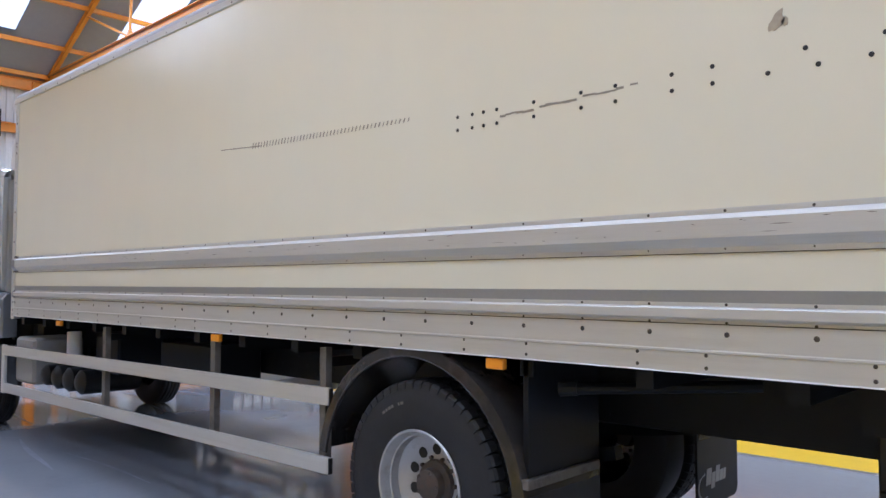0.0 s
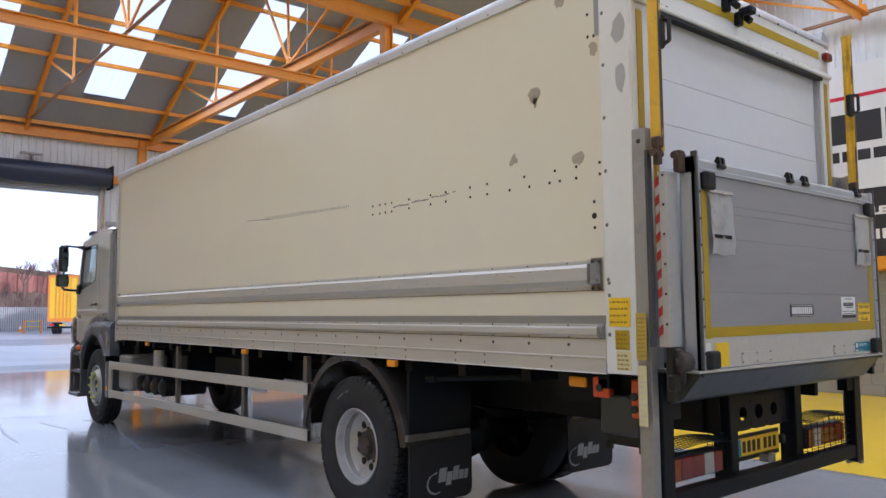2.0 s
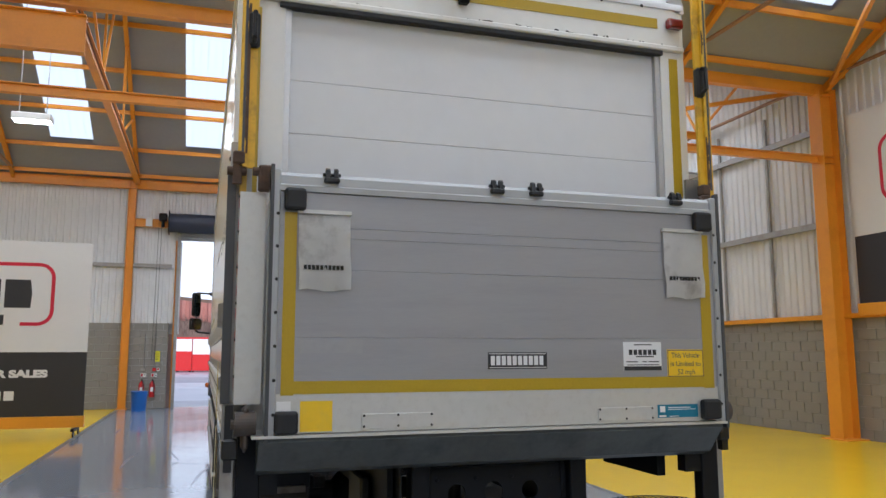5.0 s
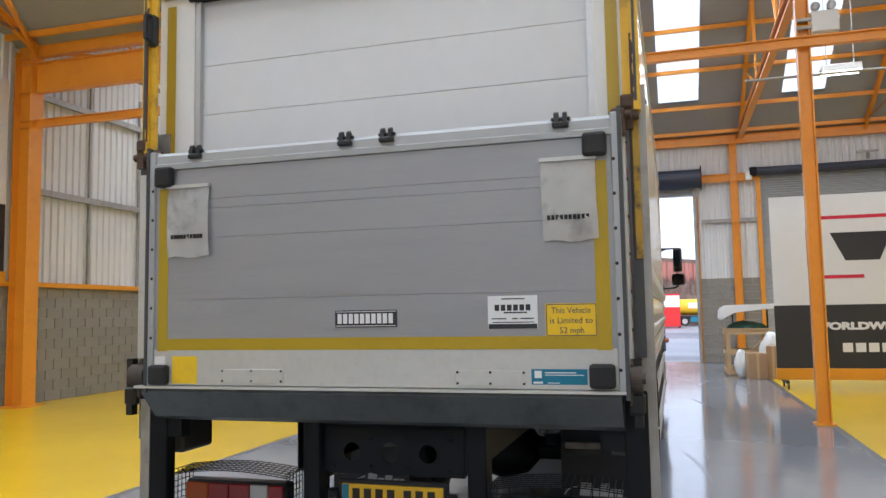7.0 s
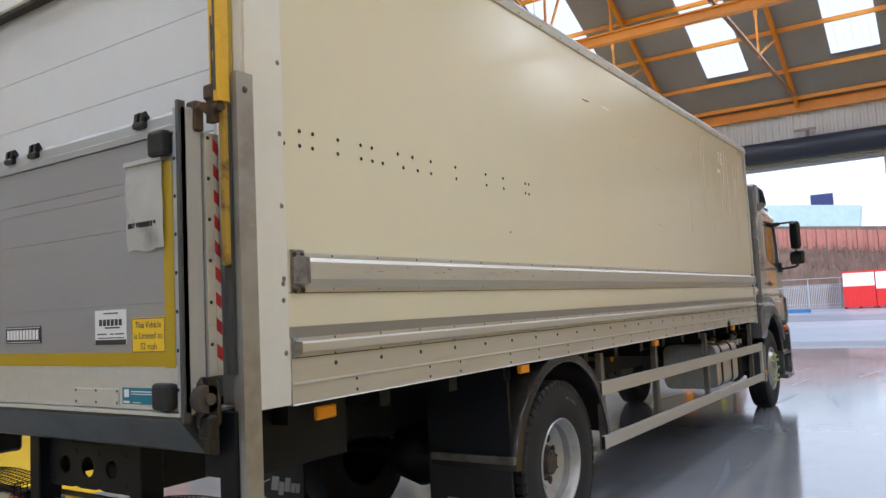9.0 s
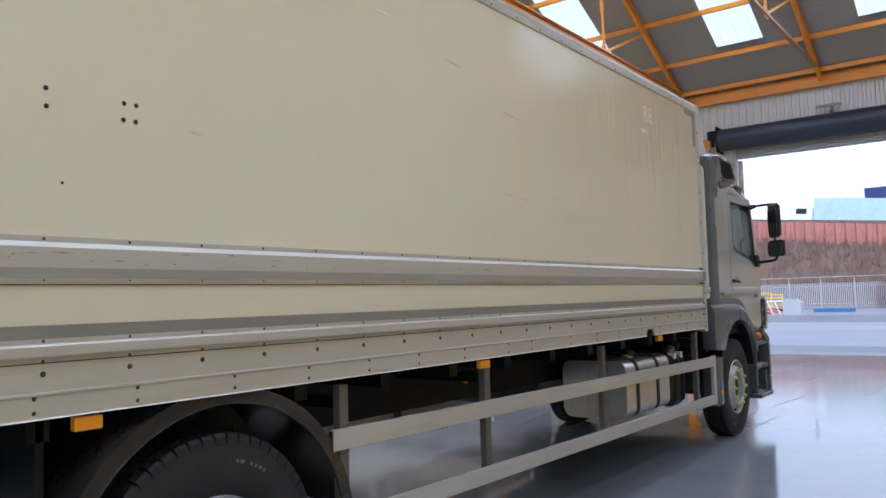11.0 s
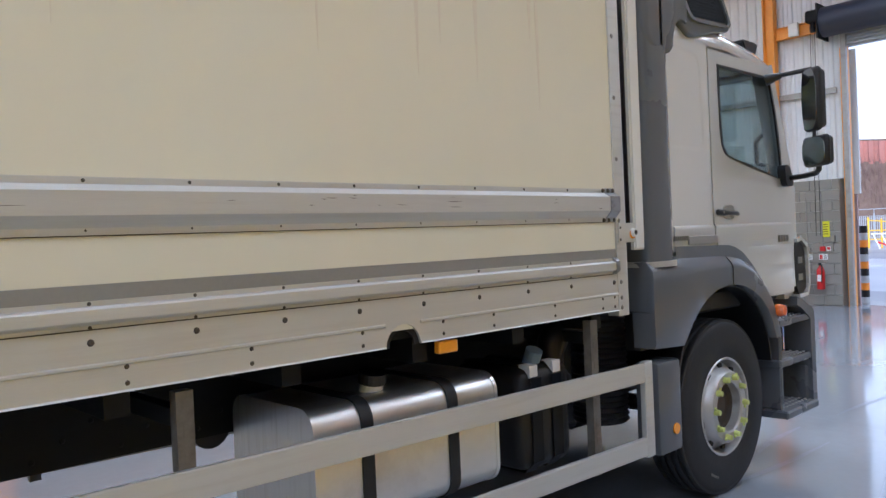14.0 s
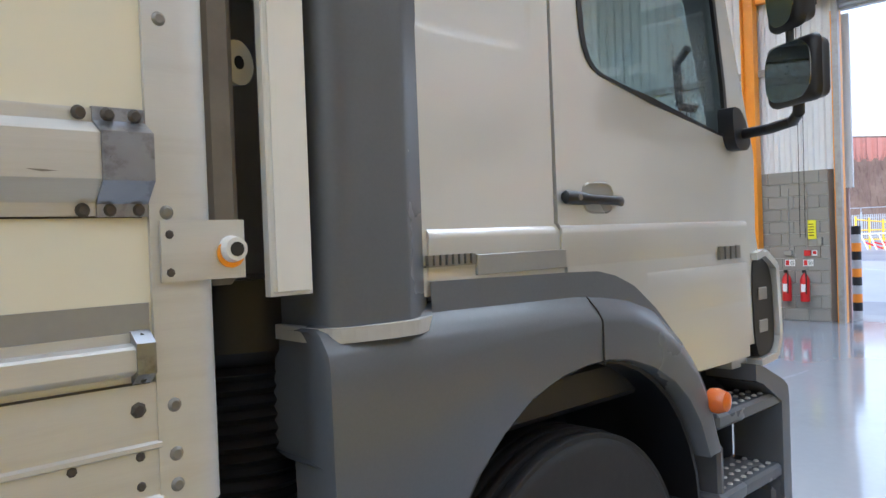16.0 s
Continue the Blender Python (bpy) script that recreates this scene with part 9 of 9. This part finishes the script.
# orange trailer seen from behind
tr = thing("orange_trailer", "yellow and orange box trailer seen from behind", "trailer", (-72.0, 12.9, -0.03))
tr.rotation_euler = (0, 0, radians(-25))
part("body", boxes((-12, 0, -1.27, 1.27, 1.2, 5.25)), M_LORRYYELLOW, tr)
M_ORANGEFRAME = material("faded orange frame", (0.75, 0.24, 0.03, 1), 0.5, grain=5, vary=0.12)
for d in ((0, 0.06, -1.27, -1.12, 1.1, 5.25), (0, 0.06, 1.12, 1.27, 1.1, 5.25), (0, 0.06, -1.12, 1.12, 5.05, 5.25), (0, 0.06, -1.12, 1.12, 1.1, 1.4), (0.0, 0.05, -0.05, 0.05, 1.4, 5.05)):
    part("door_frame", boxes(d), M_ORANGEFRAME, tr)
for y in (-0.6, -0.3, 0.3, 0.6):
    bm = bmesh.new()
    cyl(bm, (0.05, y, 1.35), (0.05, y, 5.1), 0.03, seg=8)
    part("lock_bar", bm, M_ORANGEFRAME, tr)
for y in (-0.8, 0.8):
    for dx in (0.9, 2.2):
        bm = bmesh.new()
        cyl(bm, (-dx, y - 0.2, 0.5), (-dx, y + 0.2, 0.5), 0.5, seg=18)
        part("wheel", bm, M_TYRE, tr)
part("bumper", boxes((0, 0.1, -1.25, 1.25, 0.5, 0.68)), M_DARKSTEEL, tr)
for y in (-0.9, 0.9):
    part("tail_lamp", boxes((0.1, 0.13, y - 0.2, y + 0.2, 0.75, 0.9)), M_RED, tr)
part("plate_bar", boxes((0.1, 0.12, -0.26, 0.26, 0.72, 0.85)), M_PLATE, tr)
# lorries on the upper level
lt = road_lorry("curtain_lorry", "white lorry with a pale blue curtain-sided trailer on the upper level", -110.0, -13.4, -1, M_CURTAIN, M_LORRYWHITE, 14.2, 4.0, False)
lt.location.z = 9.2
lt.rotation_euler = (-0.11, 0, 0)
co = thing("containers", "white and navy containers stacked beyond the wall", "container", (-150, 0, 8.0))
part("white_container", boxes((-2.4, 0, -21, -12, 0, 11.2)), M_LORRYWHITE, co)
part("navy_container", boxes((-0.1, 0.05, -17.3, -13.6, 7.8, 11.0)), material("navy container", (0.02, 0.035, 0.14, 1), 0.5), co)
bm = bmesh.new()
prism(bm, [(-400, -0.5), (-400, wall_top(-400) * 0.25), (-70, wall_top(-70) - 0.3), (80, max(0.5, wall_top(80) - 0.3)), (400, 0.5), (400, -0.5)], 'x', -1500, -92.3)
structure("ground_upper", bm, M_BANK, "upper ground behind the retaining wall", "ground")
# yellow rails, trestles, red bars
rl = thing("yellow_railing", "yellow steel pedestrian railing in the yard", "railing", (-62, -12.6, -0.03))
for k in range(6):
    bm = bmesh.new()
    cyl(bm, (0, -2.0 + 0.8 * k, 0), (0, -2.0 + 0.8 * k, 2.1 - 0.12 * k), 0.06, seg=8)
    part("post", bm, M_LORRYYELLOW, rl)
for z in (0.6, 1.2, 1.9):
    bm = bmesh.new()
    cyl(bm, (0, -2, z), (0, 2, z - 0.5 * (z > 1.5)), 0.04, seg=8)
    part("rail", bm, M_LORRYYELLOW, rl)
ts = thing("red_trestles", "pile of red and white steel trestles lying in the yard", "trestle pile", (-60, -11.4, -0.03))
for k in range(7):
    bm = bmesh.new()
    bar(bm, (0, -1.9 + 0.5 * k, 0.02), (0, -2.3 + 0.5 * k, 1.0), 0.06, 0.06)
    part("white_leg", bm, M_TEXTWHITE, ts)
    bm = bmesh.new()
    bar(bm, (-0.5, -2.2 + 0.5 * k, 0.45), (-0.5, -1.2 + 0.5 * k, 0.06 + 0.1 * (k % 3)), 0.1, 0.1)
    part("red_bar", bm, M_RED, ts)
part("top_bar", boxes((-0.06, 0.06, -2.4, 1.3, 0.96, 1.04)), M_TEXTWHITE, ts)
gb = thing("grey_bin", "grey steel bin with a sloped lid in the yard", "bin", (-60, -12.4, -0.03))
bm = bmesh.new()
prism(bm, [(2.4, 0.0), (3.6, 0.0), (3.6, 0.9), (3.2, 1.1), (2.4, 1.1)], 'x', -0.6, 0.5)
part("body", bm, M_SHUTTER, gb)
part("lid", boxes((-0.62, 0.52, 2.38, 3.25, 1.1, 1.14)), M_SHUTTER, gb)
M_PALLET = material("blue pallet paint", (0.04, 0.16, 0.36, 1), 0.6, grain=12, vary=0.15)
pa = thing("blue_pallet", "blue wooden pallet lying by the far fence", "pallet", (-66, -7.8, -0.03))
for k in range(5):
    part("board", boxes((-0.6, 0.6, -1.4 + 0.58 * k, -1.0 + 0.58 * k, 0.2, 0.26)), M_PALLET, pa)
for x in (-0.5, 0, 0.5):
    part("bearer", boxes((x - 0.06, x + 0.06, -1.4, 1.32, 0.0, 0.2)), M_PALLET, pa)
M_BANDWHITE = material("grimy white band", (0.45, 0.46, 0.48, 1), 0.5, grain=20, vary=0.1)
bo = thing("bollard", "orange, white and black banded bollard beside the doorway", "bollard", (XF - 0.85, -2.32, -0.03))
for k in range(11):
    bm = bmesh.new()
    cyl(bm, (0, 0, 0.155 * k), (0, 0, 0.155 * (k + 1) - 0.001), 0.085, seg=20)
    part("band", bm, (M_BLACK, M_BANDWHITE, M_ORANGEBAND)[(10 - k) % 3], bo, "", True)
for x, y in ((-79.0, 7.4), (-82.0, 9.4), (-83.0, 11.6)):
    cn = thing("traffic_cone", "orange and white traffic cone in the yard", "cone", (x, y, -0.03), "traffic cones")
    bm = bmesh.new()
    lathe(bm, [(0.0, 0.0), (0.0, 0.2), (0.03, 0.2), (0.04, 0.15), (0.75, 0.04), (0.75, 0.0)], (0, 0, 0), 'z', 14)
    part("body", bm, M_ORANGEBAND, cn, "", True)
    bm = bmesh.new()
    cyl(bm, (0, 0, 0.35), (0, 0, 0.52), 0.108, 0.085, 14)
    part("white_band", bm, M_TEXTWHITE, cn)


def bare_tree(x, y, z, hgt, seed):
    """A bare winter tree: trunk, limbs and many fine twigs."""
    t = thing("bare_tree", "bare brown winter tree on the bank", "tree", (x, y, z), "bare trees")
    rnd = random.Random(seed)
    bm = bmesh.new()
    tw = bmesh.new()

    def grow(p, d, l, r, depth):
        q = p + d * l
        cyl(bm if depth < 2 else tw, p, q, r, r * 0.65, 5, False)
        if depth > 3:
            return
        for _ in range(4 if depth else 5):
            nd = (d + Vector((rnd.uniform(-0.8, 0.8), rnd.uniform(-0.8, 0.8), rnd.uniform(-0.1, 0.6)))).normalized()
            grow(p + d * l * rnd.uniform(0.55, 1.0), nd, l * rnd.uniform(0.5, 0.75), r * 0.55, depth + 1)

    grow(Vector((0, 0, 0)), Vector((0, 0, 1)), hgt * 0.38, hgt * 0.025, 0)
    mt = bpy.data.materials["dry brown twigs"]
    part("trunk", bm, mt, t)
    part("crown", tw, mt, t)["kind"] = "stuff"


for i, (x, y, hgt) in enumerate(((-89, 13, 5.0), (-90, 16.5, 5.5), (-90, 20, 4.8), (-90, 24, 5.2), (-91, -14, 3.0), (-91, -11, 2.6))):
    bare_tree(x, y, 3.5, hgt, 30 + i)
yr = thing("yellow_barrier", "low yellow and red barrier rail in the yard", "barrier", (-76.5, 11.4, -0.03))
for y in (-0.7, 0.7):
    part("post", boxes((-0.06, 0.06, y - 0.06, y + 0.06, 0, 1.25)), M_ORANGEFRAME, yr)
for z in (0.6, 1.1):
    part("rail", boxes((-0.03, 0.03, -0.7, 0.7, z, z + 0.08)), M_LORRYYELLOW, yr)
# ---- concrete blocks of the plinths ----
def lay_blocks(core, plane, at, out, a0, a1, high, single, me):
    """Blocks in stretcher bond on a plinth; those in the stretch `single` are parts of their own, the rest one joined part."""
    L, H, G = 0.45, 0.225, 0.01
    rest_v, rest_f = [], []
    rows = int(round(high / H))
    for r in range(rows):
        a = a0 - (L / 2 if r % 2 else 0)
        while a < a1 - 0.05:
            b0, b1 = max(a, a0), min(a + L, a1)
            if b1 - b0 > 0.06:
                mid, ln = (b0 + b1) / 2, (b1 - b0 - G) / (L - G)
                z = (r + 0.5) * high / rows
                m = (pose(at, mid, z, 0, 0, 90 if out > 0 else -90) if plane == 'x' else pose(mid, at, z, 0, 0, 180 if out > 0 else 0))
                m = m @ Matrix.Diagonal((ln, 1, 1, 1))
                if single[0] <= mid <= single[1]:
                    shared("block", me, core, m)
                else:
                    k = len(rest_v)
                    rest_v += [tuple(m @ v.co) for v in me.vertices]
                    rest_f += [tuple(k + i for i in p.vertices) for p in me.polygons]
            a += L
    if rest_v:
        rm = bpy.data.meshes.new("blocks")
        rm.from_pydata(rest_v, [], rest_f)
        rm.materials.append(M_BLOCK)
        ob = new("blocks", rm)
        ob.parent = core
        ob["kind"] = "stuff"


_bm = bmesh.new()
box(_bm, -0.22, 0.22, -0.02, 0.006, -0.107, 0.107, bevel=0.004)
block_me = mesh_of("block", _bm, M_BLOCK)
lay_blocks(left_core, 'y', YL - 0.005, 1, XF, XE, 2.4, (-13.5, -3.5), block_me)
lay_blocks(right_core, 'y', YR + 0.005, -1, XF, XE, 2.4, (-9.5, -2.0), block_me)
lay_blocks(front_core, 'x', XF - 0.005, 1, YL, DOOR_L - 0.32, BLOCK_H, (-4.2, -2.0), block_me)
lay_blocks(front_core, 'x', XF - 0.005, 1, DOOR_R + 0.18, SHUT_L, BLOCK_H, (2.0, 5.6), block_me)
lay_blocks(front_core, 'x', XF - 0.005, 1, SHUT_R, YR, BLOCK_H, (99, 100), block_me)
